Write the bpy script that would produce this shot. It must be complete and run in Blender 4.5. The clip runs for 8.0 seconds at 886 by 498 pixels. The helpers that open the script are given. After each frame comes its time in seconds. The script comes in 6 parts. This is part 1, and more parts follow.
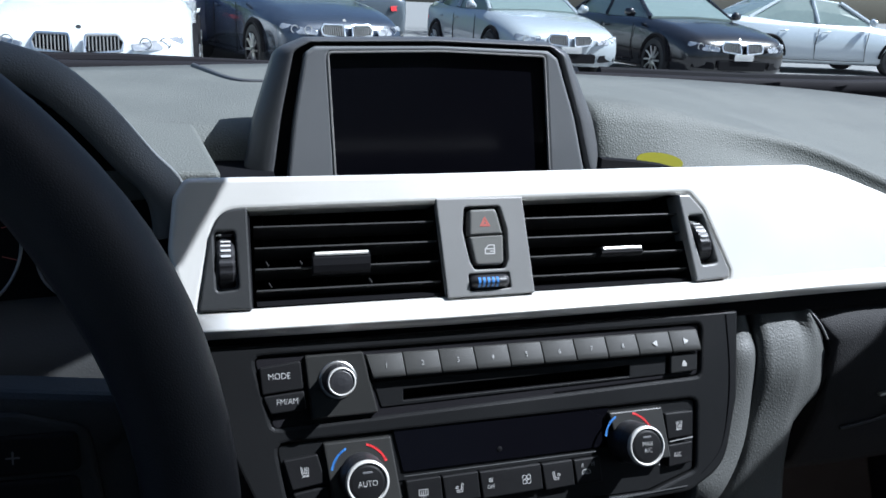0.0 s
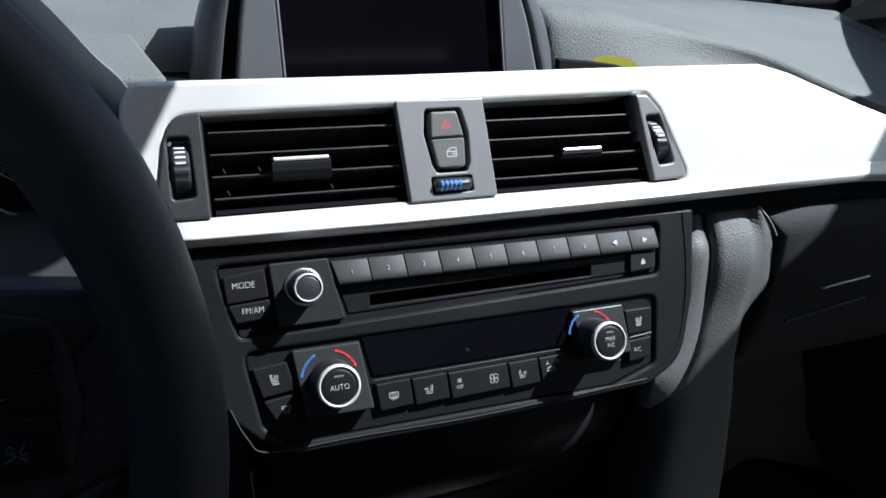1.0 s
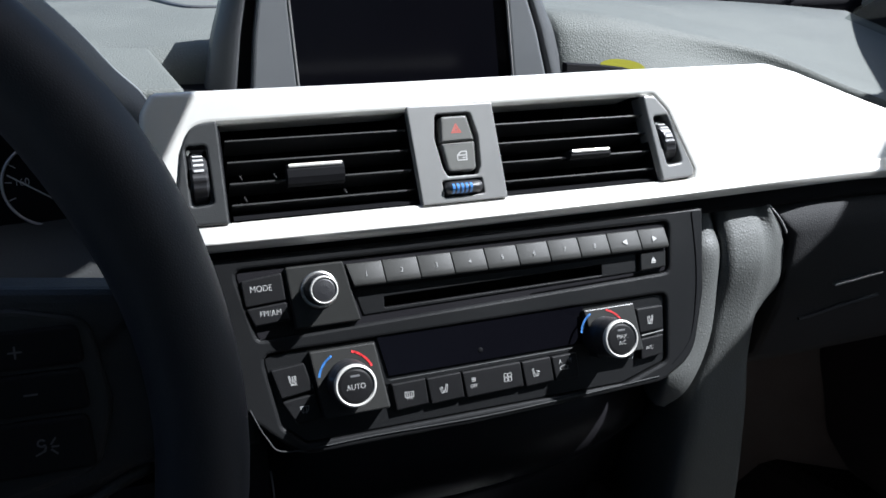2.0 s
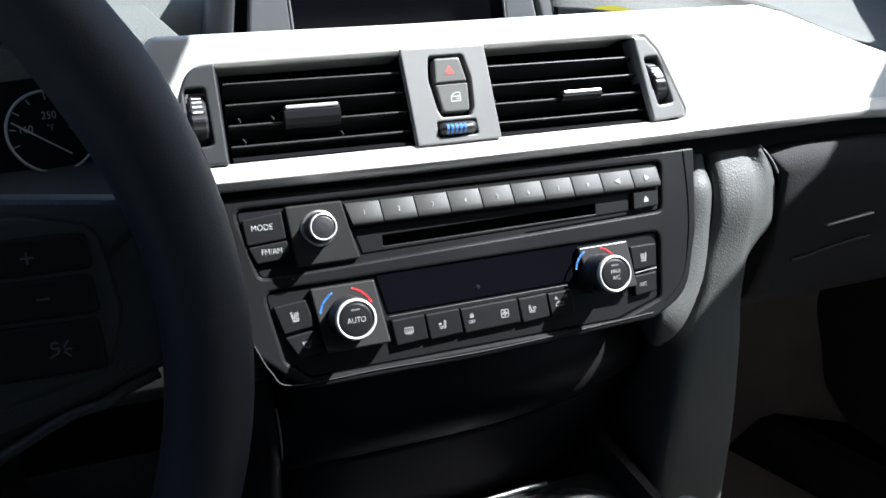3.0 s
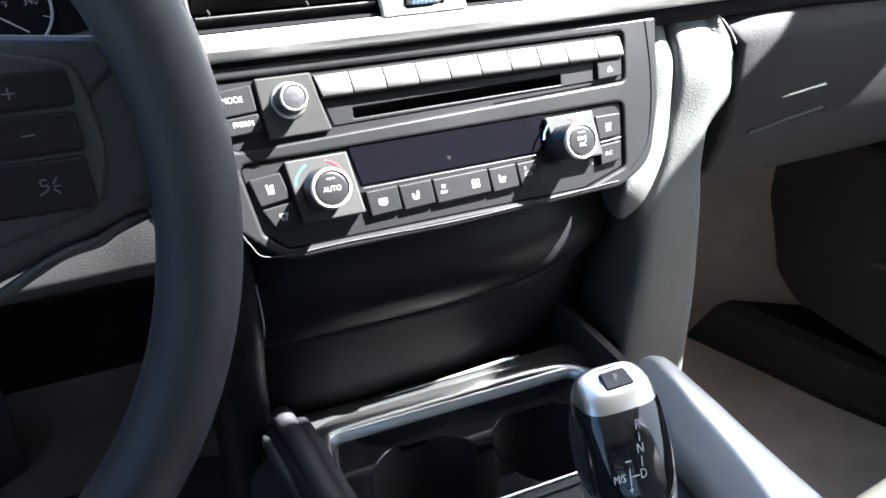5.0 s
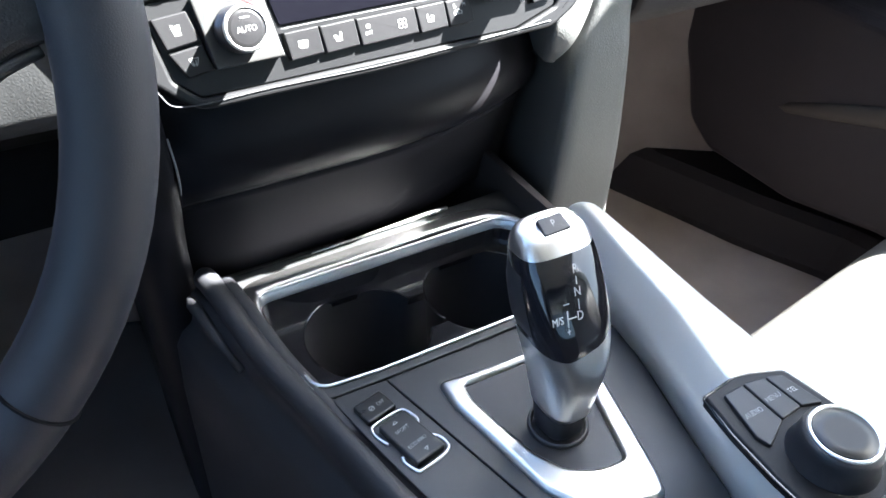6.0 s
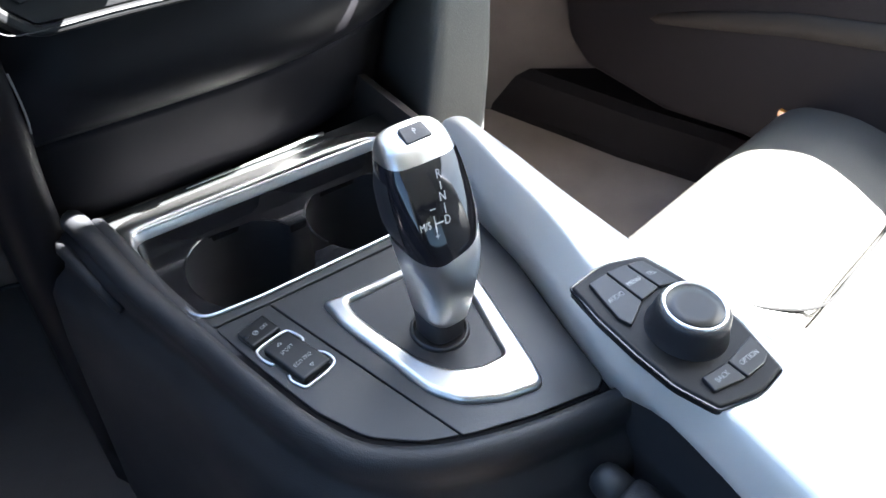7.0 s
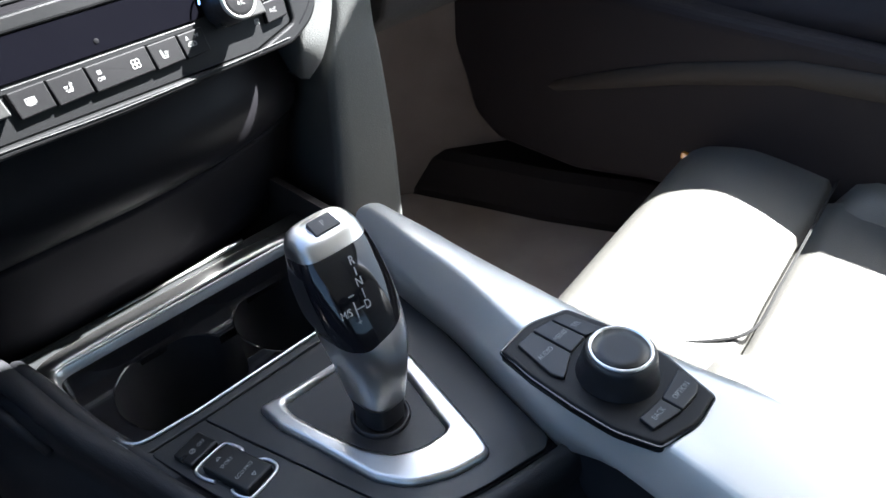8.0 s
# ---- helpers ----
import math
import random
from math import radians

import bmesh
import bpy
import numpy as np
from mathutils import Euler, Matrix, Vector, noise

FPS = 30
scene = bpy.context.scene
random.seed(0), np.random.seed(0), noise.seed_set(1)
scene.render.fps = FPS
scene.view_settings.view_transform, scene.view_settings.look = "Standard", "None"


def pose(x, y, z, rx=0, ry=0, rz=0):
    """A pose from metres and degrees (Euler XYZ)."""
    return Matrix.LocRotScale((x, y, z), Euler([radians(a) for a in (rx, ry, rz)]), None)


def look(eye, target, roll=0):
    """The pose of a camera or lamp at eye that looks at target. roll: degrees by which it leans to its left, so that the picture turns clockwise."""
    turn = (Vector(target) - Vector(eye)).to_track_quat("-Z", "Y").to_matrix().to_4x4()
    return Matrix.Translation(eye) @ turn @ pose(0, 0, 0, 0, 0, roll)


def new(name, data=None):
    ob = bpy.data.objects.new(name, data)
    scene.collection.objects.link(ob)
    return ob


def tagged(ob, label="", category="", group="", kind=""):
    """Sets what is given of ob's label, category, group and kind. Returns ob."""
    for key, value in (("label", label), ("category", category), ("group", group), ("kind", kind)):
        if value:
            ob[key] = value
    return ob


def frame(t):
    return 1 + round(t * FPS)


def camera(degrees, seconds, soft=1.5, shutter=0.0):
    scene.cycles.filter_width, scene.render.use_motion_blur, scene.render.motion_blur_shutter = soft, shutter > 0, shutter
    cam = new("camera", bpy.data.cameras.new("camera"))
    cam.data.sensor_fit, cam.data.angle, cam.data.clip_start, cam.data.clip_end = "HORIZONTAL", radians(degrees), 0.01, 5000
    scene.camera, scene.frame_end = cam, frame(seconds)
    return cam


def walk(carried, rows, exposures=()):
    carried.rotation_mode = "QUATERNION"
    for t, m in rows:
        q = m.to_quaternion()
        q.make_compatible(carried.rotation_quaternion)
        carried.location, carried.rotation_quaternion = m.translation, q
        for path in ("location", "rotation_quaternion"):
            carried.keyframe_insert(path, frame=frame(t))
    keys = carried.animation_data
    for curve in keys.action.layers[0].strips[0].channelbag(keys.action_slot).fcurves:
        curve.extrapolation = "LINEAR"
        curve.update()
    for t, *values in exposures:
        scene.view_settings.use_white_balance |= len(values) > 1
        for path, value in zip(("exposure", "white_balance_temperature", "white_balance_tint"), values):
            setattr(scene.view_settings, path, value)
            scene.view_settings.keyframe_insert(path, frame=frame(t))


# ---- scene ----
cam = camera(60.3, 8.0, soft=1.6)
PATH = [
    (0, -0.1287, -0.3799, 1.0853, -15.46, -18.01, -2.59),
    (0.2, -0.1275, -0.3805, 1.0860, -16.79, -20.23, -2.43),
    (0.5, -0.1313, -0.3849, 1.0771, -17.87, -21.53, -2.04),
    (1, -0.1400, -0.3777, 1.0692, -20.30, -22.85, -2.46),
    (1.5, -0.1423, -0.3793, 1.0729, -20.34, -23.06, -2.52),
    (1.7, -0.1410, -0.3814, 1.0722, -20.07, -22.61, -2.00),
    (2.8, -0.1415, -0.4035, 1.0536, -19.19, -21.99, 0.19),
    (3, -0.1438, -0.4048, 1.0508, -19.83, -23.51, 0.09),
    (3.5, -0.1461, -0.4079, 1.0460, -19.89, -25.08, 0.04),
    (4, -0.1450, -0.4147, 1.0412, -19.95, -26.74, 0.33),
    (4.2, -0.1480, -0.4158, 1.0381, -20.90, -26.98, 0.41),
    (5.3, -0.1600, -0.4230, 1.0250, -25.85, -31.90, 0.51),
    (5.5, -0.1608, -0.4197, 1.0247, -28.32, -34.51, -0.45),
    (6, -0.1636, -0.4070, 1.0145, -30.00, -39.66, -1.62),
    (6.5, -0.1587, -0.4152, 1.0024, -33.60, -43.69, -2.52),
    (7, -0.1530, -0.4310, 1.0072, -38.00, -43.69, -2.35),
    (7.5, -0.1487, -0.4292, 1.0029, -41.24, -42.96, -2.07),
    (8, -0.1458, -0.4452, 1.0072, -46.79, -37.19, 2.09),
]
EXPOSURES = [(0, 1.28, 5350, 10), (0.5, 1.0, 5375, 10), (1, 1.3, 5400, 10), (1.5, 1.42, 5500, 10), (3, 2.1, 5700, 10), (3.5, 2.65, 5700, 10), (4, 3.3, 5800, 10), (5.5, 4.83, 5900, 10), (6.5, 5.28, 5950, 10), (7.5, 4.68, 5950, 10), (8, 3.95, 5850, 10)]
walk(cam, [(t, pose(x, y, z, 90 + pitch, roll, yaw)) for t, x, y, z, yaw, pitch, roll in PATH], EXPOSURES)

# ---- light ----
SUN = Vector((1.25, -0.43, 1.62)).normalized()
world = bpy.data.worlds.new("sky")
scene.world = world
world.use_nodes = True
sky = world.node_tree.nodes.new("ShaderNodeTexSky")
sky.sky_type, sky.sun_disc, sky.dust_density = "NISHITA", False, 3.0
sky.sun_elevation = math.asin(SUN.z)
sky.sun_rotation = math.atan2(SUN.x, SUN.y)
world.node_tree.links.new(sky.outputs[0], world.node_tree.nodes["Background"].inputs[0])
world.node_tree.nodes["Background"].inputs[1].default_value = 0.045
sun = new("sun", bpy.data.lights.new("sun", "SUN"))
sun.data.energy, sun.data.angle, sun.data.color = 5.0, radians(0.53), (1.0, 0.95, 0.87)
sun.matrix_world = look(SUN * 30, (0, 0, 0))


# ---- materials ----
def mat(name, color, rough=0.5, metal=0.0, vary=0.12, grain=900.0, bump=0.0, kind="noise", spec=0.5, coat=0.0, big=14.0, smear=0.1):
    """A surface with a fine grain, a broad unevenness of tone and gloss, and a relief of real size."""
    m = bpy.data.materials.new(name)
    m.use_nodes = True
    nt, n = m.node_tree, m.node_tree.nodes
    b = n["Principled BSDF"]
    b.inputs["Metallic"].default_value = metal
    b.inputs["Specular IOR Level"].default_value = spec
    b.inputs["Coat Weight"].default_value = coat
    b.inputs["Coat Roughness"].default_value = 0.06
    tc = n.new("ShaderNodeTexCoord")
    geo = n.new("ShaderNodeNewGeometry")
    wide = n.new("ShaderNodeTexNoise")
    wide.inputs["Scale"].default_value, wide.inputs["Detail"].default_value = big, 5
    nt.links.new(geo.outputs["Position"], wide.inputs["Vector"])
    if kind == "cells":
        fine = n.new("ShaderNodeTexVoronoi")
        fine.feature, height = "DISTANCE_TO_EDGE", "Distance"
    else:
        fine = n.new("ShaderNodeTexNoise")
        fine.inputs["Detail"].default_value = 3
        height = "Fac"
    fine.inputs["Scale"].default_value = grain
    nt.links.new(tc.outputs["Object"], fine.inputs["Vector"])
    ramp = n.new("ShaderNodeMapRange")
    ramp.inputs["To Min"].default_value, ramp.inputs["To Max"].default_value = 1 - vary, 1 + vary
    nt.links.new(wide.outputs["Fac"], ramp.inputs["Value"])
    ramp2 = n.new("ShaderNodeMapRange")
    ramp2.inputs["To Min"].default_value, ramp2.inputs["To Max"].default_value = 1 - vary * 0.6, 1 + vary * 0.6
    nt.links.new(fine.outputs[height], ramp2.inputs["Value"])
    mul = n.new("ShaderNodeMath")
    mul.operation = "MULTIPLY"
    nt.links.new(ramp.outputs[0], mul.inputs[0])
    nt.links.new(ramp2.outputs[0], mul.inputs[1])
    mix = n.new("ShaderNodeVectorMath")
    mix.operation = "SCALE"
    mix.inputs[0].default_value = color
    nt.links.new(mul.outputs[0], mix.inputs["Scale"])
    nt.links.new(mix.outputs[0], b.inputs["Base Color"])
    gloss = n.new("ShaderNodeMapRange")
    gloss.inputs["From Min"].default_value, gloss.inputs["From Max"].default_value = 0.3, 0.7
    gloss.inputs["To Min"].default_value, gloss.inputs["To Max"].default_value = max(0.02, rough * (1 - smear)), min(1, rough * (1 + smear))
    nt.links.new(wide.outputs["Fac"], gloss.inputs["Value"])
    nt.links.new(gloss.outputs[0], b.inputs["Roughness"])
    if bump:
        bp = n.new("ShaderNodeBump")
        bp.inputs["Strength"].default_value, bp.inputs["Distance"].default_value = min(1, bump), 0.0006
        nt.links.new(fine.outputs[height], bp.inputs["Height"])
        nt.links.new(bp.outputs[0], b.inputs["Normal"])
    return m


def glass_mat(name, tint=(1, 1, 1)):
    m = bpy.data.materials.new(name)
    m.use_nodes = True
    nt, n = m.node_tree, m.node_tree.nodes
    n.remove(n["Principled BSDF"])
    t, g, s = n.new("ShaderNodeBsdfTransparent"), n.new("ShaderNodeBsdfGlossy"), n.new("ShaderNodeMixShader")
    t.inputs[0].default_value, g.inputs["Roughness"].default_value = (*tint, 1), 0.01
    s.inputs[0].default_value = 0.06
    nt.links.new(t.outputs[0], s.inputs[1])
    nt.links.new(g.outputs[0], s.inputs[2])
    nt.links.new(s.outputs[0], n["Material Output"].inputs[0])
    return m


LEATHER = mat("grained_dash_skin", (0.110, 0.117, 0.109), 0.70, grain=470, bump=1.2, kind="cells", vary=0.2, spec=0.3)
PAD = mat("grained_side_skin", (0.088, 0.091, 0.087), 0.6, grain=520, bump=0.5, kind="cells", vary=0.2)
# Same skin as the side pad; the lid's shade is put into its colour
LIDSKIN = mat("shade_darkened_lid_skin", (0.029, 0.029, 0.030), 0.7, grain=620, bump=0.5, kind="cells", vary=0.2, spec=0.12)
# Knee panel's tone is lowered to paint in the shade it lies in
KNEE = mat("shade_darkened_knee_skin", (0.026, 0.027, 0.027), 0.6, grain=520, bump=0.2, kind="cells", vary=0.2)
# Dash skin made paler and bluer to paint sky light on the hood lip
HOODSKIN = mat("sky_lightened_hood_skin", (0.130, 0.138, 0.140), 0.6, grain=620, bump=0.5, kind="cells", vary=0.15)
SOFT = mat("smooth_dark_skin", (0.017, 0.0175, 0.020), 0.56, grain=900, bump=0.35, kind="cells", vary=0.15)
RIM = mat("steering_leather", (0.0165, 0.0175, 0.0245), 0.58, grain=1100, bump=0.15, kind="cells", vary=0.15)
SILVER = mat("satin_silver_paint", (0.75, 0.735, 0.69), 0.38, metal=0.5, grain=2600, bump=0.04, vary=0.03, coat=0.15)
SATIN = mat("satin_chrome", (0.63, 0.62, 0.60), 0.31, metal=1.0, grain=2000, vary=0.04)
CHROME = mat("bright_chrome", (0.92, 0.92, 0.93), 0.3, metal=1.0, grain=1200, vary=0.04)
PLASTIC = mat("black_soft_plastic", (0.016, 0.016, 0.018), 0.45, grain=1800, bump=0.25, vary=0.1)
GREY = mat("charcoal_panel_plastic", (0.020, 0.021, 0.0215), 0.45, grain=1800, bump=0.2, vary=0.08)
FASCIA = mat("charcoal_fascia_plastic", (0.0080, 0.0082, 0.0086), 0.38, grain=1800, bump=0.15, vary=0.08, spec=0.24)
DARKBTN = mat("black_button_plastic", (0.0075, 0.0075, 0.008), 0.45, grain=1800, bump=0.12, vary=0.06, spec=0.22)
BUTTON = mat("grey_button_plastic", (0.014, 0.014, 0.0135), 0.30, grain=1800, bump=0.12, vary=0.06, spec=0.42)
KNOBPLATE = mat("grey_plate_plastic", (0.020, 0.020, 0.019), 0.32, grain=1800, bump=0.1, vary=0.06, spec=0.4)
STATION = mat("satin_key_plastic", (0.032, 0.032, 0.030), 0.44, grain=1800, bump=0.1, vary=0.06, spec=0.42)
LIDLOW = mat("matt_black_plastic", (0.015, 0.0145, 0.0165), 0.75, grain=1500, bump=0.1, vary=0.1, spec=0.06)
LID = mat("satin_black_plastic", (0.0105, 0.010, 0.0115), 0.46, grain=1500, bump=0.1, vary=0.1, spec=0.11)
GLOSS = mat("piano_black_plastic", (0.010, 0.010, 0.012), 0.10, grain=500, vary=0.1, coat=0.4, smear=0.4)
# Black plastic parts, and shade painted into gaps and recesses
DARK = mat("black_plastic_and_gap_shade", (0.005, 0.005, 0.006), 0.7, grain=900, vary=0.1, spec=0.08)
SLAT = mat("vent_slat_plastic", (0.028, 0.028, 0.028), 0.34, grain=1500, bump=0.1, vary=0.06)
HAZARD = mat("grey_switch_plastic", (0.115, 0.115, 0.108), 0.30, grain=1800, bump=0.1, vary=0.08, spec=0.5)
DIM = mat("dim_lettering", (0.10, 0.10, 0.105), 0.5, vary=0.02)
PLATE = mat("metal_grey_plastic", (0.22, 0.22, 0.215), 0.34, metal=0.3, grain=2500, bump=0.05, vary=0.05)
BEZEL = mat("display_side_plastic", (0.11, 0.115, 0.12), 0.42, grain=1800, bump=0.1, vary=0.06)
HOUSING = mat("display_housing_plastic", (0.055, 0.057, 0.060), 0.42, grain=1500, bump=0.25, vary=0.08)
SCREEN = mat("switched_off_display", (0.0025, 0.0025, 0.0038), 0.15, grain=40, vary=0.1, smear=0.3, spec=0.10)
INK = mat("white_lettering", (0.42, 0.42, 0.41), 0.5, vary=0.02)
FAINT = mat("grey_lettering", (0.38, 0.38, 0.38), 0.5, vary=0.02)
REDINK = mat("red_print", (0.60, 0.03, 0.035), 0.45, vary=0.05)
DULLRED = mat("dull_red_print", (0.42, 0.10, 0.08), 0.5, vary=0.05)
BLUEINK = mat("blue_print", (0.04, 0.16, 0.44), 0.45, vary=0.05)
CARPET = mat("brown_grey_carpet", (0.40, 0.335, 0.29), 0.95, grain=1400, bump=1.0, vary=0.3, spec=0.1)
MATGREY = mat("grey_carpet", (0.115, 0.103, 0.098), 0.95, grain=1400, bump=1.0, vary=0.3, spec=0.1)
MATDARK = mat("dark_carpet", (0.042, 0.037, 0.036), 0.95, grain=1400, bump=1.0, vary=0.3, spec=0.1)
SEAT = mat("light_seat_leather", (0.098, 0.095, 0.085), 0.45, grain=520, bump=0.5, kind="cells", vary=0.06)
THREAD = mat("seat_seam_thread", (0.003, 0.0028, 0.0025), 0.95, vary=0.1)
DOOR = mat("dark_door_skin", (0.0130, 0.0115, 0.0138), 0.6, grain=700, bump=0.6, kind="cells", vary=0.15, spec=0.15)
TAN = mat("taupe_door_insert", (0.033, 0.029, 0.026), 0.6, grain=700, bump=0.5, kind="cells", vary=0.15, spec=0.15)
HEADLINER = mat("grey_headliner_cloth", (0.42, 0.41, 0.39), 0.9, grain=1500, bump=0.4, vary=0.08)
AMBER = mat("amber_reflector", (0.60, 0.22, 0.03), 0.15, vary=0.1, spec=0.6)
YELLOW = mat("yellow_tag_paper", (0.110, 0.105, 0.004), 0.8, vary=0.1, spec=0.1)
ASPHALT = mat("parking_asphalt", (0.17, 0.17, 0.17), 0.9, grain=60, bump=0.8, vary=0.25, big=0.6)
TYRE = mat("tyre_rubber", (0.02, 0.02, 0.02), 0.8, vary=0.15)
GLASS = glass_mat("clear_glass", (0.93, 0.97, 0.95))
SIDEGLASS = glass_mat("light_tinted_glass", (0.50, 0.54, 0.53))
PAPER = mat("white_tissue", (0.80, 0.80, 0.78), 0.8, grain=300, bump=0.5, vary=0.05)
# Base colour lifted to paint the sky mirrored in the parked cars' windows
CARGLASS = mat("car_window_with_sky", (0.15, 0.19, 0.18), 0.08, spec=0.8, vary=0.1)
LAMPGLASS = mat("headlamp_glass", (0.45, 0.46, 0.48), 0.12, metal=0.6, vary=0.3, grain=30)
DIAL = mat("dial_ring_metal", (0.42, 0.42, 0.44), 0.3, metal=0.6, vary=0.05)
MIRROR = mat("mirror_silvering", (0.9, 0.9, 0.9), 0.02, metal=1.0, vary=0.01)
LEAF = mat("tree_leaves", (0.07, 0.11, 0.03), 0.7, vary=0.4, big=3)
BARK = mat("tree_bark", (0.10, 0.075, 0.05), 0.9, vary=0.3, grain=40, bump=0.8)


# ---- building helpers ----
def thing(name, m, label, category, group="", kind=""):
    ob = new(name)
    ob.matrix_world = m
    return tagged(ob, label, category, group, kind)


def part(name, bm, material, parent=None, label="", smooth=False):
    """One mesh object out of bm, under parent (in the parent's own space)."""
    bmesh.ops.recalc_face_normals(bm, faces=bm.faces)
    me = bpy.data.meshes.new(name)
    bm.to_mesh(me)
    bm.free()
    me.materials.append(material)
    if smooth:
        me.shade_smooth()
    ob = new(name, me)
    ob.parent = parent
    if label:
        ob["label"] = label
    return ob


def rpoly(points, r=0.002, seg=4):
    """A closed outline with rounded corners; r is one radius or one for each corner."""
    out, n = [], len(points)
    rs = r if isinstance(r, (list, tuple)) else [r] * n
    for i in range(n):
        p, a, b = Vector(points[i]), Vector(points[i - 1]), Vector(points[(i + 1) % n])
        da, db = (a - p), (b - p)
        la, lb = da.length, db.length
        da, db = da / la, db / lb
        ang = math.acos(max(-1, min(1, da.dot(db))))
        cut = min(rs[i] / max(math.tan(ang / 2), 0.05), la * 0.48, lb * 0.48)
        s, e = p + da * cut, p + db * cut
        for k in range(seg + 1):
            t = k / seg
            out.append((1 - t) ** 2 * s + 2 * t * (1 - t) * p + t * t * e)
    return [(q.x, q.y) for q in out]


def rect(x0, y0, x1, y1, r=0.001, seg=3):
    return rpoly([(x0, y0), (x1, y0), (x1, y1), (x0, y1)], r, seg)


def circle(x, y, r, n=40, ry=None):
    return [(x + r * math.cos(2 * math.pi * i / n), y + (ry or r) * math.sin(2 * math.pi * i / n)) for i in range(n)]


def shrink(loop, d):
    """The outline moved inwards by d (its sense of turning is found first)."""
    n = len(loop)
    area = sum(loop[i - 1][0] * loop[i][1] - loop[i][0] * loop[i - 1][1] for i in range(n))
    s = 1 if area > 0 else -1
    out = []
    for i in range(n):
        ax, ay = loop[i - 1]
        px, py = loop[i]
        bx, by = loop[(i + 1) % n]
        e1, e2 = Vector((px - ax, py - ay)), Vector((bx - px, by - py))
        if e1.length < 1e-9 or e2.length < 1e-9:
            e1 = e2 = (e1 if e1.length > e2.length else e2)
        e1.normalize(), e2.normalize()
        n1, n2 = Vector((-e1.y, e1.x)), Vector((-e2.y, e2.x))
        mid = n1 + n2
        mid = mid / max(mid.length, 1e-6)
        k = d / max(0.35, mid.dot(n1))
        out.append((px + s * mid.x * k, py + s * mid.y * k))
    return out


def plate(outline, z0, z1, bevel=0.0008, holes=(), seg=3, bm=None, warp=None):
    """A solid plate over an outline from z0 up to z1, its top edges (and those of its holes) rounded."""
    bm = bm or bmesh.new()
    first = len(bm.verts)
    top_edges = []
    for idx, loop in enumerate([outline, *holes]):
        sign = 1 if idx == 0 else -1
        rings = [[bm.verts.new((x, y, z0)) for x, y in loop]]
        for k in range(seg + 1):
            a = math.pi / 2 * k / seg
            off = shrink(loop, sign * bevel * (1 - math.cos(a))) if k else loop
            rings.append([bm.verts.new((x, y, z1 - bevel + bevel * math.sin(a))) for x, y in off])
        n = len(loop)
        for r0, r1 in zip(rings, rings[1:]):
            for i in range(n):
                bm.faces.new((r0[i - 1], r0[i], r1[i], r1[i - 1]))
        for ring in (rings[0], rings[-1]):
            for i in range(n):
                e = bm.edges.get((ring[i - 1], ring[i])) or bm.edges.new((ring[i - 1], ring[i]))
                if ring is rings[-1]:
                    top_edges.append(e)
        if idx == 0 and not holes:
            bm.faces.new(rings[0])
            bm.faces.new(rings[-1])
    if holes:
        bmesh.ops.triangle_fill(bm, edges=top_edges, use_beauty=True, use_dissolve=False)
    if warp:
        bm.verts.ensure_lookup_table()
        for v in bm.verts[first:]:
            v.co = Vector(warp(*v.co))
    return bm


def loft(rings, bm=None, caps=True, closed=True):
    """A skin over rings of equally many points."""
    bm = bm or bmesh.new()
    vs = [[bm.verts.new(p) for p in ring] for ring in rings]
    for a, b in zip(vs, vs[1:]):
        n = len(a)
        for i in range(0 if closed else 1, n):
            bm.faces.new((a[i - 1], a[i], b[i], b[i - 1]))
    if caps:
        bm.faces.new(vs[0])
        bm.faces.new(vs[-1])
    return bm


def tube(points, r, n=10, bm=None, closed=False, flat=1.0):
    """A round bar along a line of points; r may be one radius or one for each point."""
    bm = bm or bmesh.new()
    P = [Vector(p) for p in points]
    rs = r if isinstance(r, (list, tuple)) else [r] * len(P)
    rings, side = [], None
    for i, p in enumerate(P):
        a = P[i - 1] if (i or closed) else p
        b = P[(i + 1) % len(P)] if (i + 1 < len(P) or closed) else p
        d = (b - a).normalized()
        if side is None:
            side = d.orthogonal().normalized()
        side = (side - d * side.dot(d)).normalized()
        up = d.cross(side)
        rings.append([p + rs[i] * (math.cos(t) * side + flat * math.sin(t) * up) for t in (2 * math.pi * k / n for k in range(n))])
    if closed:
        rings.append(rings[0])
        vs = [[bm.verts.new(q) for q in ring] for ring in rings[:-1]]
        vs.append(vs[0])
        for a, b in zip(vs, vs[1:]):
            for i in range(n):
                bm.faces.new((a[i - 1], a[i], b[i], b[i - 1]))
        return bm
    return loft(rings, bm)


def lathe(profile, n=48, centre=(0, 0), bm=None):
    """A turned body about z out of (radius, height) points."""
    bm = bm or bmesh.new()
    return loft([[(centre[0] + r * math.cos(2 * math.pi * k / n), centre[1] + r * math.sin(2 * math.pi * k / n), z) for k in range(n)] for r, z in profile], bm)


def smoothline(points, k=6):
    """A Catmull-Rom line through points."""
    P = [Vector(p) for p in points]
    out = []
    for i in range(len(P) - 1):
        a, b, c, d = P[max(i - 1, 0)], P[i], P[i + 1], P[min(i + 2, len(P) - 1)]
        for j in range(k):
            t = j / k
            out.append(0.5 * (2 * b + (c - a) * t + (2 * a - 5 * b + 4 * c - d) * t * t + (3 * b - a - 3 * c + d) * t ** 3))
    out.append(P[-1])
    return out


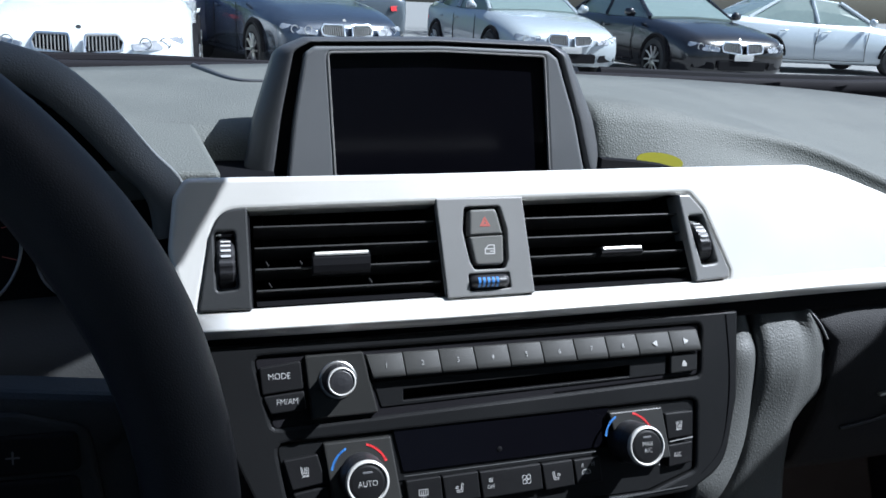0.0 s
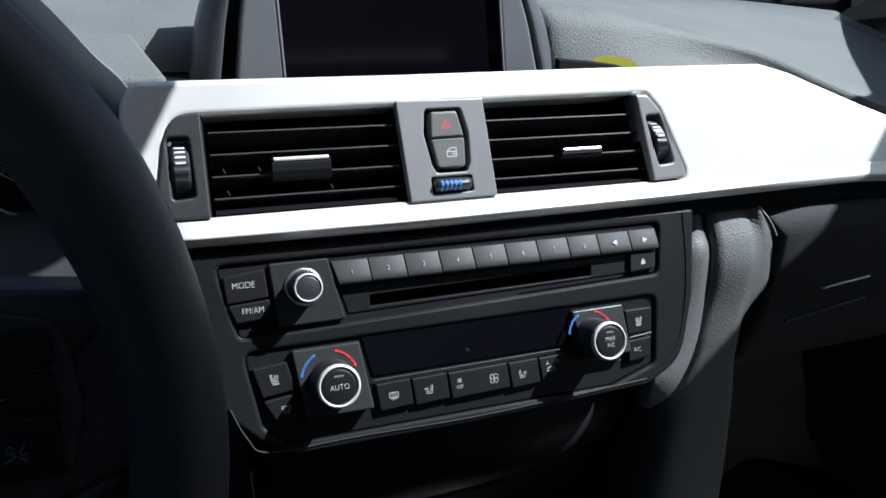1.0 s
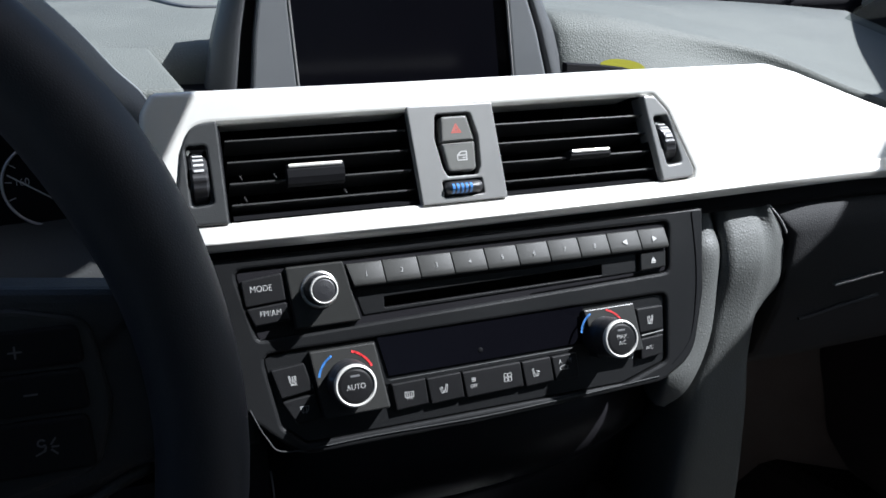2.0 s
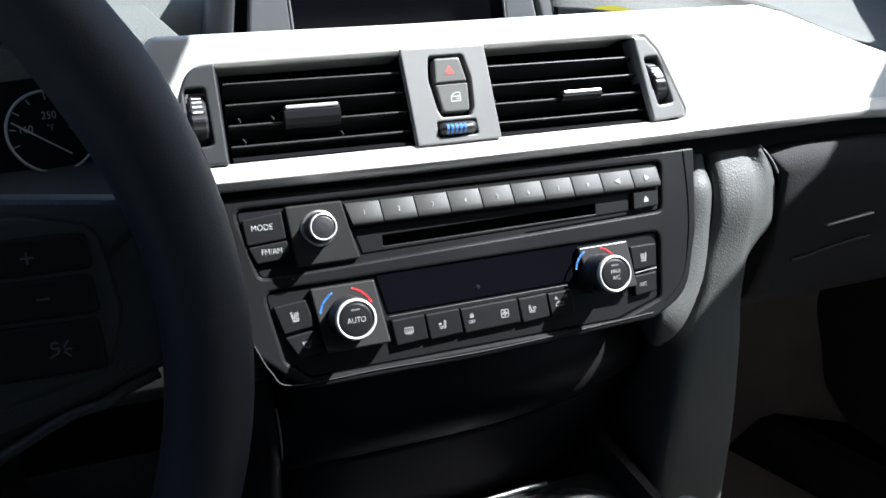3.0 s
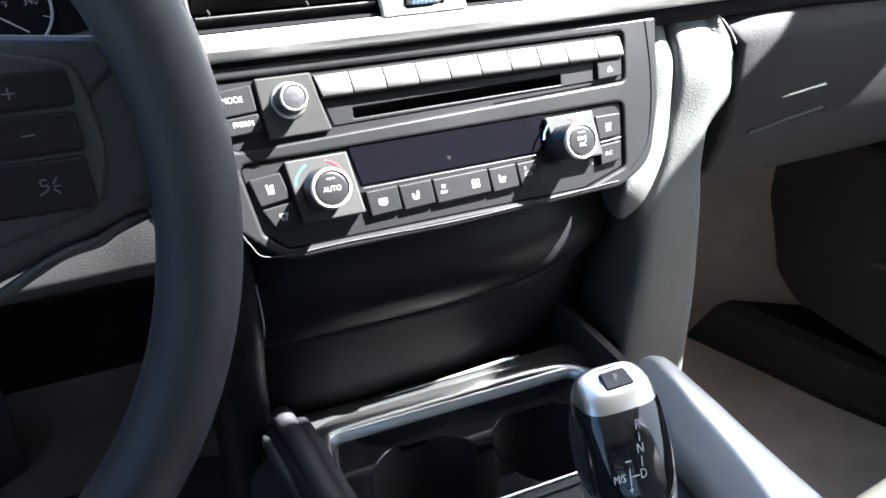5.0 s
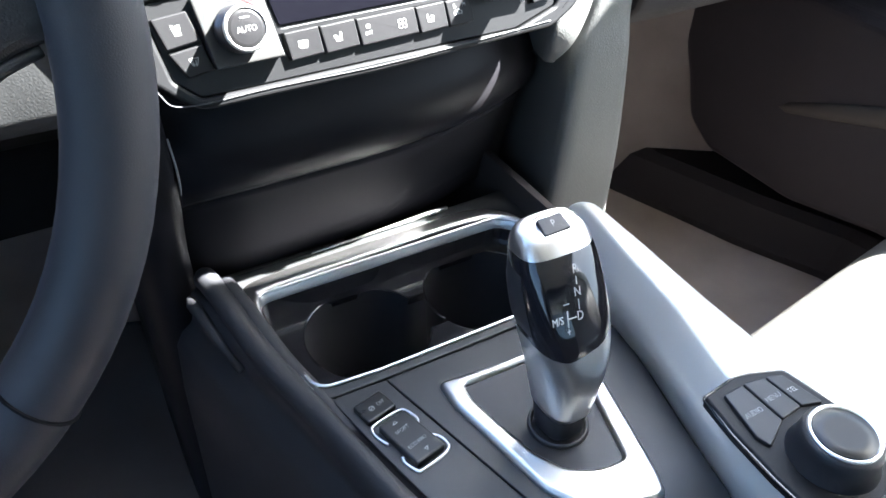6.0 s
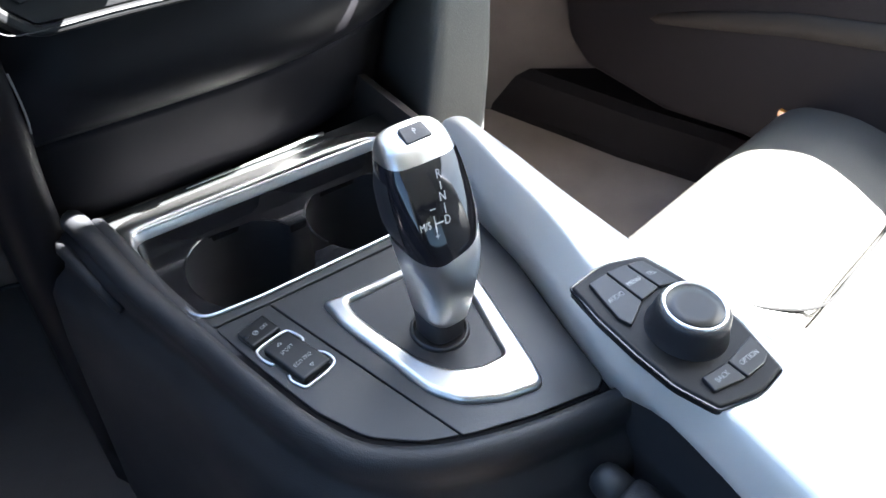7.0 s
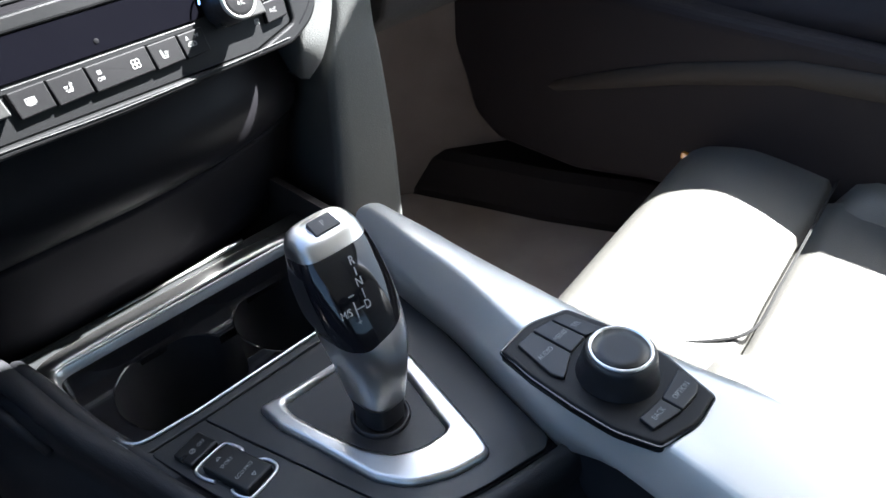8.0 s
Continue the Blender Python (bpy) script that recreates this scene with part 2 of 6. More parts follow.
def along_x(points, k=6):
    """A line through points of rising x that never swings past them (monotone cubic in y and z)."""
    P = [Vector(p) for p in points]
    n = len(P)
    h = [P[i + 1].x - P[i].x for i in range(n - 1)]
    slopes = []
    for ax in (1, 2):
        d = [(P[i + 1][ax] - P[i][ax]) / h[i] for i in range(n - 1)]
        m = [d[0]] + [0.0 if d[i - 1] * d[i] <= 0 else 2 / (1 / d[i - 1] + 1 / d[i]) for i in range(1, n - 1)] + [d[-1]]
        slopes.append(m)
    out = []
    for i in range(n - 1):
        for j in range(k):
            t = j / k
            v = [P[i].x + h[i] * t]
            for ax, m in ((1, slopes[0]), (2, slopes[1])):
                v.append((2 * t ** 3 - 3 * t * t + 1) * P[i][ax] + (t ** 3 - 2 * t * t + t) * h[i] * m[i] + (-2 * t ** 3 + 3 * t * t) * P[i + 1][ax] + (t ** 3 - t * t) * h[i] * m[i + 1])
            out.append(Vector(v))
    out.append(P[-1])
    return out


def strokes(lines, w, z, bm=None, h=0.00015):
    """Thin raised lines drawn on a plane at height z."""
    bm = bm or bmesh.new()
    for line in lines:
        for a, b in zip(line, line[1:]):
            a, b = Vector(a), Vector(b)
            if (b - a).length < 1e-7:
                continue
            d = (b - a).normalized()
            s, a, b = Vector((-d.y, d.x)) * w / 2, a - d * w * 0.4, b + d * w * 0.4
            lo = [bm.verts.new((q.x, q.y, z)) for q in (a - s, b - s, b + s, a + s)]
            hi = [bm.verts.new((q.x, q.y, z + h)) for q in (a - s, b - s, b + s, a + s)]
            bm.faces.new(hi)
            for i in range(4):
                bm.faces.new((lo[i - 1], lo[i], hi[i], hi[i - 1]))
    return bm


def arc(x, y, r, a0, a1, n=12):
    return [(x + r * math.cos(radians(a0 + (a1 - a0) * i / n)), y + r * math.sin(radians(a0 + (a1 - a0) * i / n))) for i in range(n + 1)]


def lettering(words, size, x, y, z, material, parent, name="lettering", turn=0.0, place=None, thin=0.016):
    """Words with the built-in font, centred at x, y on a plane at height z (or on the plane given by place)."""
    cu = bpy.data.curves.new("words", "FONT")
    cu.body, cu.size, cu.align_x, cu.align_y = words, size, "CENTER", "CENTER"
    cu.extrude, cu.resolution_u, cu.offset = 0.00008, 3, -thin * size
    tmp = bpy.data.objects.new("words", cu)
    me = bpy.data.meshes.new_from_object(tmp)
    bpy.data.objects.remove(tmp)
    bpy.data.curves.remove(cu)
    m = Matrix.Translation((x, y, z)) @ Matrix.Rotation(turn, 4, "Z") @ Matrix.Diagonal((0.86, 1, 1, 1))
    me.transform((place @ m) if place else m)
    me.materials.clear()
    me.materials.append(material)
    ob = new(name, me)
    ob.parent = parent
    return ob


# the slanted face of the centre stack: x to the passenger, y up the slope, z out of it
STACK = Matrix.Translation((0, 0, 0.985)) @ Matrix.Rotation(radians(90 - 23.2), 4, "X")
# the top of the console: x to the passenger, y ahead, z up
CONSOLE = Matrix.Translation((0, 0, 0.6784)) @ Matrix.Rotation(radians(-1.26), 4, "X")

# ---- the car's shell round the camera ----
def shell():
    floor_bm = bmesh.new()
    plate(rect(-0.74, -1.9, 0.74, 0.75, 0.05), 0.30, 0.40, 0.01, bm=floor_bm)
    tagged(part("floor", floor_bm, CARPET), "brown-grey carpet on the car's floor", "floor", kind="structure")
    # roof with its headliner; the windscreen's header is its front edge
    roof = bmesh.new()
    def dome(x, y, z):
        return (x, y, z - 0.055 * (x / 0.6) ** 2 + 0.02 * math.sin((y + 0.3) * -1.2))
    plate(rpoly([(-ROOF_X, -1.7), (ROOF_X, -1.7), (ROOF_X, HEADER_Y), (-ROOF_X, HEADER_Y)], 0.012, 6), 1.395, 1.45, 0.02, bm=roof)
    bmesh.ops.subdivide_edges(roof, edges=roof.edges[:], cuts=2, use_grid_fill=True)
    for v in roof.verts:
        v.co = dome(*v.co)
    tagged(part("ceiling", roof, HEADLINER), "light grey cloth headliner under the roof", "ceiling", kind="structure")
    for s, side in ((-1, "driver"), (1, "passenger")):
        pillar = smoothline([(s * 0.86, 0.58, 0.96), (s * 0.80, 0.25, 1.15), (s * 0.752, 0.05, 1.252), (s * 0.677, -0.08, 1.325), (s * 0.675, -0.20, 1.372), (s * 0.575, -0.33, 1.40)], 6)
        tagged(part("pillar_front_" + side, tube(pillar, [0.026 if i < 13 else min(0.050, 0.026 + 0.0048 * (i - 12)) for i in range(len(pillar))], 14), HEADLINER, smooth=True), "grey front roof pillar", "pillar", kind="structure")
        rail = smoothline([(s * (ROOF_X + 0.005), HEADER_Y - 0.06, 1.375), (s * (ROOF_X + 0.005), -0.9, 1.36), (s * ROOF_X, -1.7, 1.33)], 6)
        tagged(part("roof_rail_" + side, tube(rail, 0.03, 12), HEADLINER, smooth=True), "grey roof rail above the side windows", "trim", kind="structure")
        post = [(s * 0.70, -0.92, 0.90), (s * 0.66, -0.94, 1.15), (s * ROOF_X, -0.98, 1.36)]
        tagged(part("pillar_middle_" + side, tube(post, 0.05, 12), HEADLINER, smooth=True), "grey middle roof pillar", "pillar", kind="structure")
    back = bmesh.new()
    plate(rect(-0.74, 0.3, 0.74, 1.44, 0.03), -1.30, -1.22, 0.02, holes=[rect(-0.50, 1.0, 0.50, 1.34, 0.05)], bm=back, warp=lambda x, y, z: (x, z, y))
    tagged(part("wall_rear", back, DOOR), "dark bulkhead behind the seats", "wall", kind="structure")
    for s_, side in ((-1, "driver"), (1, "passenger")):
        q = bmesh.new()
        plate(rpoly([(-1.30, 0.90), (-0.93, 0.90), (-0.98, 1.40), (-1.30, 1.40)], 0.02), 0.60, 0.64, 0.01, bm=q, warp=lambda x, y, z: (s_ * (z + 0.06 - 0.12 * (y - 0.9)), x, y))
        tagged(part("wall_rear_" + side, q, DOOR), "dark panel behind the front side window", "wall", kind="structure")
    pane = plate(rect(-0.505, 0.995, 0.505, 1.345, 0.05), -1.272, -1.268, 0.0005, warp=lambda x, y, z: (x, z, y))
    rear_pane = tagged(part("window_4", pane, SIDEGLASS), "rear window behind the seats", "window", kind="structure")
    rear_pane.visible_shadow = False
    front = bmesh.new()
    plate(rect(-0.74, 0.35, 0.74, 0.95, 0.03), 0.50, 0.58, 0.02, bm=front, warp=lambda x, y, z: (x, z, y))
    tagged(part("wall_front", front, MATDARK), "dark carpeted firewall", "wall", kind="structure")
    pane = bmesh.new()
    nx, ny = 12, 8
    grid = [[(lambda u, w: (u * (0.76 - 0.16 * w), 0.60 + (HEADER_Y - 0.60) * w + 0.06 * (1 - u * u) * (1 - w), 0.975 + 0.40 * w + 0.02 * (1 - u * u)))(2 * i / nx - 1, j / ny) for i in range(nx + 1)] for j in range(ny + 1)]
    loft(grid, pane, caps=False, closed=False)
    screen = tagged(part("window_1", pane, GLASS, smooth=True), "clear windscreen", "window", kind="structure")
    screen.visible_shadow = False
    for nm, s_, m_, words in (("window_2", -1, SIDEGLASS, "lightly tinted driver's window"), ("window_3", 1, SIDEGLASS, "lightly tinted passenger's window")):
        pane = bmesh.new()
        loft([[(s_ * (0.73 - 0.11 * w), y, 0.912 + 0.448 * w) for y in (-0.9, -0.55, -0.28 + (1 - w) * 0.25, -0.10 + (1 - w) * 0.62)] for w in (0, 0.35, 0.7, 1.0)], pane, caps=False, closed=False)
        w_ = tagged(part(nm, pane, m_), words, "window", kind="structure")
        w_.visible_shadow = False


def door(s, name):
    """A front door: skin, upper roll, armrest and pocket."""
    d = thing(name, Matrix.Translation((0, 0, 0)), "dark door trim with a taupe armrest and map pocket", "door", kind="structure")
    prof = [(0.70, 0.34), (0.665, 0.36), (0.655, 0.50), (0.665, 0.56), (0.675, 0.70), (0.655, 0.80), (0.66, 0.87), (0.675, 0.910), (0.70, 0.919), (0.73, 0.910), (0.745, 0.89), (0.75, 0.36)]
    ys = [-1.75, -1.2, -0.6, -0.2, 0.1, 0.32, 0.52]
    part("door_skin", loft([[(s * (x - 0.0 + (0.03 if y > 0.3 else 0)), y, z) for x, z in prof] for y in ys]), DOOR, d, smooth=False)
    arm = [(0.582, 0.716), (0.571, 0.732), (0.577, 0.750), (0.607, 0.760), (0.68, 0.755), (0.68, 0.71), (0.61, 0.710)]
    part("armrest", loft([[(s * (x + dx), y, z + dz) for x, z in arm] for y, dx, dz in ((-0.9, 0, 0.02), (-0.45, 0, 0.02), (-0.2, 0.005, 0.0), (-0.02, 0.014, -0.03), (0.06, 0.045, -0.05), (0.075, 0.075, -0.055))]), DOOR, d, "dark padded armrest", smooth=True)
    # lower panel with a rounded front end, and the taupe band above it
    low = rpoly([(-1.3, 0.530), (-0.10, 0.528), (0.01, 0.503), (0.135, 0.503), (0.176, 0.530), (0.194, 0.580), (0.222, 0.640), (0.250, 0.730), (-1.3, 0.740)], [0.02, 0.1, 0.06, 0.04, 0.04, 0.05, 0.1, 0.02, 0.02], 6)
    panel = plate(low, 0.0, 0.105, 0.012, seg=4, warp=lambda y, z, x: (s * (0.655 - x), y, z))
    if s < 0:
        bmesh.ops.reverse_faces(panel, faces=panel.faces[:])
    part("map_pocket", panel, DOOR, d, "dark lower door panel", smooth=False)
    band = [(0.556, -0.014), (0.5465, -0.011), (0.544, 0.0), (0.5465, 0.011), (0.556, 0.015)]
    part("insert_band", loft([[(s * (x + dx), y, z + k * dz) for x, dz in band] for y, z, dx, k in ((-0.9, 0.715, 0, 1.0), (-0.4, 0.715, 0, 1.0), (-0.22, 0.698, 0, 1.0), (-0.108, 0.666, 0, 1.0), (-0.0535, 0.646, 0, 0.95), (0.0006, 0.6256, 0.001, 0.8), (0.0427, 0.609, 0.003, 0.6), (0.075, 0.597, 0.010, 0.3))]), TAN, d, "taupe insert band", smooth=True)
    lens = plate(rect(-0.011, -0.0045, 0.011, 0.0045, 0.003), 0.0, 0.004, 0.0012)
    lens.transform(Matrix.Translation((s * 0.5505, -0.1385, 0.578)) @ Matrix.Rotation(radians(-90 * s), 4, "Y") @ Matrix.Rotation(radians(90), 4, "Z"))
    part("reflector", lens, AMBER, d, "small amber reflector")
    # frame out of view; it bulges near y -0.18 to keep sun off the knee pad
    frame_ = smoothline([(s * 0.845, 0.55, 0.93), (s * 0.785, 0.2, 1.12), (s * 0.715, 0.0, 1.235), (s * 0.675, -0.10, 1.285), (s * 0.655, -0.21, 1.305), (s * 0.615, -0.33, 1.335), (s * 0.592, -0.45, 1.350), (s * 0.585, -0.9, 1.345), (s * 0.58, -1.2, 1.33)], 5)
    part("window_frame", tube(frame_, [(0.03 if p.y > -0.3 else 0.02) + 0.016 * math.exp(-((p.y + 0.18) / 0.06) ** 2) for p in frame_], 10), DOOR, d, "dark window frame, thickened to block sun", smooth=True)
    part("sill", loft([[(s * x, y, 0.39), (s * (x + 0.002), y, 0.41), (s * (x + 0.020), y, 0.455), (s * (x + 0.032), y, 0.466), (s * 0.70, y, 0.466), (s * 0.70, y, 0.39)] for x, y in ((0.645, -1.7), (0.645, -0.25), (0.602, -0.04), (0.557, 0.059), (0.530, 0.138), (0.490, 0.247), (0.455, 0.34), (0.42, 0.44))]), DOOR, d, "black sill strip")
    # carpeted side of the footwell ahead of the door
    side = plate(rpoly([(-0.30, 0.40), (0.025, 0.40), (0.025, 0.86), (-0.30, 0.86)], 0.004, 2), 0.0, 0.02, 0.002)
    side.transform(Matrix.Translation((s * 0.600, 0.196, 0.0)) @ (Matrix.Rotation(radians(-33.5 * s), 4, "Z") if s > 0 else Matrix.Rotation(radians(33.5), 4, "Z") @ Matrix.Diagonal((-1, 1, 1, 1))) @ Matrix.Rotation(radians(90), 4, "X"))
    if s < 0:
        bmesh.ops.reverse_faces(side, faces=side.faces[:])
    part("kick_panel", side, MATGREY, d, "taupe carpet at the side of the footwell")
    return d


# ---- dashboard ----
def dashboard():
    d = thing("dashboard", Matrix.Translation((0, 0.2, 0.75)), "charcoal grained dashboard with a wide satin silver trim strip", "dashboard")
    back = Matrix.Translation((0, -0.2, -0.75))

    def add(name, bm, material, label="", smooth=False):
        bm.transform(back)
        return part(name, bm, material, d, label, smooth)

    # passenger side and centre: top, ridge and the hollow face that falls to the trim
    rows = []
    # x, windscreen base y z, ridge y z, foot y z
    st = [(-0.75, 0.44, 0.975, 0.12, 0.970, 0.10, 0.92), (-0.50, 0.47, 0.994, 0.10, 0.983, 0.08, 0.93), (-0.30, 0.49, 1.0030, 0.165, 0.9945, 0.150, 0.945),
          (-0.165, 0.50, 1.0080, 0.170, 0.9962, 0.155, 0.945), (-0.120, 0.50, 1.0100, 0.170, 0.9985, 0.155, 0.945), (0.0, 0.52, 1.0125, 0.18, 1.005, 0.16, 0.945), (0.122, 0.51, 1.0125, 0.16, 1.010, 0.14, 0.945),
          (0.136, 0.50, 1.0120, 0.147, 1.019, 0.105, 0.955), (0.17, 0.50, 1.0115, 0.142, 1.018, 0.090, 0.955), (0.21, 0.497, 1.0105, 0.136, 1.0115, 0.070, 0.955), (0.25, 0.495, 1.0095, 0.130, 1.003, 0.05, 0.955), (0.285, 0.492, 1.0083, 0.124, 0.9965, 0.035, 0.950),
          (0.32, 0.49, 1.0075, 0.118, 0.9885, 0.03, 0.945), (0.40, 0.485, 1.0060, 0.105, 0.960, 0.02, 0.92), (0.50, 0.48, 1.0025, 0.09, 0.930, 0.015, 0.88), (0.62, 0.48, 0.9960, 0.085, 0.912, 0.012, 0.865), (0.75, 0.46, 0.9870, 0.08, 0.895, 0.01, 0.85)]
    for x, yb, zb, yr, zr, yf, zf in st:
        top = [Vector((x, yb, zb - 0.03)), Vector((x, yb, zb))]
        for k in range(1, 6):
            t = k / 6
            top.append(Vector((x, yb + (yr - yb) * t, zb + (zr - zb) * t + 0.002 * math.sin(math.pi * t))))
        round_ = [Vector((x, yr + 0.012, zr + 0.0010)), Vector((x, yr, zr - 0.001)), Vector((x, yr - 0.010, zr - 0.006)), Vector((x, yr - 0.016, zr - 0.013))]
        face = [Vector((x, yr - 0.016 + (yf - yr + 0.016) * t, zr - 0.013 + (zf - zr + 0.013) * (1 - (1 - t) ** 1.7))) for t in (0.25, 0.5, 0.75, 1.0)]
        # towards the passenger the face drops more steeply under the crest
        cut = max(0.0, min(1.0, (x - 0.14) / 0.22))
        cut = cut * cut * (3 - 2 * cut)
        steep = [Vector((x, yr + 0.010, zr + 0.0008)), Vector((x, yr + 0.001, zr - 0.0010)), Vector((x, yr + 0.0014, zr - 0.0060)), Vector((x, yr + 0.0028, zr - 0.0170))]
        sunk = [Vector((x, yr + 0.0028 + (yf - yr - 0.0028) * t, zr - 0.017 + (zf - zr + 0.017) * (1 - (1 - t) ** 2.0))) for t in (0.12, 0.35, 0.65, 1.0)]
        round_ = [a.lerp(b, cut) for a, b in zip(round_, steep)]
        face = [a.lerp(b, cut) for a, b in zip(face, sunk)]
        low = [Vector((x, yf + 0.02, zf - 0.12)), Vector((x, yb, zf - 0.12))]
        rows.append([tuple(v) for v in top + round_ + face + low])
    fine = []
    for i in range(len(rows[0])):
        fine.append(along_x([r[i] for r in rows], 5))
    add("upper_pad", loft([[fine[i][k] for i in range(len(fine))] for k in range(len(fine[0]))]), LEATHER, smooth=True)

    # near-black box that stands for shade in the gap between pad and display
    lining = plate(rect(-0.1510, 0.045, -0.100, 0.172, 0.003), 0.90, 0.975, 0.001)
    add("display_gap_shade", lining, DARK, "near-black box for the shade beside the display's foot")
    corner = plate(rpoly([(-0.290, 0.0415), (-0.1325, 0.0440), (-0.1492, 0.170), (-0.158, 0.27), (-0.290, 0.27)], [0.002, 0.004, 0.03, 0.002, 0.002], 4), 0.955, 0.9925, 0.0034, seg=5, warp=lambda x, y, z: (x, y, z + 0.0330 * (y - 0.053) if z > 0.97 else z))
    add("pad_corner", corner, LEATHER, "pointed corner of the grained pad beside the display")
    # near-black strip added for the shadow at the foot of the face
    add("foot_shade", loft([[(x, 0.026, 0.96), (x, 0.026, zt - 0.0006), (x, 0.0275, zt), (x, 0.032, zt), (x, 0.032, 0.96)] for x, zt in ((0.086, 1.0006), (0.110, 0.9986), (0.128, 0.9962), (0.139, 0.9935))]), DARK, "near-black strip for the shade under the grained face")

    # hood over the instruments: an arch with a thick rounded lip
    ridge = smoothline([(-0.146, 0.030, 0.966), (-0.1475, 0.030, 0.982), (-0.152, 0.031, 0.9935), (-0.163, 0.033, 1.0052), (-0.174, 0.034, 1.0195), (-0.1845, 0.035, 1.0320), (-0.1966, 0.035, 1.0440), (-0.2065, 0.036, 1.0510), (-0.217, 0.036, 1.0558), (-0.25, 0.037, 1.0640), (-0.30, 0.038, 1.0690), (-0.37, 0.037, 1.0660), (-0.44, 0.033, 1.040), (-0.50, 0.03, 0.985)], 6)
    rings, skin = [], []
    for p in ridge:
        c = Vector((-0.325, 0.06, 0.93))
        o = (p - c)
        o.y = 0
        o.normalize()
        front = Vector((0, -1, 0))
        q = Vector(p)
        rings.append([tuple(q + v) for v in (front * -0.03 - o * 0.012, front * -0.006 - o * 0.0024, -o * 0.0022 + front * 0.002, -o * 0.007 + front * 0.009, -o * 0.0135 + front * 0.013, -o * 0.0185 + front * 0.012, -o * 0.022 + front * 0.004, -o * 0.024 + front * -0.02, -o * 0.055 + front * -0.16)])
        skin.append([tuple(q + v) for v in (front * -0.30 - o * 0.10, front * -0.22 - o * 0.05, front * -0.14 - o * 0.038, front * -0.07 - o * 0.020, front * -0.02 - o * 0.0070, front * -0.006 - o * 0.0026, front * -0.006 - o * 0.006, front * -0.1 - o * 0.034, front * -0.30 - o * 0.11)])
    rings = [[Vector(v) for v in r] for r in rings]
    add("hood_skin", loft(skin), LEATHER, "grained top of the instrument hood", smooth=True)
    add("instrument_hood", loft(rings), HOODSKIN, "hood lip over the instruments, lightened for sky light", smooth=True)
    # dark tube laid along the pad to paint a thin shadow line
    add("seam", tube(smoothline([(-0.1592, 0.486, 1.0082), (-0.1435, 0.433, 1.0075), (-0.125, 0.3755, 1.0064), (-0.1055, 0.351, 1.0062), (-0.06, 0.345, 1.0075)], 4), 0.0034, 8), HOUSING, "dark line drawn for a shadow on the dashboard top")

    # lower dash on the driver's side of the stack
    low = []
    for x, y0, z0 in ((-0.72, 0.004, 0.90), (-0.45, 0.002, 0.905), (-0.22, -0.002, 0.91), (-0.150, -0.012, 0.915)):
        low.append([(x, y0 + 0.06, z0 + 0.025), (x, y0 + 0.01, z0 + 0.012), (x, y0 - 0.008, z0 - 0.004), (x, y0 - 0.014, z0 - 0.03), (x, y0 - 0.034, z0 - 0.084), (x, y0 - 0.031, z0 - 0.094), (x, y0 + 0.03, z0 - 0.115), (x, y0 + 0.3, z0 - 0.28), (x, y0 + 0.3, z0)])
    low.append([(x + 0.034, y, z) for x, y, z in low[-1]])
    lf = [smoothline([r[i] for r in low], 4) for i in range(9)]
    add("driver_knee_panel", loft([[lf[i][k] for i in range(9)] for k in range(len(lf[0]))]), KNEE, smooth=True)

    # wide silver trim, pierced for the two vents
    outline = rpoly([(-0.1495, 0.0135), (-0.02, 0.0140), (0.10, 0.0155), (0.2150, 0.0160), (0.2380, 0.0098), (0.2944, -0.0116), (0.330, -0.0240), (0.42, -0.038), (0.66, -0.055), (0.66, -0.085), (0.42, -0.071), (0.30, -0.0625), (0.13, -0.0655), (-0.02, -0.0670), (-0.1455, -0.0660), (-0.151, -0.054), (-0.1588, -0.0236), (-0.1555, 0.004)],
                    [0.006, 0.02, 0.02, 0.025, 0.03, 0.06, 0.06, 0.06, 0.002, 0.002, 0.04, 0.05, 0.05, 0.05, 0.003, 0.02, 0.03, 0.008], 5)
    hole = rpoly([(-0.134, -0.004), (0.1296, -0.0008), (0.1378, -0.0105), (0.1520, -0.0468), (0.1512, -0.0518), (-0.145, -0.0525)], [0.012, 0.004, 0.01, 0.003, 0.003, 0.003], 6)
    bm = plate(outline, -0.02, 0.0015, 0.0030, holes=[hole], seg=4)
    bm.transform(STACK)
    add("trim_strip", bm, SILVER, "wide satin silver trim strip")
    # its lower edge stands proud and turns down in a steep chamfer
    lip = []
    for k in range(41):
        x = -0.1462 + 0.7962 * k / 40
        e = float(np.interp(x, (-0.1462, -0.02, 0.13, 0.22, 0.30, 0.42, 0.66), (-0.0662, -0.0670, -0.0657, -0.0636, -0.0630, -0.0712, -0.0852)))
        f = float(np.interp(x, (0.15, 0.24, 0.66), (1.0, 0.45, 0.3)))
        lip.append([(x, e + u, z if z < 0.002 else 0.0016 + (z - 0.0016) * f) for u, z in ((0.0130, 0.0005), (0.0125, 0.0016), (0.0105, 0.0028), (0.0075, 0.0060), (0.0052, 0.0082), (0.0042, 0.0087), (0.0035, 0.0083), (0.0010, 0.0050), (0.0, 0.0030), (0.0004, -0.018), (0.0120, -0.018))])
    bm = loft(lip)
    bm.transform(STACK)
    add("trim_lip", bm, SILVER, "proud lower edge of the silver trim", smooth=True)
    # near-black filler that paints the trim's shade below its edge
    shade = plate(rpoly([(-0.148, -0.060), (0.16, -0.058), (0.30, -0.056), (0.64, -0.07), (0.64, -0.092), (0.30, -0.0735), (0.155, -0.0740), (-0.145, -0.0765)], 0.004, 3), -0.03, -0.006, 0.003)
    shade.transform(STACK)
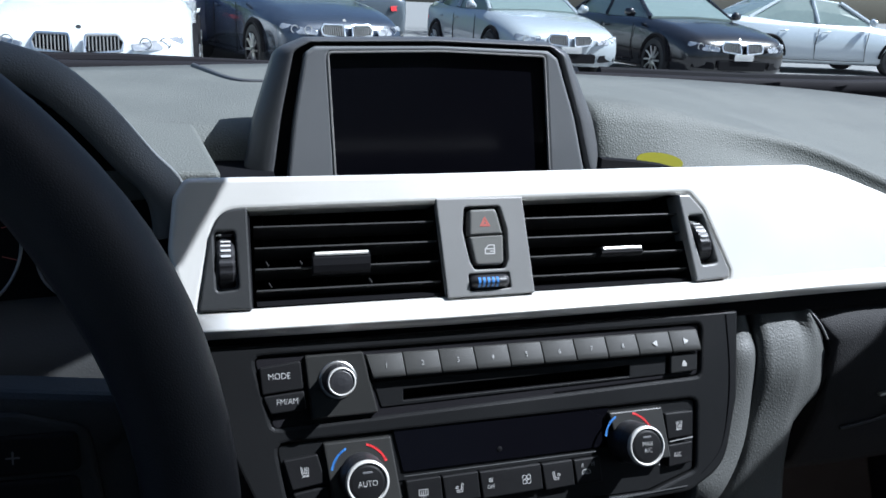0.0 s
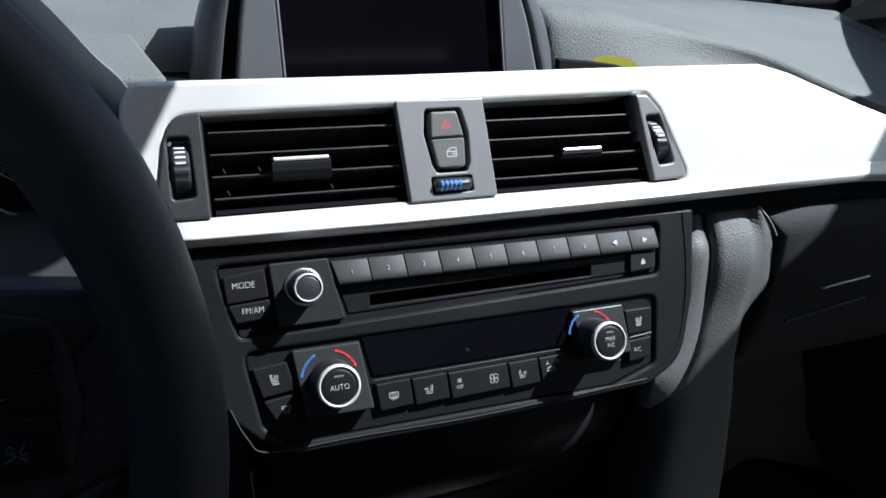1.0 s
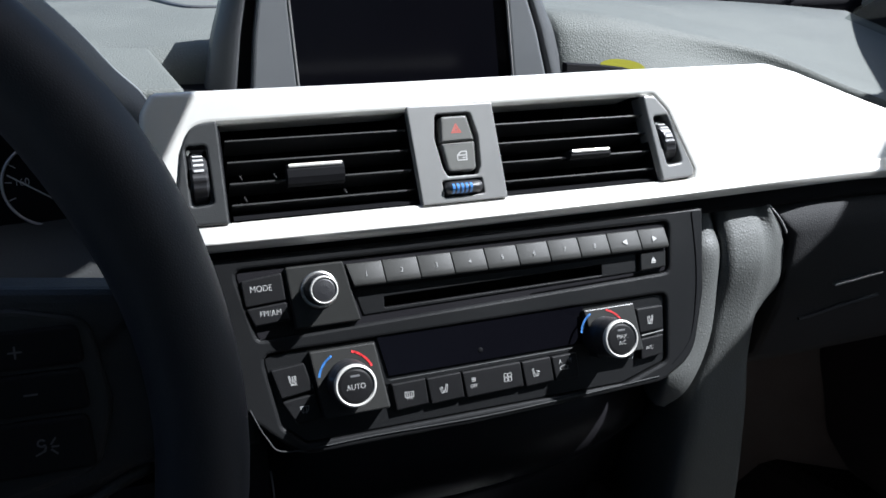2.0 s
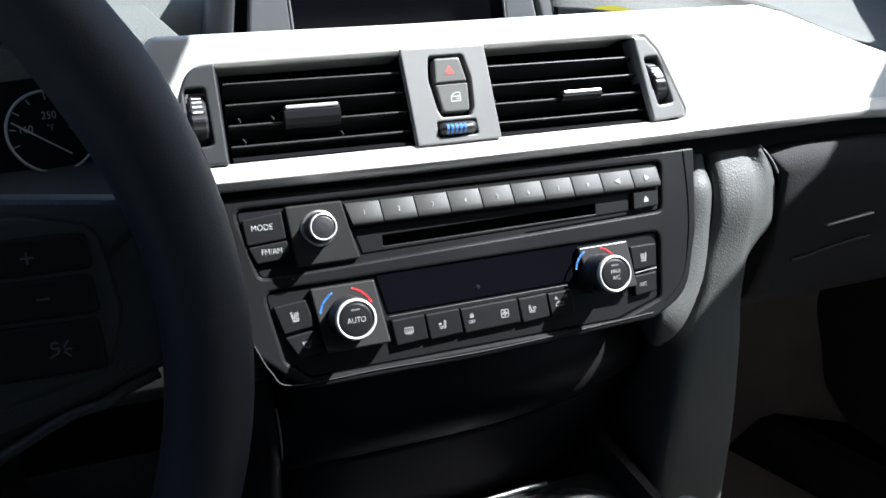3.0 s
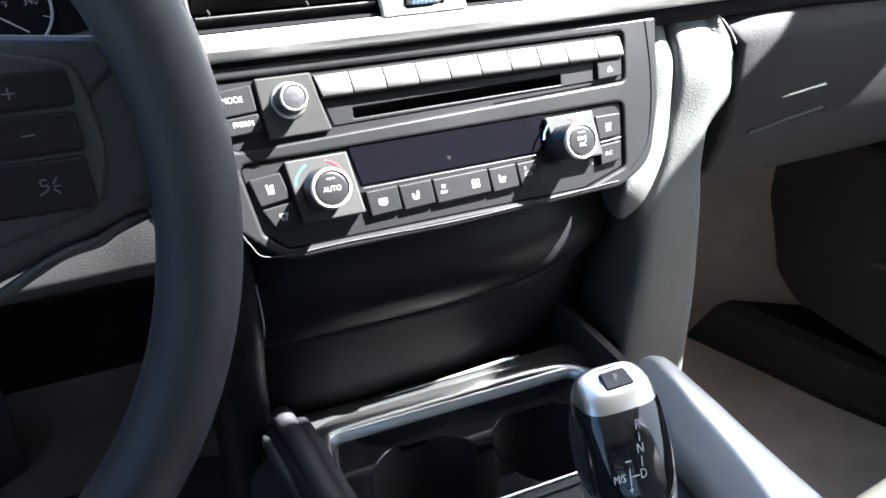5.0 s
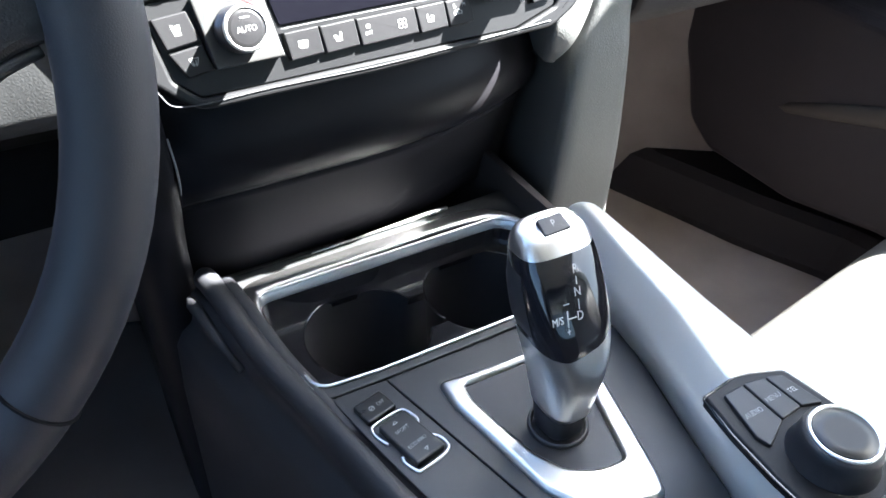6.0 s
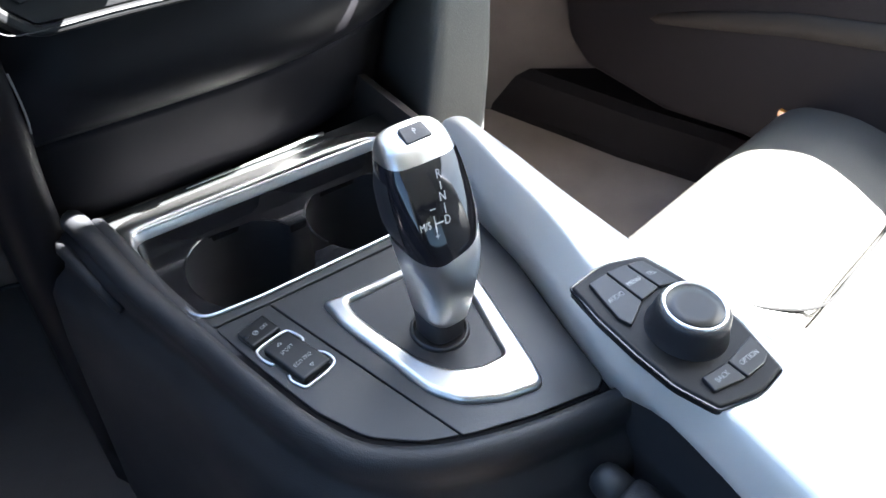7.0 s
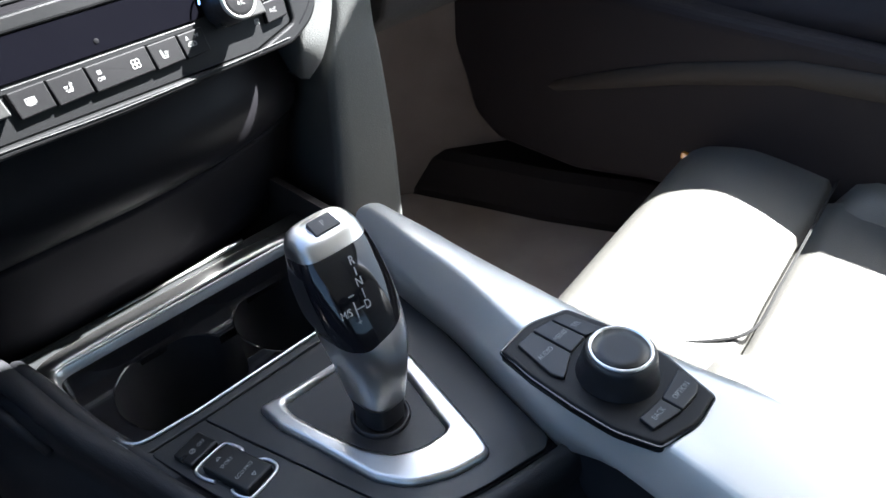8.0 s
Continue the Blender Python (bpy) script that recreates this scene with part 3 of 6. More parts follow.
    add("shadow_gap_strip", shade, DARK, "near-black strip for the shade under the silver trim")

    # padded side of the stack towards the passenger's knees
    def column(stations):
        rings = []
        for z, x0, x1, yf, yb, sx in stations:
            w = x1 - x0
            rings.append([Vector(q) for q in ((x0 + 0.03, yb, z), (x0 + 0.0012, yf + 0.008, z), (x0 + 0.0008, yf + 0.0022, z), (x0 + 0.0035, yf, z), (x0 + w * 0.5, yf - 0.001, z), (x1 - 0.005, yf, z), (x1 - 0.001, yf + 0.004, z), (x1 + sx * 0.3, yf + 0.014, z), (x1 + sx * 0.7, yf + 0.028, z), (x1 + sx, yf + 0.042, z), (x1 + sx, yb, z))])
        n = len(rings[0])
        fine = [smoothline([r[i] for r in rings], 5) for i in range(n)]
        return loft([[fine[i][k] for i in range(n)] for k in range(len(fine[0]))])
    # knee pad: front face between a seam and a crease, then a flank that turns back to the glovebox
    rings = []
    for z, x0, xc, yf, xs, ys in ((0.945, 0.1720, 0.1950, -0.002, 0.2040, 0.006), (0.922, 0.1745, 0.1995, -0.0140, 0.2120, -0.0170), (0.907, 0.1760, 0.2045, -0.0240, 0.2195, -0.0250), (0.895, 0.1760, 0.2060, -0.0315, 0.2258, -0.0270), (0.880, 0.1745, 0.2050, -0.0366, 0.2322, -0.0250), (0.855, 0.1712, 0.2030, -0.0373, 0.2345, -0.0225),
                                  (0.8354, 0.1684, 0.2011, -0.0392, 0.2255, -0.0126), (0.8112, 0.1647, 0.1998, -0.0416, 0.2130, -0.0045), (0.783, 0.1551, 0.1984, -0.0486, 0.2012, 0.0025), (0.72, 0.1460, 0.1992, -0.0545, 0.2012, 0.0), (0.66, 0.1430, 0.2035, -0.0515, 0.2048, 0.0), (0.60, 0.1400, 0.2080, -0.0480, 0.2090, 0.0)):
        ring = [(x0 + 0.03, 0.10), (x0 + 0.0012, yf + 0.011), (x0 + 0.0006, yf + 0.0046), (x0 + 0.0032, yf + 0.0012), (x0 * 0.75 + xc * 0.25, yf), (x0 * 0.4 + xc * 0.6, yf), (xc - 0.005, yf), (xc - 0.001, yf + 0.0008), (xc + 0.003, yf + 0.0026), (xc * 0.55 + xs * 0.45, yf * 0.55 + ys * 0.45), (xs - 0.004, ys - 0.0012), (xs - 0.0008, ys + 0.0018), (xs, ys + 0.008), (xs, 0.10)]
        rings.append([Vector((x, y, z)) for x, y in ring])
    fine = [smoothline([r[i] for r in rings], 5) for i in range(len(rings[0]))]
    pad = add("knee_pad", loft([[fine[i][k] for i in range(len(fine))] for k in range(len(fine[0]))]), PAD, "grained padding beside the passenger's knees", smooth=True)
    gap = tube(smoothline([(0.2130, -0.0200, 0.9148), (0.2200, -0.0252, 0.9060), (0.2262, -0.0272, 0.8960), (0.2330, -0.0252, 0.8800), (0.2355, -0.0228, 0.8567), (0.2300, -0.0140, 0.8400)], 5), 0.0010, 6)
    gap.transform(back)
    part("pad_joint", gap, DARK, pad, "dark joint")
    hook = tube(smoothline([(0.2070, -0.0190, 0.9190), (0.2125, -0.0215, 0.9150), (0.2198, -0.0263, 0.9060), (0.2256, -0.0282, 0.8965)], 5), 0.0007, 6)
    hook.transform(back)
    part("pad_piping", hook, PLATE, pad, "pale piping")
    add("stack_cheek", column([(0.945, 0.1560, 0.1735, 0.004, 0.08, 0), (0.920, 0.1580, 0.1755, -0.0120, 0.08, 0), (0.902, 0.1580, 0.1765, -0.0225, 0.08, 0), (0.890, 0.1568, 0.1770, -0.0305, 0.08, 0), (0.8653, 0.1521, 0.1746, -0.0365, 0.08, 0), (0.8358, 0.1413, 0.1689, -0.0440, 0.08, 0), (0.8151, 0.1302, 0.1586, -0.0490, 0.08, 0), (0.7997, 0.1314, 0.1526, -0.0460, 0.08, 0), (0.7864, 0.1377, 0.1487, -0.0359, 0.08, 0)]), PAD, smooth=True)
    bm = plate(rect(0.146, 0.86, 0.225, 0.945, 0.004), 0.01, 0.05, 0.002, warp=lambda x, y, z: (x, z + 0.012, y))
    add("stack_shoulder", bm, DARK)

    # glovebox: reclined face with a rounded upper edge
    g = []
    for x, y0 in ((0.2365, 0.004), (0.2370, -0.0230), (0.2385, -0.0290), (0.2430, -0.0312), (0.262, -0.0318), (0.295, -0.0322), (0.45, -0.029), (0.60, -0.018), (0.655, 0.01)):
        g.append([Vector(q) for q in ((x, y0 + 0.12, 0.925), (x, y0 + 0.030, 0.917), (x, y0 + 0.007, 0.911 - 0.006 * max(0, (0.26 - x) / 0.026)), (x, y0, 0.896), (x, y0 + 0.008, 0.840), (x, y0 + 0.020, 0.795), (x, y0 + 0.038, 0.777), (x, y0 + 0.08, 0.770), (x, y0 + 0.30, 0.762), (x, y0 + 0.30, 0.93))])
    # its near edge leans over the knee pad towards the top
    for ring in g:
        for v in ring:
            v.x += max(0.0, (0.31 - v.x) / 0.0735) * float(np.interp(v.z, (0.87, 0.888, 0.897, 0.906, 0.916, 0.93), (0.0, -0.004, -0.009, -0.0165, -0.024, -0.034)))
    gf = [smoothline([r[i] for r in g], 4) for i in range(10)]
    box = add("glovebox_lid", loft([[gf[i][k] for i in range(10)] for k in range(len(gf[0]))]), LIDSKIN, "grained glovebox lid, darkened for its shade", smooth=True)
    latch = plate(rect(-0.021, -0.0008, 0.021, 0.0008, 0.0007), 0, 0.003, 0.0005)
    latch.transform(Matrix.Translation((0.2986, -0.0262, 0.8544)) @ Matrix.Rotation(radians(90), 4, "X") @ Matrix.Rotation(radians(5.9), 4, "Z"))
    latch.transform(back)
    part("latch", latch, SATIN, box, "thin silver latch line")
    grip = tube(smoothline([(0.2585, -0.0216, 0.8258), (0.2670, -0.0222, 0.8270), (0.2950, -0.0234, 0.8325), (0.326, -0.0238, 0.8362)], 4), 0.0012, 8)
    grip.transform(back)
    part("latch_grip", grip, PLASTIC, box, "dark lower edge of the latch")

    # face of the stack below the controls
    outline = rpoly([(-0.150, -0.070), (0.156, -0.070), (0.150, -0.120), (0.138, -0.158), (0.114, -0.1695), (0.0, -0.1725), (-0.098, -0.1720), (-0.1215, -0.149), (-0.142, -0.10)], [0.002, 0.002, 0.02, 0.03, 0.02, 0.1, 0.02, 0.03, 0.03], 6)
    radio_hole = rpoly([(-0.121, -0.076), (0.131, -0.076), (0.127, -0.106), (-0.113, -0.112)], 0.004, 3)
    ac_hole = rpoly([(-0.112, -0.119), (0.124, -0.118), (0.119, -0.158), (0.09, -0.1665), (-0.095, -0.1665), (-0.106, -0.156)], 0.005, 3)
    bm = plate(outline, -0.05, 0.001, 0.0018, holes=[radio_hole, ac_hole])
    bm.transform(STACK)
    fascia = add("stack_fascia", bm, FASCIA, "charcoal surround of the radio and climate controls")
    # thin bright line along the fascia's lower edge
    line = smoothline([(-0.1205, -0.145, 0.0015), (-0.114, -0.160, 0.0015), (-0.104, -0.1685, 0.0015), (-0.06, -0.1685, 0.0015), (0.0, -0.1695, 0.0015), (0.06, -0.168, 0.0015), (0.112, -0.166, 0.0015)], 5)
    bm = tube(line, 0.0004, 6)
    bm.transform(STACK)
    bm.transform(back)
    part("edge_line", bm, GREY, fascia, "thin chrome line")

    # recessed storage lid and the wall behind the tray
    stations = ((-0.111, 0.0125), (-0.06, 0.0115), (0.0, 0.0115), (0.03, 0.0130), (0.06, 0.0165), (0.08, 0.0205), (0.10, 0.0260), (0.12, 0.0330), (0.145, 0.0440))
    prof = [(-0.044, 0.835), (-0.047, 0.820), (-0.046, 0.812), (-0.0475, 0.806), (-0.0510, 0.800), (-0.0545, 0.794), (-0.0572, 0.787), (-0.0583, 0.780), (-0.0578, 0.772), (-0.0556, 0.764), (-0.0520, 0.757), (-0.046, 0.751), (0.20, 0.751), (0.20, 0.835)]
    add("storage_lid", loft([[(x, y + dy, z) for y, z in prof] for x, dy in stations]), LID, "dark satin storage lid", smooth=True)
    low_wall = [(-0.046, 0.7500), (-0.043, 0.744), (-0.040, 0.736), (-0.034, 0.715), (-0.027, 0.692), (-0.022, 0.672), (0.20, 0.672), (0.20, 0.7500)]
    add("stack_foot", loft([[(x, y + dy, z) for y, z in low_wall] for x, dy in stations]), LIDLOW, "matt dark wall above the tray", smooth=True)
    seam = [(-0.1115, -0.040, 0.800), (-0.1112, -0.0455, 0.787), (-0.1112, -0.0460, 0.776), (-0.1115, -0.043, 0.766)]
    add("stack_side_wall", loft([[(-0.146, y + 0.024, z), (-0.137, y + 0.006, z), (-0.128, y + 0.001, z), (-0.119, y, z), (-0.1125, y + 0.002, z), (-0.1118, 0.08, z), (-0.146, 0.08, z)] for y, z in ((-0.040, 0.84), (-0.044, 0.82), (-0.047, 0.80), (-0.048, 0.785), (-0.047, 0.77), (-0.043, 0.755), (-0.036, 0.74), (-0.028, 0.715), (-0.026, 0.66), (-0.030, 0.56), (-0.034, 0.46), (-0.036, 0.385))]), LID, smooth=True)
    bm = tube(smoothline(seam, 5), 0.0006, 6)
    add("lid_joint", bm, PLATE)
    bm = tube(smoothline([(0.1475, -0.072, 0.0008), (0.147, -0.10, 0.0008), (0.1435, -0.125, 0.0008), (0.136, -0.148, 0.0004), (0.122, -0.1605, 0.0004)], 6), 0.0008, 6)
    bm.transform(STACK)
    bm.transform(back)
    part("groove", bm, DARK, fascia)
    return d


def yellow_tag():
    bm = plate(circle(0, 0, 0.0165, 36, 0.011), 0, 0.0012, 0.0004)
    bm.transform(Matrix.Translation((0.1460, 0.0600, 0.9905)) @ Matrix.Rotation(radians(20), 4, "X"))
    tagged(part("paper_tag", bm, YELLOW), "yellow oval paper tag behind the silver trim", "tag")


# ---- centre display ----
def display():
    tilt = Matrix.Translation((0.010, 0.125, 1.010)) @ Matrix.Rotation(radians(90 - 6), 4, "X")
    d = thing("centre_display", tilt, "switched-off centre display in a dark free-standing housing", "display")
    shell_ = rpoly([(-0.138, -0.075), (-0.1205, 0.00), (-0.106, 0.043), (-0.088, 0.0508), (0.0, 0.0538), (0.084, 0.0525), (0.1000, 0.0455), (0.1225, 0.00), (0.147, -0.075)], [0.004, 0.1, 0.012, 0.012, 0.2, 0.012, 0.012, 0.1, 0.004], 5)
    
    gap = rpoly([(-0.116, -0.072), (-0.1045, 0.0), (-0.0955, 0.0410), (-0.085, 0.0468), (0.0, 0.0496), (0.081, 0.0484), (0.0895, 0.0425), (0.1045, 0.0), (0.125, -0.072)], [0.003, 0.1, 0.006, 0.006, 0.2, 0.006, 0.006, 0.1, 0.003], 5)
    part("housing", loft([[(x + (u - x) * f, y + (v - y) * f, z) for (x, y), (u, v) in zip(shell_, gap)] for f, z in ((0, -0.04), (0, -0.015), (0.06, -0.010), (0.25, -0.0045), (0.5, -0.0005), (0.75, 0.002), (0.92, 0.0030), (1, 0.0026), (1, -0.03))], caps=False), HOUSING, d, "dark grey housing", smooth=True)
    part("shadow_gap", plate(shrink(gap, -0.003), -0.03, -0.004, 0.0004), DARK, d, "black gap round the bezel")
    bez = rpoly([(-0.106, -0.075), (-0.0965, 0.0), (-0.089, 0.040), (-0.083, 0.0440), (0.0, 0.0465), (0.077, 0.0455), (0.0845, 0.0405), (0.0995, 0.0), (0.119, -0.075)], [0.003, 0.1, 0.005, 0.005, 0.2, 0.005, 0.005, 0.1, 0.003], 5)
    win = rpoly([(-0.0695, -0.062), (-0.0745, 0.0405), (0.0, 0.0432), (0.0745, 0.0418), (0.0845, -0.062)], [0.003, 0.003, 0.2, 0.003, 0.003], 3)
    part("bezel", plate(bez, -0.009, 0.0075, 0.0022, holes=[win]), BEZEL, d, "grey bezel")
    part("panel", plate(shrink(win, -0.002), 0.002, 0.0040, 0.0003), SCREEN, d, "black switched-off screen")
    lip = [(x, y, 0.0072) for x, y in win]
    part("window_edge", tube(lip, 0.0008, 6, closed=True), PLATE, d)


# ---- vents ----
def vent(name, x0, x1, top0, top1, bot0, bot1, knob, wheel_x, wheel_y, label, side):
    v = thing(name, STACK @ Matrix.Translation((0, 0, 0)), label, "air vent", "centre air vents")
    outer = rpoly([(x0, top0), (x1, top1), (x1 + (0.0062 if side > 0 else 0.003), bot1), (x0 + (0.0 if side < 0 else 0.004), bot0)], 0.0015, 2)
    # duct behind the slats, its inner shade put into a near-black colour
    wall = shrink(outer, -0.0015)
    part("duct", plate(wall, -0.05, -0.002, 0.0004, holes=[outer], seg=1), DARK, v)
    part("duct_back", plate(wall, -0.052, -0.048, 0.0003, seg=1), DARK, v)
    for i in range(5):
        yy = -0.0112 - 0.0107 * i
        if i == 4:
            yy = -0.0500
        t = (0.002 - yy) / 0.055
        a = x0 + (0.001 if side < 0 else 0.004 * t) + 0.001
        b = x1 + (0.0062 if side > 0 else 0.003) * t - 0.001
        prof = [(0.0000, -0.0030), (-0.0002, -0.0021), (-0.0008, -0.0020), (-0.0013, -0.0036), (-0.0050, -0.022), (-0.0038, -0.0225), (-0.0004, -0.0045)]
        if i == 4:
            prof = [(0.0, -0.002), (-0.0015, -0.002), (-0.002, -0.02), (0.004, -0.024), (0.0052, -0.022)]
        # the lowest slat is blackened for the shade at the opening's foot
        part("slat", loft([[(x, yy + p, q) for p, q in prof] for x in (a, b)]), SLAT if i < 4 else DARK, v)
    for k in range(6):
        x = x0 + (x1 - x0) * (k + 0.5) / 6
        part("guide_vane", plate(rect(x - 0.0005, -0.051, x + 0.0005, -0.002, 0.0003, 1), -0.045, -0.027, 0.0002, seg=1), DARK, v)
    if side < 0:
        for x, y in ((-0.1117, -0.0305), (-0.0949, -0.0306), (-0.1106, -0.0413), (-0.0598, -0.0414)):
            fin = plate(rect(-0.0003, -0.0012, 0.0003, 0.0014, 0.0001, 1), -0.006, -0.0022, 0.0001, seg=1)
            fin.transform(Matrix.Translation((x, y, 0)) @ Matrix.Rotation(radians(28), 4, "Z"))
            part("cross_fin", fin, SLAT, v)
    a, b, y1, y0 = knob
    tab = part("slider_tab", loft([[(x, y, z) for y, z in ((y0, -0.006), (y0, 0.0010), (y0 + 0.0012, 0.0030), (y0 + 0.4 * (y1 - y0), 0.0042), (y1 - 0.0030, 0.0042), (y1 - 0.0008, 0.0034), (y1, 0.0016), (y1, -0.006))] for x in (a, b)]), DARK, v, "black slider tab")
    part("tab_strip", tube([(a + 0.001, y1 - 0.0008, 0.0036), (b - 0.001, y1 - 0.0008, 0.0036)], 0.0011, 8), SILVER, tab, "bright metal strip")
    # side cheek with its thumb wheel
    if side < 0:
        cheek = rpoly([(-0.1335, -0.0035), (-0.1205, -0.0022), (-0.1200, -0.0530), (-0.1455, -0.0525), (-0.1445, -0.0480), (-0.139, -0.016)], [0.012, 0.001, 0.001, 0.002, 0.004, 0.01], 6)
    else:
        cheek = rpoly([(0.1216, -0.0012), (0.1292, -0.0014), (0.1372, -0.0105), (0.1514, -0.0465), (0.1508, -0.0510), (0.1290, -0.0520)], [0.001, 0.004, 0.01, 0.003, 0.002, 0.001], 4)
    lean = 0.0 if side < 0 else 0.22
    slot = rpoly([(wheel_x - 0.0052 - lean * 0.0140, wheel_y + 0.0146), (wheel_x + 0.0047 - lean * 0.0140, wheel_y + 0.0148), (wheel_x + 0.0055 + lean * 0.0146, wheel_y - 0.0140), (wheel_x - 0.0050 + lean * 0.0146, wheel_y - 0.0148)], 0.002, 3)
    ck = part("cheek", plate(cheek, -0.01, 0.0030, 0.0012, holes=[slot]), GREY if side < 0 else PLATE, v)
    wheel = bmesh.new()
    n = 64
    for dx0, dx1, rr in ((-0.0042, 0.0042, 0.0128),):
        rings = []
        for x, f in ((dx0, 0.90), (dx0 + 0.0008, 0.97), (dx0 + 0.0012, 1.0), (dx1 - 0.0012, 1.0), (dx1 - 0.0008, 0.97), (dx1, 0.90)):
            rings.append([(wheel_x + x - lean * rr * math.sin(2 * math.pi * k / n), wheel_y + rr * f * (1 - 0.03 * (k % 4 < 2)) * math.sin(2 * math.pi * k / n), -0.0075 + rr * f * (1 - 0.03 * (k % 4 < 2)) * math.cos(2 * math.pi * k / n)) for k in range(n)])
        loft(rings, wheel)
    th = part("thumb_wheel", wheel, PLASTIC, ck, "ribbed black thumb wheel")
    for k in range(5):
        a = radians(62 - 13 * k) if side < 0 else radians(60 - 13 * k)
        rr = 0.01275
        bar = plate(rect(-0.0024, -0.0006, 0.0024, 0.0006, 0.0002, 1), 0, 0.0003, 0.0001, seg=1)
        bar.transform(Matrix.Translation((wheel_x - lean * rr * math.sin(a), wheel_y + rr * math.sin(a), -0.0075 + rr * math.cos(a))) @ Matrix.Rotation(-a, 4, "X"))
        part("mark", bar, INK if side < 0 and k < 4 else FAINT, th, "white mark")
    return v


def hazard_panel():
    h = thing("hazard_switch_panel", STACK, "grey panel with the hazard and central locking buttons", "switch panel")
    outline = rpoly([(-0.0238, -0.0002), (0.0250, -0.0002), (0.0287, -0.0529), (-0.0205, -0.0531)], 0.0008, 2)
    pocket = rpoly([(-0.0085, -0.0050), (0.0118, -0.0048), (0.0150, -0.018), (0.0146, -0.0345), (0.0124, -0.0388), (-0.0046, -0.0388), (-0.0070, -0.0345), (-0.0100, -0.018)], [0.0025, 0.0025, 0.01, 0.006, 0.002, 0.002, 0.006, 0.01], 4)
    slot = rpoly([(-0.0084, -0.0410), (0.0146, -0.0408), (0.0152, -0.0494), (-0.0078, -0.0498)], 0.0012, 3)
    part("panel", plate(outline, -0.012, 0.0030, 0.0008, holes=[pocket, slot]), PLATE, h)
    part("pocket", plate(shrink(pocket, -0.001), -0.012, -0.003, 0.0002), DARK, h)
    top = rpoly([(-0.0058, -0.0068), (0.0090, -0.0066), (0.0120, -0.0203), (-0.0068, -0.0207)], [0.002, 0.002, 0.0008, 0.0008], 4)
    low = rpoly([(-0.0068, -0.0213), (0.0121, -0.0209), (0.0115, -0.0352), (0.0100, -0.0366), (-0.0030, -0.0366), (-0.0046, -0.0352)], [0.0008, 0.0008, 0.002, 0.002, 0.002, 0.002], 4)
    b1 = part("hazard_button", plate(top, -0.005, 0.0042, 0.0012), HAZARD, h)
    tri = [(0.0022 + 0.0030 * math.cos(radians(a)), -0.0142 + 0.0030 * math.sin(radians(a))) for a in (90, 210, 330, 90)]
    tri2 = [(0.0022 + 0.0015 * math.cos(radians(a)), -0.0142 + 0.0015 * math.sin(radians(a))) for a in (90, 210, 330, 90)]
    part("warning_triangle", strokes([tri, tri2], 0.0005, 0.0042), DULLRED, b1, "red warning triangle")
    b2 = part("lock_button", plate(low, -0.005, 0.0042, 0.0012), HAZARD, h)
    x, y = 0.0040, -0.0285
    car = [[(x - 0.0026, y - 0.0022), (x - 0.0026, y + 0.0004), (x - 0.0004, y + 0.0024), (x + 0.0026, y + 0.0024), (x + 0.0026, y - 0.0022), (x - 0.0026, y - 0.0022)], [(x - 0.0022, y + 0.0004), (x + 0.0026, y + 0.0004)], [(x + 0.0004, y - 0.0009), (x + 0.0018, y - 0.0009)]]
    part("door_symbol", strokes(car, 0.00055, 0.0042), INK, b2, "white door symbol")
    roll = bmesh.new()
    n = 60
    loft([[(0.0034 + dx, -0.0453 + 0.0046 * f * (1 - 0.02 * (k % 4 < 2)) * math.sin(2 * math.pi * k / n), -0.004 + 0.0105 * f * math.cos(2 * math.pi * k / n)) for k in range(n)] for dx, f in ((-0.0106, 0.72), (-0.0100, 0.92), (-0.007, 1.0), (0.007, 1.0), (0.0100, 0.92), (0.0106, 0.72))], roll)
    w = part("temperature_roller", roll, PLASTIC, h, "black roller with blue marks", smooth=True)
    for k in range(5):
        x = -0.0040 + 0.0025 * k
        part("blue_bar", loft([[(x + u, -0.0453 + 0.0046 * f * math.sin(radians(a)), -0.004 + 0.0105 * f * math.cos(radians(a))) for u, f in ((0.0, 0.99), (0.0, 1.025), (0.0013, 1.025), (0.0013, 0.99))] for a in (-42, -25, -8, 10, 28)]), BLUEINK, w, "blue mark")


# ---- radio ----
def knob(name, x, y, r, base_r, height, parent, cap=PLASTIC, label=""):
    k = part(name, lathe([(base_r * 0.6, -0.002), (base_r, -0.001), (base_r * 0.99, height * 0.55), (base_r * 0.95, height * 0.75), (r * 0.97, height - 0.0012), (r * 0.6, height - 0.001)], 56, (x, y)), PLASTIC, parent, label, smooth=False)
    part("ring", lathe([(r * 0.84, height - 0.0016), (r * 0.86, height - 0.0002), (r * 0.90, height + 0.0003), (r * 0.96, height - 0.0001), (r * 1.01, height - 0.0012), (r * 1.0, height - 0.0026), (r * 0.84, height - 0.0026)], 56, (x, y)), SILVER, k, "bright metal ring", smooth=True)
    part("cap", lathe([(r * 0.84, height - 0.0014), (r * 0.83, height - 0.0006), (r * 0.70, height - 0.0001), (r * 0.3, height + 0.0002), (0.0004, height + 0.0002)], 48, (x, y)), cap, k)
    return k


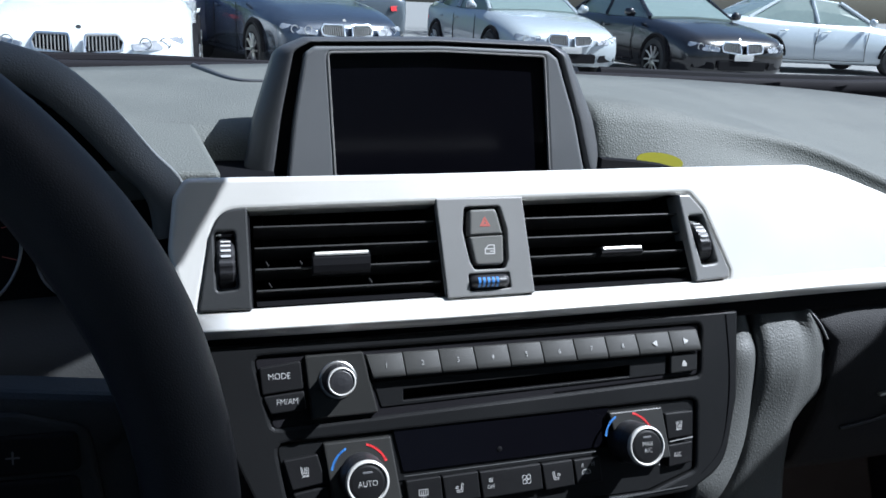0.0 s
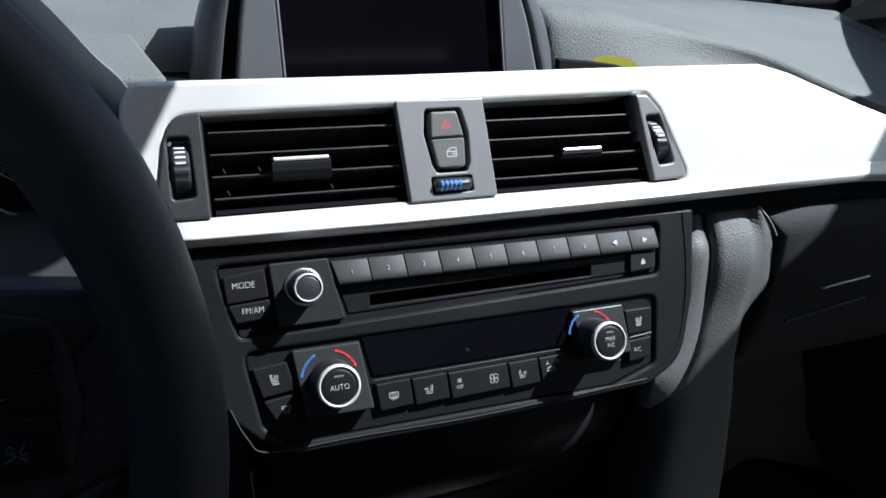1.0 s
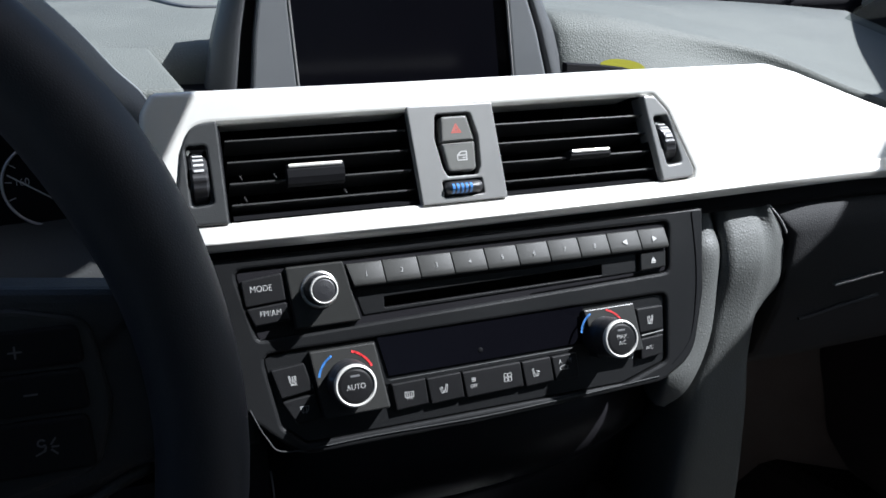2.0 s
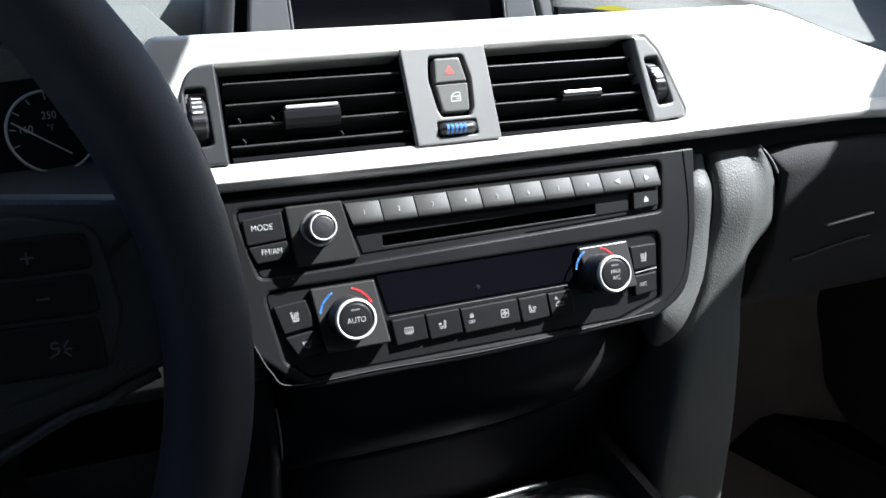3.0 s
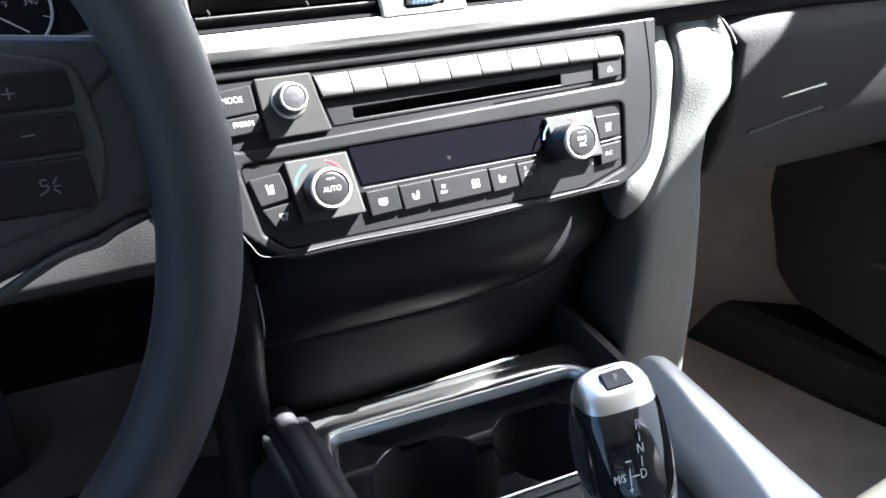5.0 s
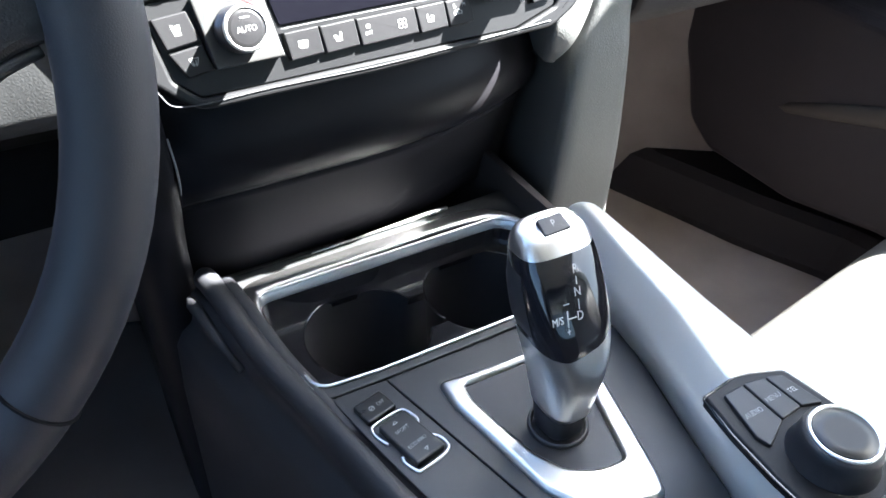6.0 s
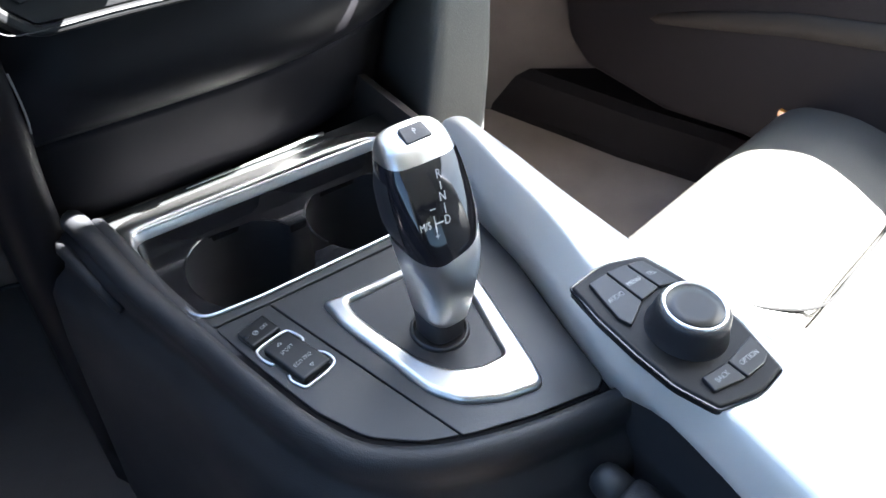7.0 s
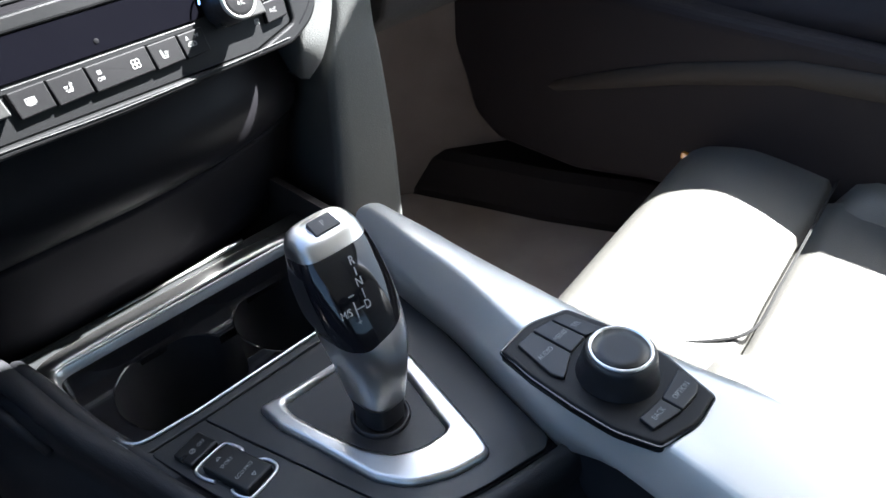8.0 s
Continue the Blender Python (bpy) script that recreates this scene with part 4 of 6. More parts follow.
def button(parent, outline, words="", size=0.004, tx=None, ty=None, ink=INK, z0=-0.006, z1=0.0022, icon=None, w=0.0004, bevel=0.0008, material=None, tilt=0.0):
    high = max(p[1] for p in outline)
    b = part("button", plate(outline, z0, z1, bevel, warp=(lambda x, y, z: (x, y, z + tilt * (high - y) if z > z0 + 1e-5 else z)) if tilt else None), material or BUTTON, parent)
    cx = sum(p[0] for p in outline) / len(outline) if tx is None else tx
    cy = sum(p[1] for p in outline) / len(outline) if ty is None else ty
    z1 += tilt * (high - cy) + (0.0002 if tilt else 0)
    if words:
        lettering(words, size, 0, 0, 0, ink, b, place=Matrix.Translation((cx, cy, z1)) @ Matrix.Rotation(-math.atan(tilt), 4, "X"))
    if icon:
        part("symbol", strokes([[(cx + 0.92 * x, cy + 0.92 * y) for x, y in line] for line in icon], w, z1), ink, b)
    return b


def radio():
    r = thing("car_radio", STACK, "black car radio with station buttons, a knob and a disc slot", "radio")
    slot = rpoly([(-0.0466, -0.0984), (0.0834, -0.0966), (0.0828, -0.1026), (-0.0468, -0.1040)], 0.0006, 2)
    part("faceplate", plate(rpoly([(-0.1205, -0.0765), (0.1305, -0.0765), (0.1265, -0.1055), (0.0370, -0.1080), (0.0360, -0.1105), (-0.034, -0.1105), (-0.035, -0.1120), (-0.1125, -0.1120)], 0.003, 3), -0.02, -0.0012, 0.0008, holes=[slot]), LID, r)
    button(r, rpoly([(-0.1182, -0.0815), (-0.0980, -0.0795), (-0.0972, -0.0935), (-0.1172, -0.0948)], 0.0012), "MODE", 0.0045, tx=-0.1087, ty=-0.0864, material=DARKBTN)
    button(r, rpoly([(-0.1170, -0.0956), (-0.0970, -0.0943), (-0.0962, -0.1035), (-0.1135, -0.1045)], 0.0012), "FM/AM", 0.0042, tx=-0.1053, ty=-0.0990, material=DARKBTN)
    part("knob_plate", plate(rpoly([(-0.0962, -0.0772), (-0.0668, -0.0772), (-0.0605, -0.1085), (-0.0940, -0.1088)], 0.0012), -0.006, 0.0030, 0.0010), KNOBPLATE, r)
    volume = knob("volume_knob", -0.0802, -0.0902, 0.0070, 0.0080, 0.0180, r, label="volume knob with a metal ring")
    part("foot_ring", lathe([(0.0078, 0.0030), (0.0094, 0.0030), (0.0096, 0.0036), (0.0092, 0.0042), (0.0084, 0.0044), (0.0078, 0.0042)], 48, (-0.0802, -0.0902)), SATIN, volume, "thin metal ring round the foot", smooth=True)
    edges = [-0.0655 + 0.01905 * i for i in range(9)] + [0.1077, 0.1262]
    shape = [(-0.0792, -0.004), (-0.0792, 0.0020), (-0.0796, 0.0026), (-0.0822, 0.0032), (-0.0850, 0.0038), (-0.0876, 0.0043), (-0.0898, 0.0046), (-0.0909, 0.0043), (-0.0914, 0.0036), (-0.0916, -0.004)]
    for i in range(10):
        a, b = edges[i], edges[i + 1]
        rows = []
        for u, dz in ((0.00015, 0.0006), (0.0004, 0.0001), (0.0008, 0.0), (-0.0008, 0.0), (-0.0004, 0.0001), (-0.00015, 0.0006)):
            rows.append([((a if u > 0 else b) + u + (0.0030 if i == 0 and u > 0 else 0.0010) * (-0.0792 - y) / 0.0124, y, z - (dz if z > 0 else 0)) for y, z in shape])
        bt = part("button", loft(rows), STATION, r, smooth=True)
        bt.data.set_sharp_from_angle(angle=radians(40))
        place = Matrix.Translation(((a + b) / 2 + 0.0005, -0.0853, 0.0042)) @ Matrix.Rotation(-math.atan(0.21), 4, "X")
        if i < 8:
            lettering(str(i + 1), 0.0038, 0, 0, 0, FAINT, bt, place=place)
        else:
            t = -1 if i == 8 else 1
            mark = strokes([[(-0.0010 * t, 0.0013), (0.0013 * t, 0), (-0.0010 * t, -0.0013), (-0.0010 * t, 0.0013)], [(-0.0006 * t, 0), (0.0006 * t, 0)]], 0.0006, 0)
            mark.transform(place)
            part("symbol", mark, INK, bt)
    part("slot_bar", plate(rpoly([(-0.0620, -0.0928), (0.1072, -0.0928), (0.1062, -0.1035), (-0.0585, -0.1065)], 0.0012), -0.006, -0.0004, 0.0006, holes=[slot]), FASCIA, r)
    part("disc_slot", plate(shrink(slot, -0.001), -0.024, -0.021, 0.0002), DARK, r, "dark disc slot")
    button(r, rpoly([(0.1084, -0.0928), (0.1258, -0.0924), (0.1246, -0.1025), (0.1074, -0.1032)], 0.0010), icon=[[(-0.0014, -0.0007), (0, 0.0014), (0.0014, -0.0007), (-0.0014, -0.0007)], [(-0.0006, -0.0001), (0.0006, -0.0001)], [(-0.0014, -0.0016), (0.0014, -0.0016)]], w=0.0006)


# ---- climate controls ----
def seat_icon(s=1):
    """A heated seat: backrest, cushion and three wavy lines of warmth."""
    waves = [[(x * s, 0.0024), ((x + 0.0002) * s, 0.0014), ((x - 0.0002) * s, 0.0004), (x * s, -0.0004)] for x in (0.0000, 0.0009, 0.0018)]
    return [[(-0.0022 * s, 0.0028), (-0.0014 * s, -0.0012), (-0.0008 * s, -0.0018), (0.0020 * s, -0.0018)], [(-0.0015 * s, 0.0028), (-0.0009 * s, -0.0006), (0.0019 * s, -0.0010)], [(-0.0014 * s, -0.0024), (0.0020 * s, -0.0024)]] + waves


FAN = [arc(0.0009, 0.0009, 0.0009, 0, 360, 8), arc(-0.0009, 0.0009, 0.0009, 0, 360, 8), arc(0.0009, -0.0009, 0.0009, 0, 360, 8), arc(-0.0009, -0.0009, 0.0009, 0, 360, 8)]
SMALLFAN = [[(x * 0.6, y * 0.6 + 0.0016) for x, y in line] for line in FAN]
REAR = [[(-0.0025, -0.0014), (-0.0025, 0.0016), (0.0025, 0.0016), (0.0025, -0.0014), (-0.0025, -0.0014)], [(-0.0012, -0.0024), (-0.0012, 0.0008)], [(0.0, -0.0024), (0.0, 0.0008)], [(0.0012, -0.0024), (0.0012, 0.0008)]]
AIRL = [[(0.0014, 0.0024), (0.0008, -0.0012), (-0.0020, -0.0012)], [(0.0022, 0.0020), (0.0016, -0.0022), (-0.0016, -0.0022)], [(-0.0024, 0.0008), (-0.0006, 0.0008)], [(-0.0024, 0.0), (-0.0006, 0.0)]]
AIRR = [[(-x, y) for x, y in line] for line in AIRL]
RECIRC = [[(-0.0026, -0.0020), (-0.0026, -0.0006), (-0.0012, 0.0004), (0.0012, 0.0004), (0.0026, -0.0006), (0.0026, -0.0020), (-0.0026, -0.0020)], arc(0, -0.0010, 0.0007, 0, 300, 8)]
FRONT = [[(-0.0024, 0.0018), (0.0024, 0.0018), (0.0014, -0.0014), (-0.0014, -0.0014), (-0.0024, 0.0018)], [(-0.0008, -0.0022), (-0.0008, 0.0008)], [(0.0008, -0.0022), (0.0008, 0.0008)]]


def climate():
    c = thing("climate_control_panel", STACK, "black climate control panel with two ringed temperature knobs", "climate control")
    part("faceplate", plate(rpoly([(-0.1115, -0.1195), (0.1235, -0.1185), (0.1185, -0.1575), (0.089, -0.166), (-0.0945, -0.166), (-0.1055, -0.1555)], 0.004, 3), -0.02, -0.0015, 0.0006), FASCIA, c)
    part("display_window", plate(rpoly([(-0.0535, -0.1165), (0.0690, -0.1155), (0.0655, -0.1395), (-0.0490, -0.1400)], 0.001), -0.004, -0.0004, 0.0003), SCREEN, c, "dark display window")
    part("trim_line", tube([(-0.0490, -0.1420, 0.0006), (0.058, -0.1412, 0.0006)], 0.0004, 6), GREY, c)
    for x0, x1, low, kx, ky, words, size in ((-0.0892, -0.0550, -0.1545, -0.0710, -0.1382, "AUTO", 0.0040), (0.0668, 0.0998, -0.1480, 0.0777, -0.1372, "MAX\nA/C", 0.0034)):
        lift = lambda x, y, z: (x, y, z + 0.16 * (-0.1206 - y) if z > -0.005 else z)
        kp = part("knob_plate", plate(rpoly([(x0, -0.1208), (x1, -0.1206), (x1 + (0.0035 if x0 < 0 else 0.0006), low), (x0 + 0.0035, low)], 0.0012), -0.006, 0.0026, 0.0010, warp=lift), KNOBPLATE, c)
        k = knob("temperature_knob", kx, ky, 0.0105, 0.0114, 0.0225, c, cap=DARKBTN, label="temperature knob with a metal ring")
        lettering(words, size, kx, ky - 0.0004, 0.02275, INK, k)
        part("lamp_bar", plate(rect(kx - 0.0024, ky + 0.0044, kx + 0.0024, ky + 0.0054, 0.0003, 1), 0.0223, 0.0228, 0.0001, seg=1), DIM, k)
        for a0, a1, m in ((165, 118, BLUEINK), (72, 22, REDINK)):
            sa = strokes([arc(kx - 0.0008, ky + 0.0010, 0.0143, a0, a1, 14)], 0.0011, 0.0027)
            for v in sa.verts:
                v.co = lift(*v.co)
            part("scale_arc", sa, m, kp, "blue cold mark" if m is BLUEINK else "red hot mark")
    button(c, rpoly([(-0.1088, -0.1272), (-0.0920, -0.1258), (-0.0885, -0.1400), (-0.1050, -0.1420)], 0.0010), icon=seat_icon(), w=0.00026, material=DARKBTN)
    button(c, rpoly([(-0.1050, -0.1436), (-0.0884, -0.1418), (-0.0850, -0.1545), (-0.0985, -0.1560)], 0.0010), icon=FRONT, w=0.00026, material=DARKBTN)
    button(c, rpoly([(0.1014, -0.1248), (0.1195, -0.1248), (0.1180, -0.1384), (0.1022, -0.1390)], 0.0010), icon=seat_icon(-1), w=0.00028, tx=0.1098, ty=-0.1322, material=DARKBTN)
    button(c, rpoly([(0.1022, -0.1424), (0.1176, -0.1416), (0.1158, -0.1530), (0.1010, -0.1545)], 0.0010), "A/C", 0.0036, tx=0.1074, ty=-0.1481, material=DARKBTN)
    for y in (-0.1408,):
        part("lamp_line", tube([(0.1036, y, 0.0012), (0.1184, y + 0.0012, 0.0012)], 0.0004, 6), PLATE, c)
    xs = [-0.0490, -0.0298, -0.0097, 0.0253, 0.0437, 0.0600]
    icons = [(REAR, -0.0397), (AIRL, -0.0205), None, (AIRR, 0.0335), None]
    for i in range(5):
        a, b = xs[i], xs[i + 1]
        o = rpoly([(a + 0.0003, -0.1440), (b - 0.0003, -0.1436), (b - 0.0003 + 0.0006, -0.1572), (a + 0.0016, -0.1580)], 0.0008)
        if i == 2:
            bt = button(c, o, icon=SMALLFAN, tx=-0.0033, ty=-0.1503, w=0.00022, material=DARKBTN)
            lettering("OFF", 0.0028, -0.0034, -0.1523, 0.0022, INK, bt)
            part("symbol", strokes([[(0.0165 + x, -0.1508 + y) for x, y in line] for line in [[(p * 1.3, q * 1.3) for p, q in l2] for l2 in FAN]], 0.00028, 0.0022), INK, bt)
        elif i == 4:
            bt = button(c, o, icon=RECIRC, tx=0.0510, ty=-0.1500, w=0.00026, material=DARKBTN)
            lettering("A", 0.0034, 0.0491, -0.1474, 0.0022, INK, bt)
            lettering("M", 0.0034, 0.0551, -0.1473, 0.0022, INK, bt)
        else:
            button(c, o, icon=icons[i][0], tx=icons[i][1], ty=-0.1508, w=0.00026, material=DARKBTN)
    part("warmth_mark", strokes([[(x, -0.1496), (x + 0.0003, -0.1506), (x - 0.0003, -0.1516), (x, -0.1526)] for x in (0.0936, 0.0948, 0.0960)], 0.00026, 0.0012), FAINT, c, "three small wavy lines")
    part("light_sensor", lathe([(0.0014, -0.002), (0.0014, -0.0001), (0.0008, 0.0001), (0.0002, 0.0002)], 20, (0.0035, -0.1340)), DARK, c, "small round sensor")
    part("sensor_stud", lathe([(0.0024, 0.003), (0.0022, 0.0048), (0.0012, 0.0054), (0.0002, 0.0055)], 20, (-0.0538, -0.1500)), GLOSS, c, "small round sensor stud", smooth=True)

# ---- centre console ----
def console():
    c = thing("centre_console", CONSOLE, "charcoal centre console with a chrome-rimmed storage tray", "console")
    # padded body: an outline that grows outwards and down
    edge = smoothline([(-0.1060, -0.0220, 0), (-0.1050, -0.034, 0), (-0.0985, -0.06, 0), (-0.087, -0.105, 0), (-0.0770, -0.147, 0), (-0.0685, -0.19, 0), (-0.0600, -0.228, 0), (-0.048, -0.2565, 0), (-0.0265, -0.2755, 0), (0.0, -0.2882, 0), (0.03, -0.2978, 0), (0.068, -0.306, 0), (0.10, -0.311, 0)], 5)
    ring0 = [(p.x, p.y) for p in edge]
    rings = []
    for off, z in ((0.0, -0.002), (-0.002, 0.0030), (-0.006, 0.0042), (-0.010, 0.0030), (-0.013, -0.001), (-0.0145, -0.008), (-0.0130, -0.016), (-0.0150, -0.022), (-0.022, -0.028), (-0.027, -0.040), (-0.030, -0.08), (-0.035, -0.30)):
        n = len(ring0)
        out = []
        for i, (x, y) in enumerate(ring0):
            a, b = ring0[max(i - 1, 0)], ring0[min(i + 1, n - 1)]
            d = Vector((b[0] - a[0], b[1] - a[1])).normalized()
            nrm = Vector((-d.y, d.x))
            out.append((x + nrm.x * off, y + nrm.y * off, z))
        rings.append(out)
    part("padded_edge", loft(rings, caps=False, closed=False), SOFT, c, "soft dark padded edge", smooth=True)
    # top: three plates with fine joints between them
    tray = rpoly([(-0.0855, -0.0470), (0.098, -0.0500), (0.110, -0.0640), (0.112, -0.1430), (-0.040, -0.1418), (-0.0775, -0.1385), (-0.0838, -0.1080)], [0.013, 0.014, 0.016, 0.012, 0.06, 0.014, 0.05], 8)
    base = [(-0.1055, -0.021), (0.135, -0.021), (0.135, -0.150), (-0.040, -0.1482), (-0.0765, -0.1465), (-0.0895, -0.125)]
    part("tray_surround", plate(rpoly(base, [0.006, 0.003, 0.002, 0.002, 0.004, 0.02], 4), -0.01, 0.0005, 0.0010, holes=[shrink(tray, -0.0005)]), GREY, c)
    left = rpoly([(-0.0740, -0.1480), (-0.0418, -0.1496), (-0.0088, -0.2820), (-0.0255, -0.2738), (-0.0460, -0.2553), (-0.0578, -0.2278), (-0.0660, -0.1908)], [0.004, 0.0012, 0.001, 0.02, 0.03, 0.03, 0.05], 5)
    part("switch_plate", plate(left, -0.01, 0.0008, 0.0007), GREY, c)
    right = rpoly([(-0.0408, -0.1496), (0.1030, -0.1520), (0.0965, -0.205), (0.0838, -0.2525), (0.0735, -0.2992), (0.0660, -0.3035), (0.0296, -0.2954), (0.0004, -0.2860), (-0.0078, -0.2826)], [0.0012, 0.002, 0.04, 0.04, 0.006, 0.006, 0.05, 0.05, 0.001], 5)
    inner = rpoly([(-0.010, -0.1690), (0.062, -0.1740), (0.066, -0.19), (0.044, -0.278), (0.008, -0.264)], 0.006, 4)
    part("selector_plate", plate(right, -0.01, 0.0008, 0.0007, holes=[inner]), GREY, c)
    under = rpoly([(-0.09, -0.145), (0.115, -0.145), (0.10, -0.30), (0.07, -0.306), (0.0, -0.29), (-0.05, -0.262)], 0.01, 4)
    part("joint_bed", plate(under, -0.012, -0.0012, 0.0005), DARK, c)
    # tray: chrome rim, walls and two cup wells
    rim = [(x, y, 0.0014) for x, y in tray]
    part("tray_bezel", loft([[(x, y, 0.0012) for x, y in tray], [(x, y, -0.0014) for x, y in shrink(tray, 0.0016)], [(x, y, -0.0052) for x, y in shrink(tray, 0.0028)]], caps=False), SATIN, c, "satin chrome lip inside the tray", smooth=True)
    part("tray_rim", tube(rim, 0.0011, 8, closed=True), CHROME, c, "thin chrome rim", smooth=True)
    well = bmesh.new()
    loft([[(x, y, -0.0050) for x, y in shrink(tray, 0.0027)], [(x, y, -0.014) for x, y in shrink(tray, 0.0036)], [(x, y, -0.022) for x, y in shrink(tray, 0.005)]], well, caps=False)
    part("tray_wall", well, GLOSS, c, "glossy black tray wall", smooth=True)
    # two cup wells joined by a neck, let into the tray's floor
    def wells(r):
        a = math.degrees(math.asin(0.016 / r))
        return arc(0.0615, -0.0915, r, -180 + a, 180 - a, 30) + arc(-0.0255, -0.0915, r, a, 360 - a, 30)
    part("tray_floor", plate(shrink(tray, 0.0045), -0.026, -0.0185, 0.0012, holes=[wells(0.0405)]), GLOSS, c)
    part("cup_well", loft([[(x, y, -0.0192) for x, y in wells(0.0405)], [(x, y, -0.03) for x, y in wells(0.0400)], [(x, y, -0.085) for x, y in wells(0.0375)], [(x, y, -0.092) for x, y in wells(0.0340)]], caps=False), PLASTIC, c, "dark joined cup wells", smooth=True)
    part("well_base", plate(wells(0.0375), -0.096, -0.090, 0.0005), DARK, c)
    # rim arcs drawn only along the stretch that shows a highlight
    for x in (-0.0255, 0.0615):
        part("cup_highlight_arc", tube([(p[0], p[1], -0.0186) for p in arc(x, -0.0915, 0.0407, 158, 200, 16)], 0.0006, 6), GLOSS, c)
    # polished bar in front of the tray and the thin line above it
    bar = smoothline([(-0.0862, -0.0620, 0.0008), (-0.0858, -0.0500, 0.001), (-0.0800, -0.0418, 0.0016), (-0.055, -0.0402, 0.002), (0.0, -0.0398, 0.002), (0.055, -0.0392, 0.002), (0.088, -0.0422, 0.0016), (0.1040, -0.0520, 0.001), (0.1110, -0.0640, 0.0006)], 6)
    wide = [0.0018 + 0.0042 * min(1.0, k / 9, (len(bar) - 1 - k) / 14) for k in range(len(bar))]
    rings = []
    for k, p in enumerate(bar):
        d_ = (bar[min(k + 1, len(bar) - 1)] - bar[max(k - 1, 0)]).normalized()
        side_ = Vector((-d_.y, d_.x, 0)).normalized()
        rings.append([tuple(p + side_ * wide[k] * 1.15 * math.cos(t) + Vector((0, 0, 0.0026)) * math.sin(t)) for t in (2 * math.pi * m / 16 for m in range(16))])
    part("polished_bar", loft(rings), SATIN, c, "polished metal bar", smooth=True)
    part("edge_strip", tube([(-0.0345, -0.0252, 0.0018), (0.02, -0.0248, 0.0024), (0.060, -0.0244, 0.0030), (0.0712, -0.0244, 0.0030)], [0.0006, 0.0011, 0.0020, 0.0016], 10), SATIN, c, "thin metal strip", smooth=True)
    # stepped ends of the side cheek
    for x, y, z, r in ((-0.1060, -0.0330, 0.0075, 0.0075), (-0.0955, -0.0440, 0.0055, 0.0055), (-0.1190, -0.0380, 0.0000, 0.0040)):
        if r < 0.005:
            part("cheek_fold", tube([(x, y + 0.006, z + 0.003), (x, y, z + 0.003), (x + 0.005, y - 0.022, z - 0.004), (x + 0.012, y - 0.05, z - 0.016)], [r * 0.6, r, r, r * 0.7], 10), SOFT, c, smooth=True)
            continue
        steps = smoothline([(x - 0.002, y + 0.006, z + 0.004), (x, y, z + 0.005), (x + 0.004, y - 0.02, z + 0.001), (x + 0.010, y - 0.06, z - 0.006), (x + 0.019, y - 0.10, z - 0.010), (x + 0.030, y - 0.15, z - 0.014), (x + 0.040, y - 0.19, z - 0.022)], 5)
        part("cheek_fold", tube(steps, [r * f for f in [0.55, 0.85, 0.98] + [1.0] * (len(steps) - 3)], 10), SOFT, c, smooth=True)
    for dx in (0.0, 0.0035):
        part("rail_line", tube([(-0.0930 + dx, -0.050, 0.003), (-0.0905 + dx, -0.080, 0.0026), (-0.0852 + dx, -0.115, 0.0020), (-0.0805 + dx, -0.137, 0.0014)], 0.0008, 6), SATIN, c)
    # drive mode and stability switches
    def sw(name, pts, z1, words, size, tx, ty, turn):
        b = part(name, plate(rpoly(pts, 0.0014), -0.004, z1, 0.0012), BUTTON, c)
        for wd, x, y in zip(words, tx, ty):
            lettering(wd, size, x, y, z1, FAINT, b, turn=turn)
        return b
    off = sw("stability_switch", [(-0.0668, -0.1610), (-0.0490, -0.1568), (-0.0455, -0.1710), (-0.0640, -0.1750)], 0.0042, ["OFF"], 0.0034, [-0.0525], [-0.1655], radians(12))
    part("symbol", strokes([arc(-0.0585, -0.1670, 0.0014, 0, 360, 12), [(-0.0593, -0.1678), (-0.0577, -0.1662)]], 0.0004, 0.0042), FAINT, off)
    mode = sw("drive_mode_switch", [(-0.0610, -0.1800), (-0.0438, -0.1765), (-0.0358, -0.2070), (-0.0540, -0.2105)], 0.0055, ["SPORT", "ECO PRO"], 0.0033, [-0.0510, -0.0478], [-0.1882, -0.1990], radians(14))
    for mark in ([(-0.0540, -0.1836), (-0.0526, -0.1816), (-0.0512, -0.1830), (-0.0540, -0.1836)], [(-0.0468, -0.2042), (-0.0446, -0.2036), (-0.0454, -0.2058), (-0.0468, -0.2042)]):
        part("arrow_mark", strokes([mark], 0.0003, 0.0055), FAINT, mode)
    for pts in ([(-0.0605, -0.1905), (-0.0630, -0.1850), (-0.0640, -0.1790), (-0.0612, -0.1758), (-0.0470, -0.1732), (-0.0424, -0.1745), (-0.0394, -0.1820), (-0.0402, -0.1852)],
                [(-0.0388, -0.1952), (-0.0346, -0.1990), (-0.0334, -0.2060), (-0.0380, -0.2096), (-0.0510, -0.2124), (-0.0548, -0.2118), (-0.0580, -0.2050), (-0.0576, -0.2010)]):
        part("switch_frame", tube(smoothline([(x, y, 0.0014) for x, y in pts], 4), 0.0009, 6), CHROME, c, "chrome bracket", smooth=True)


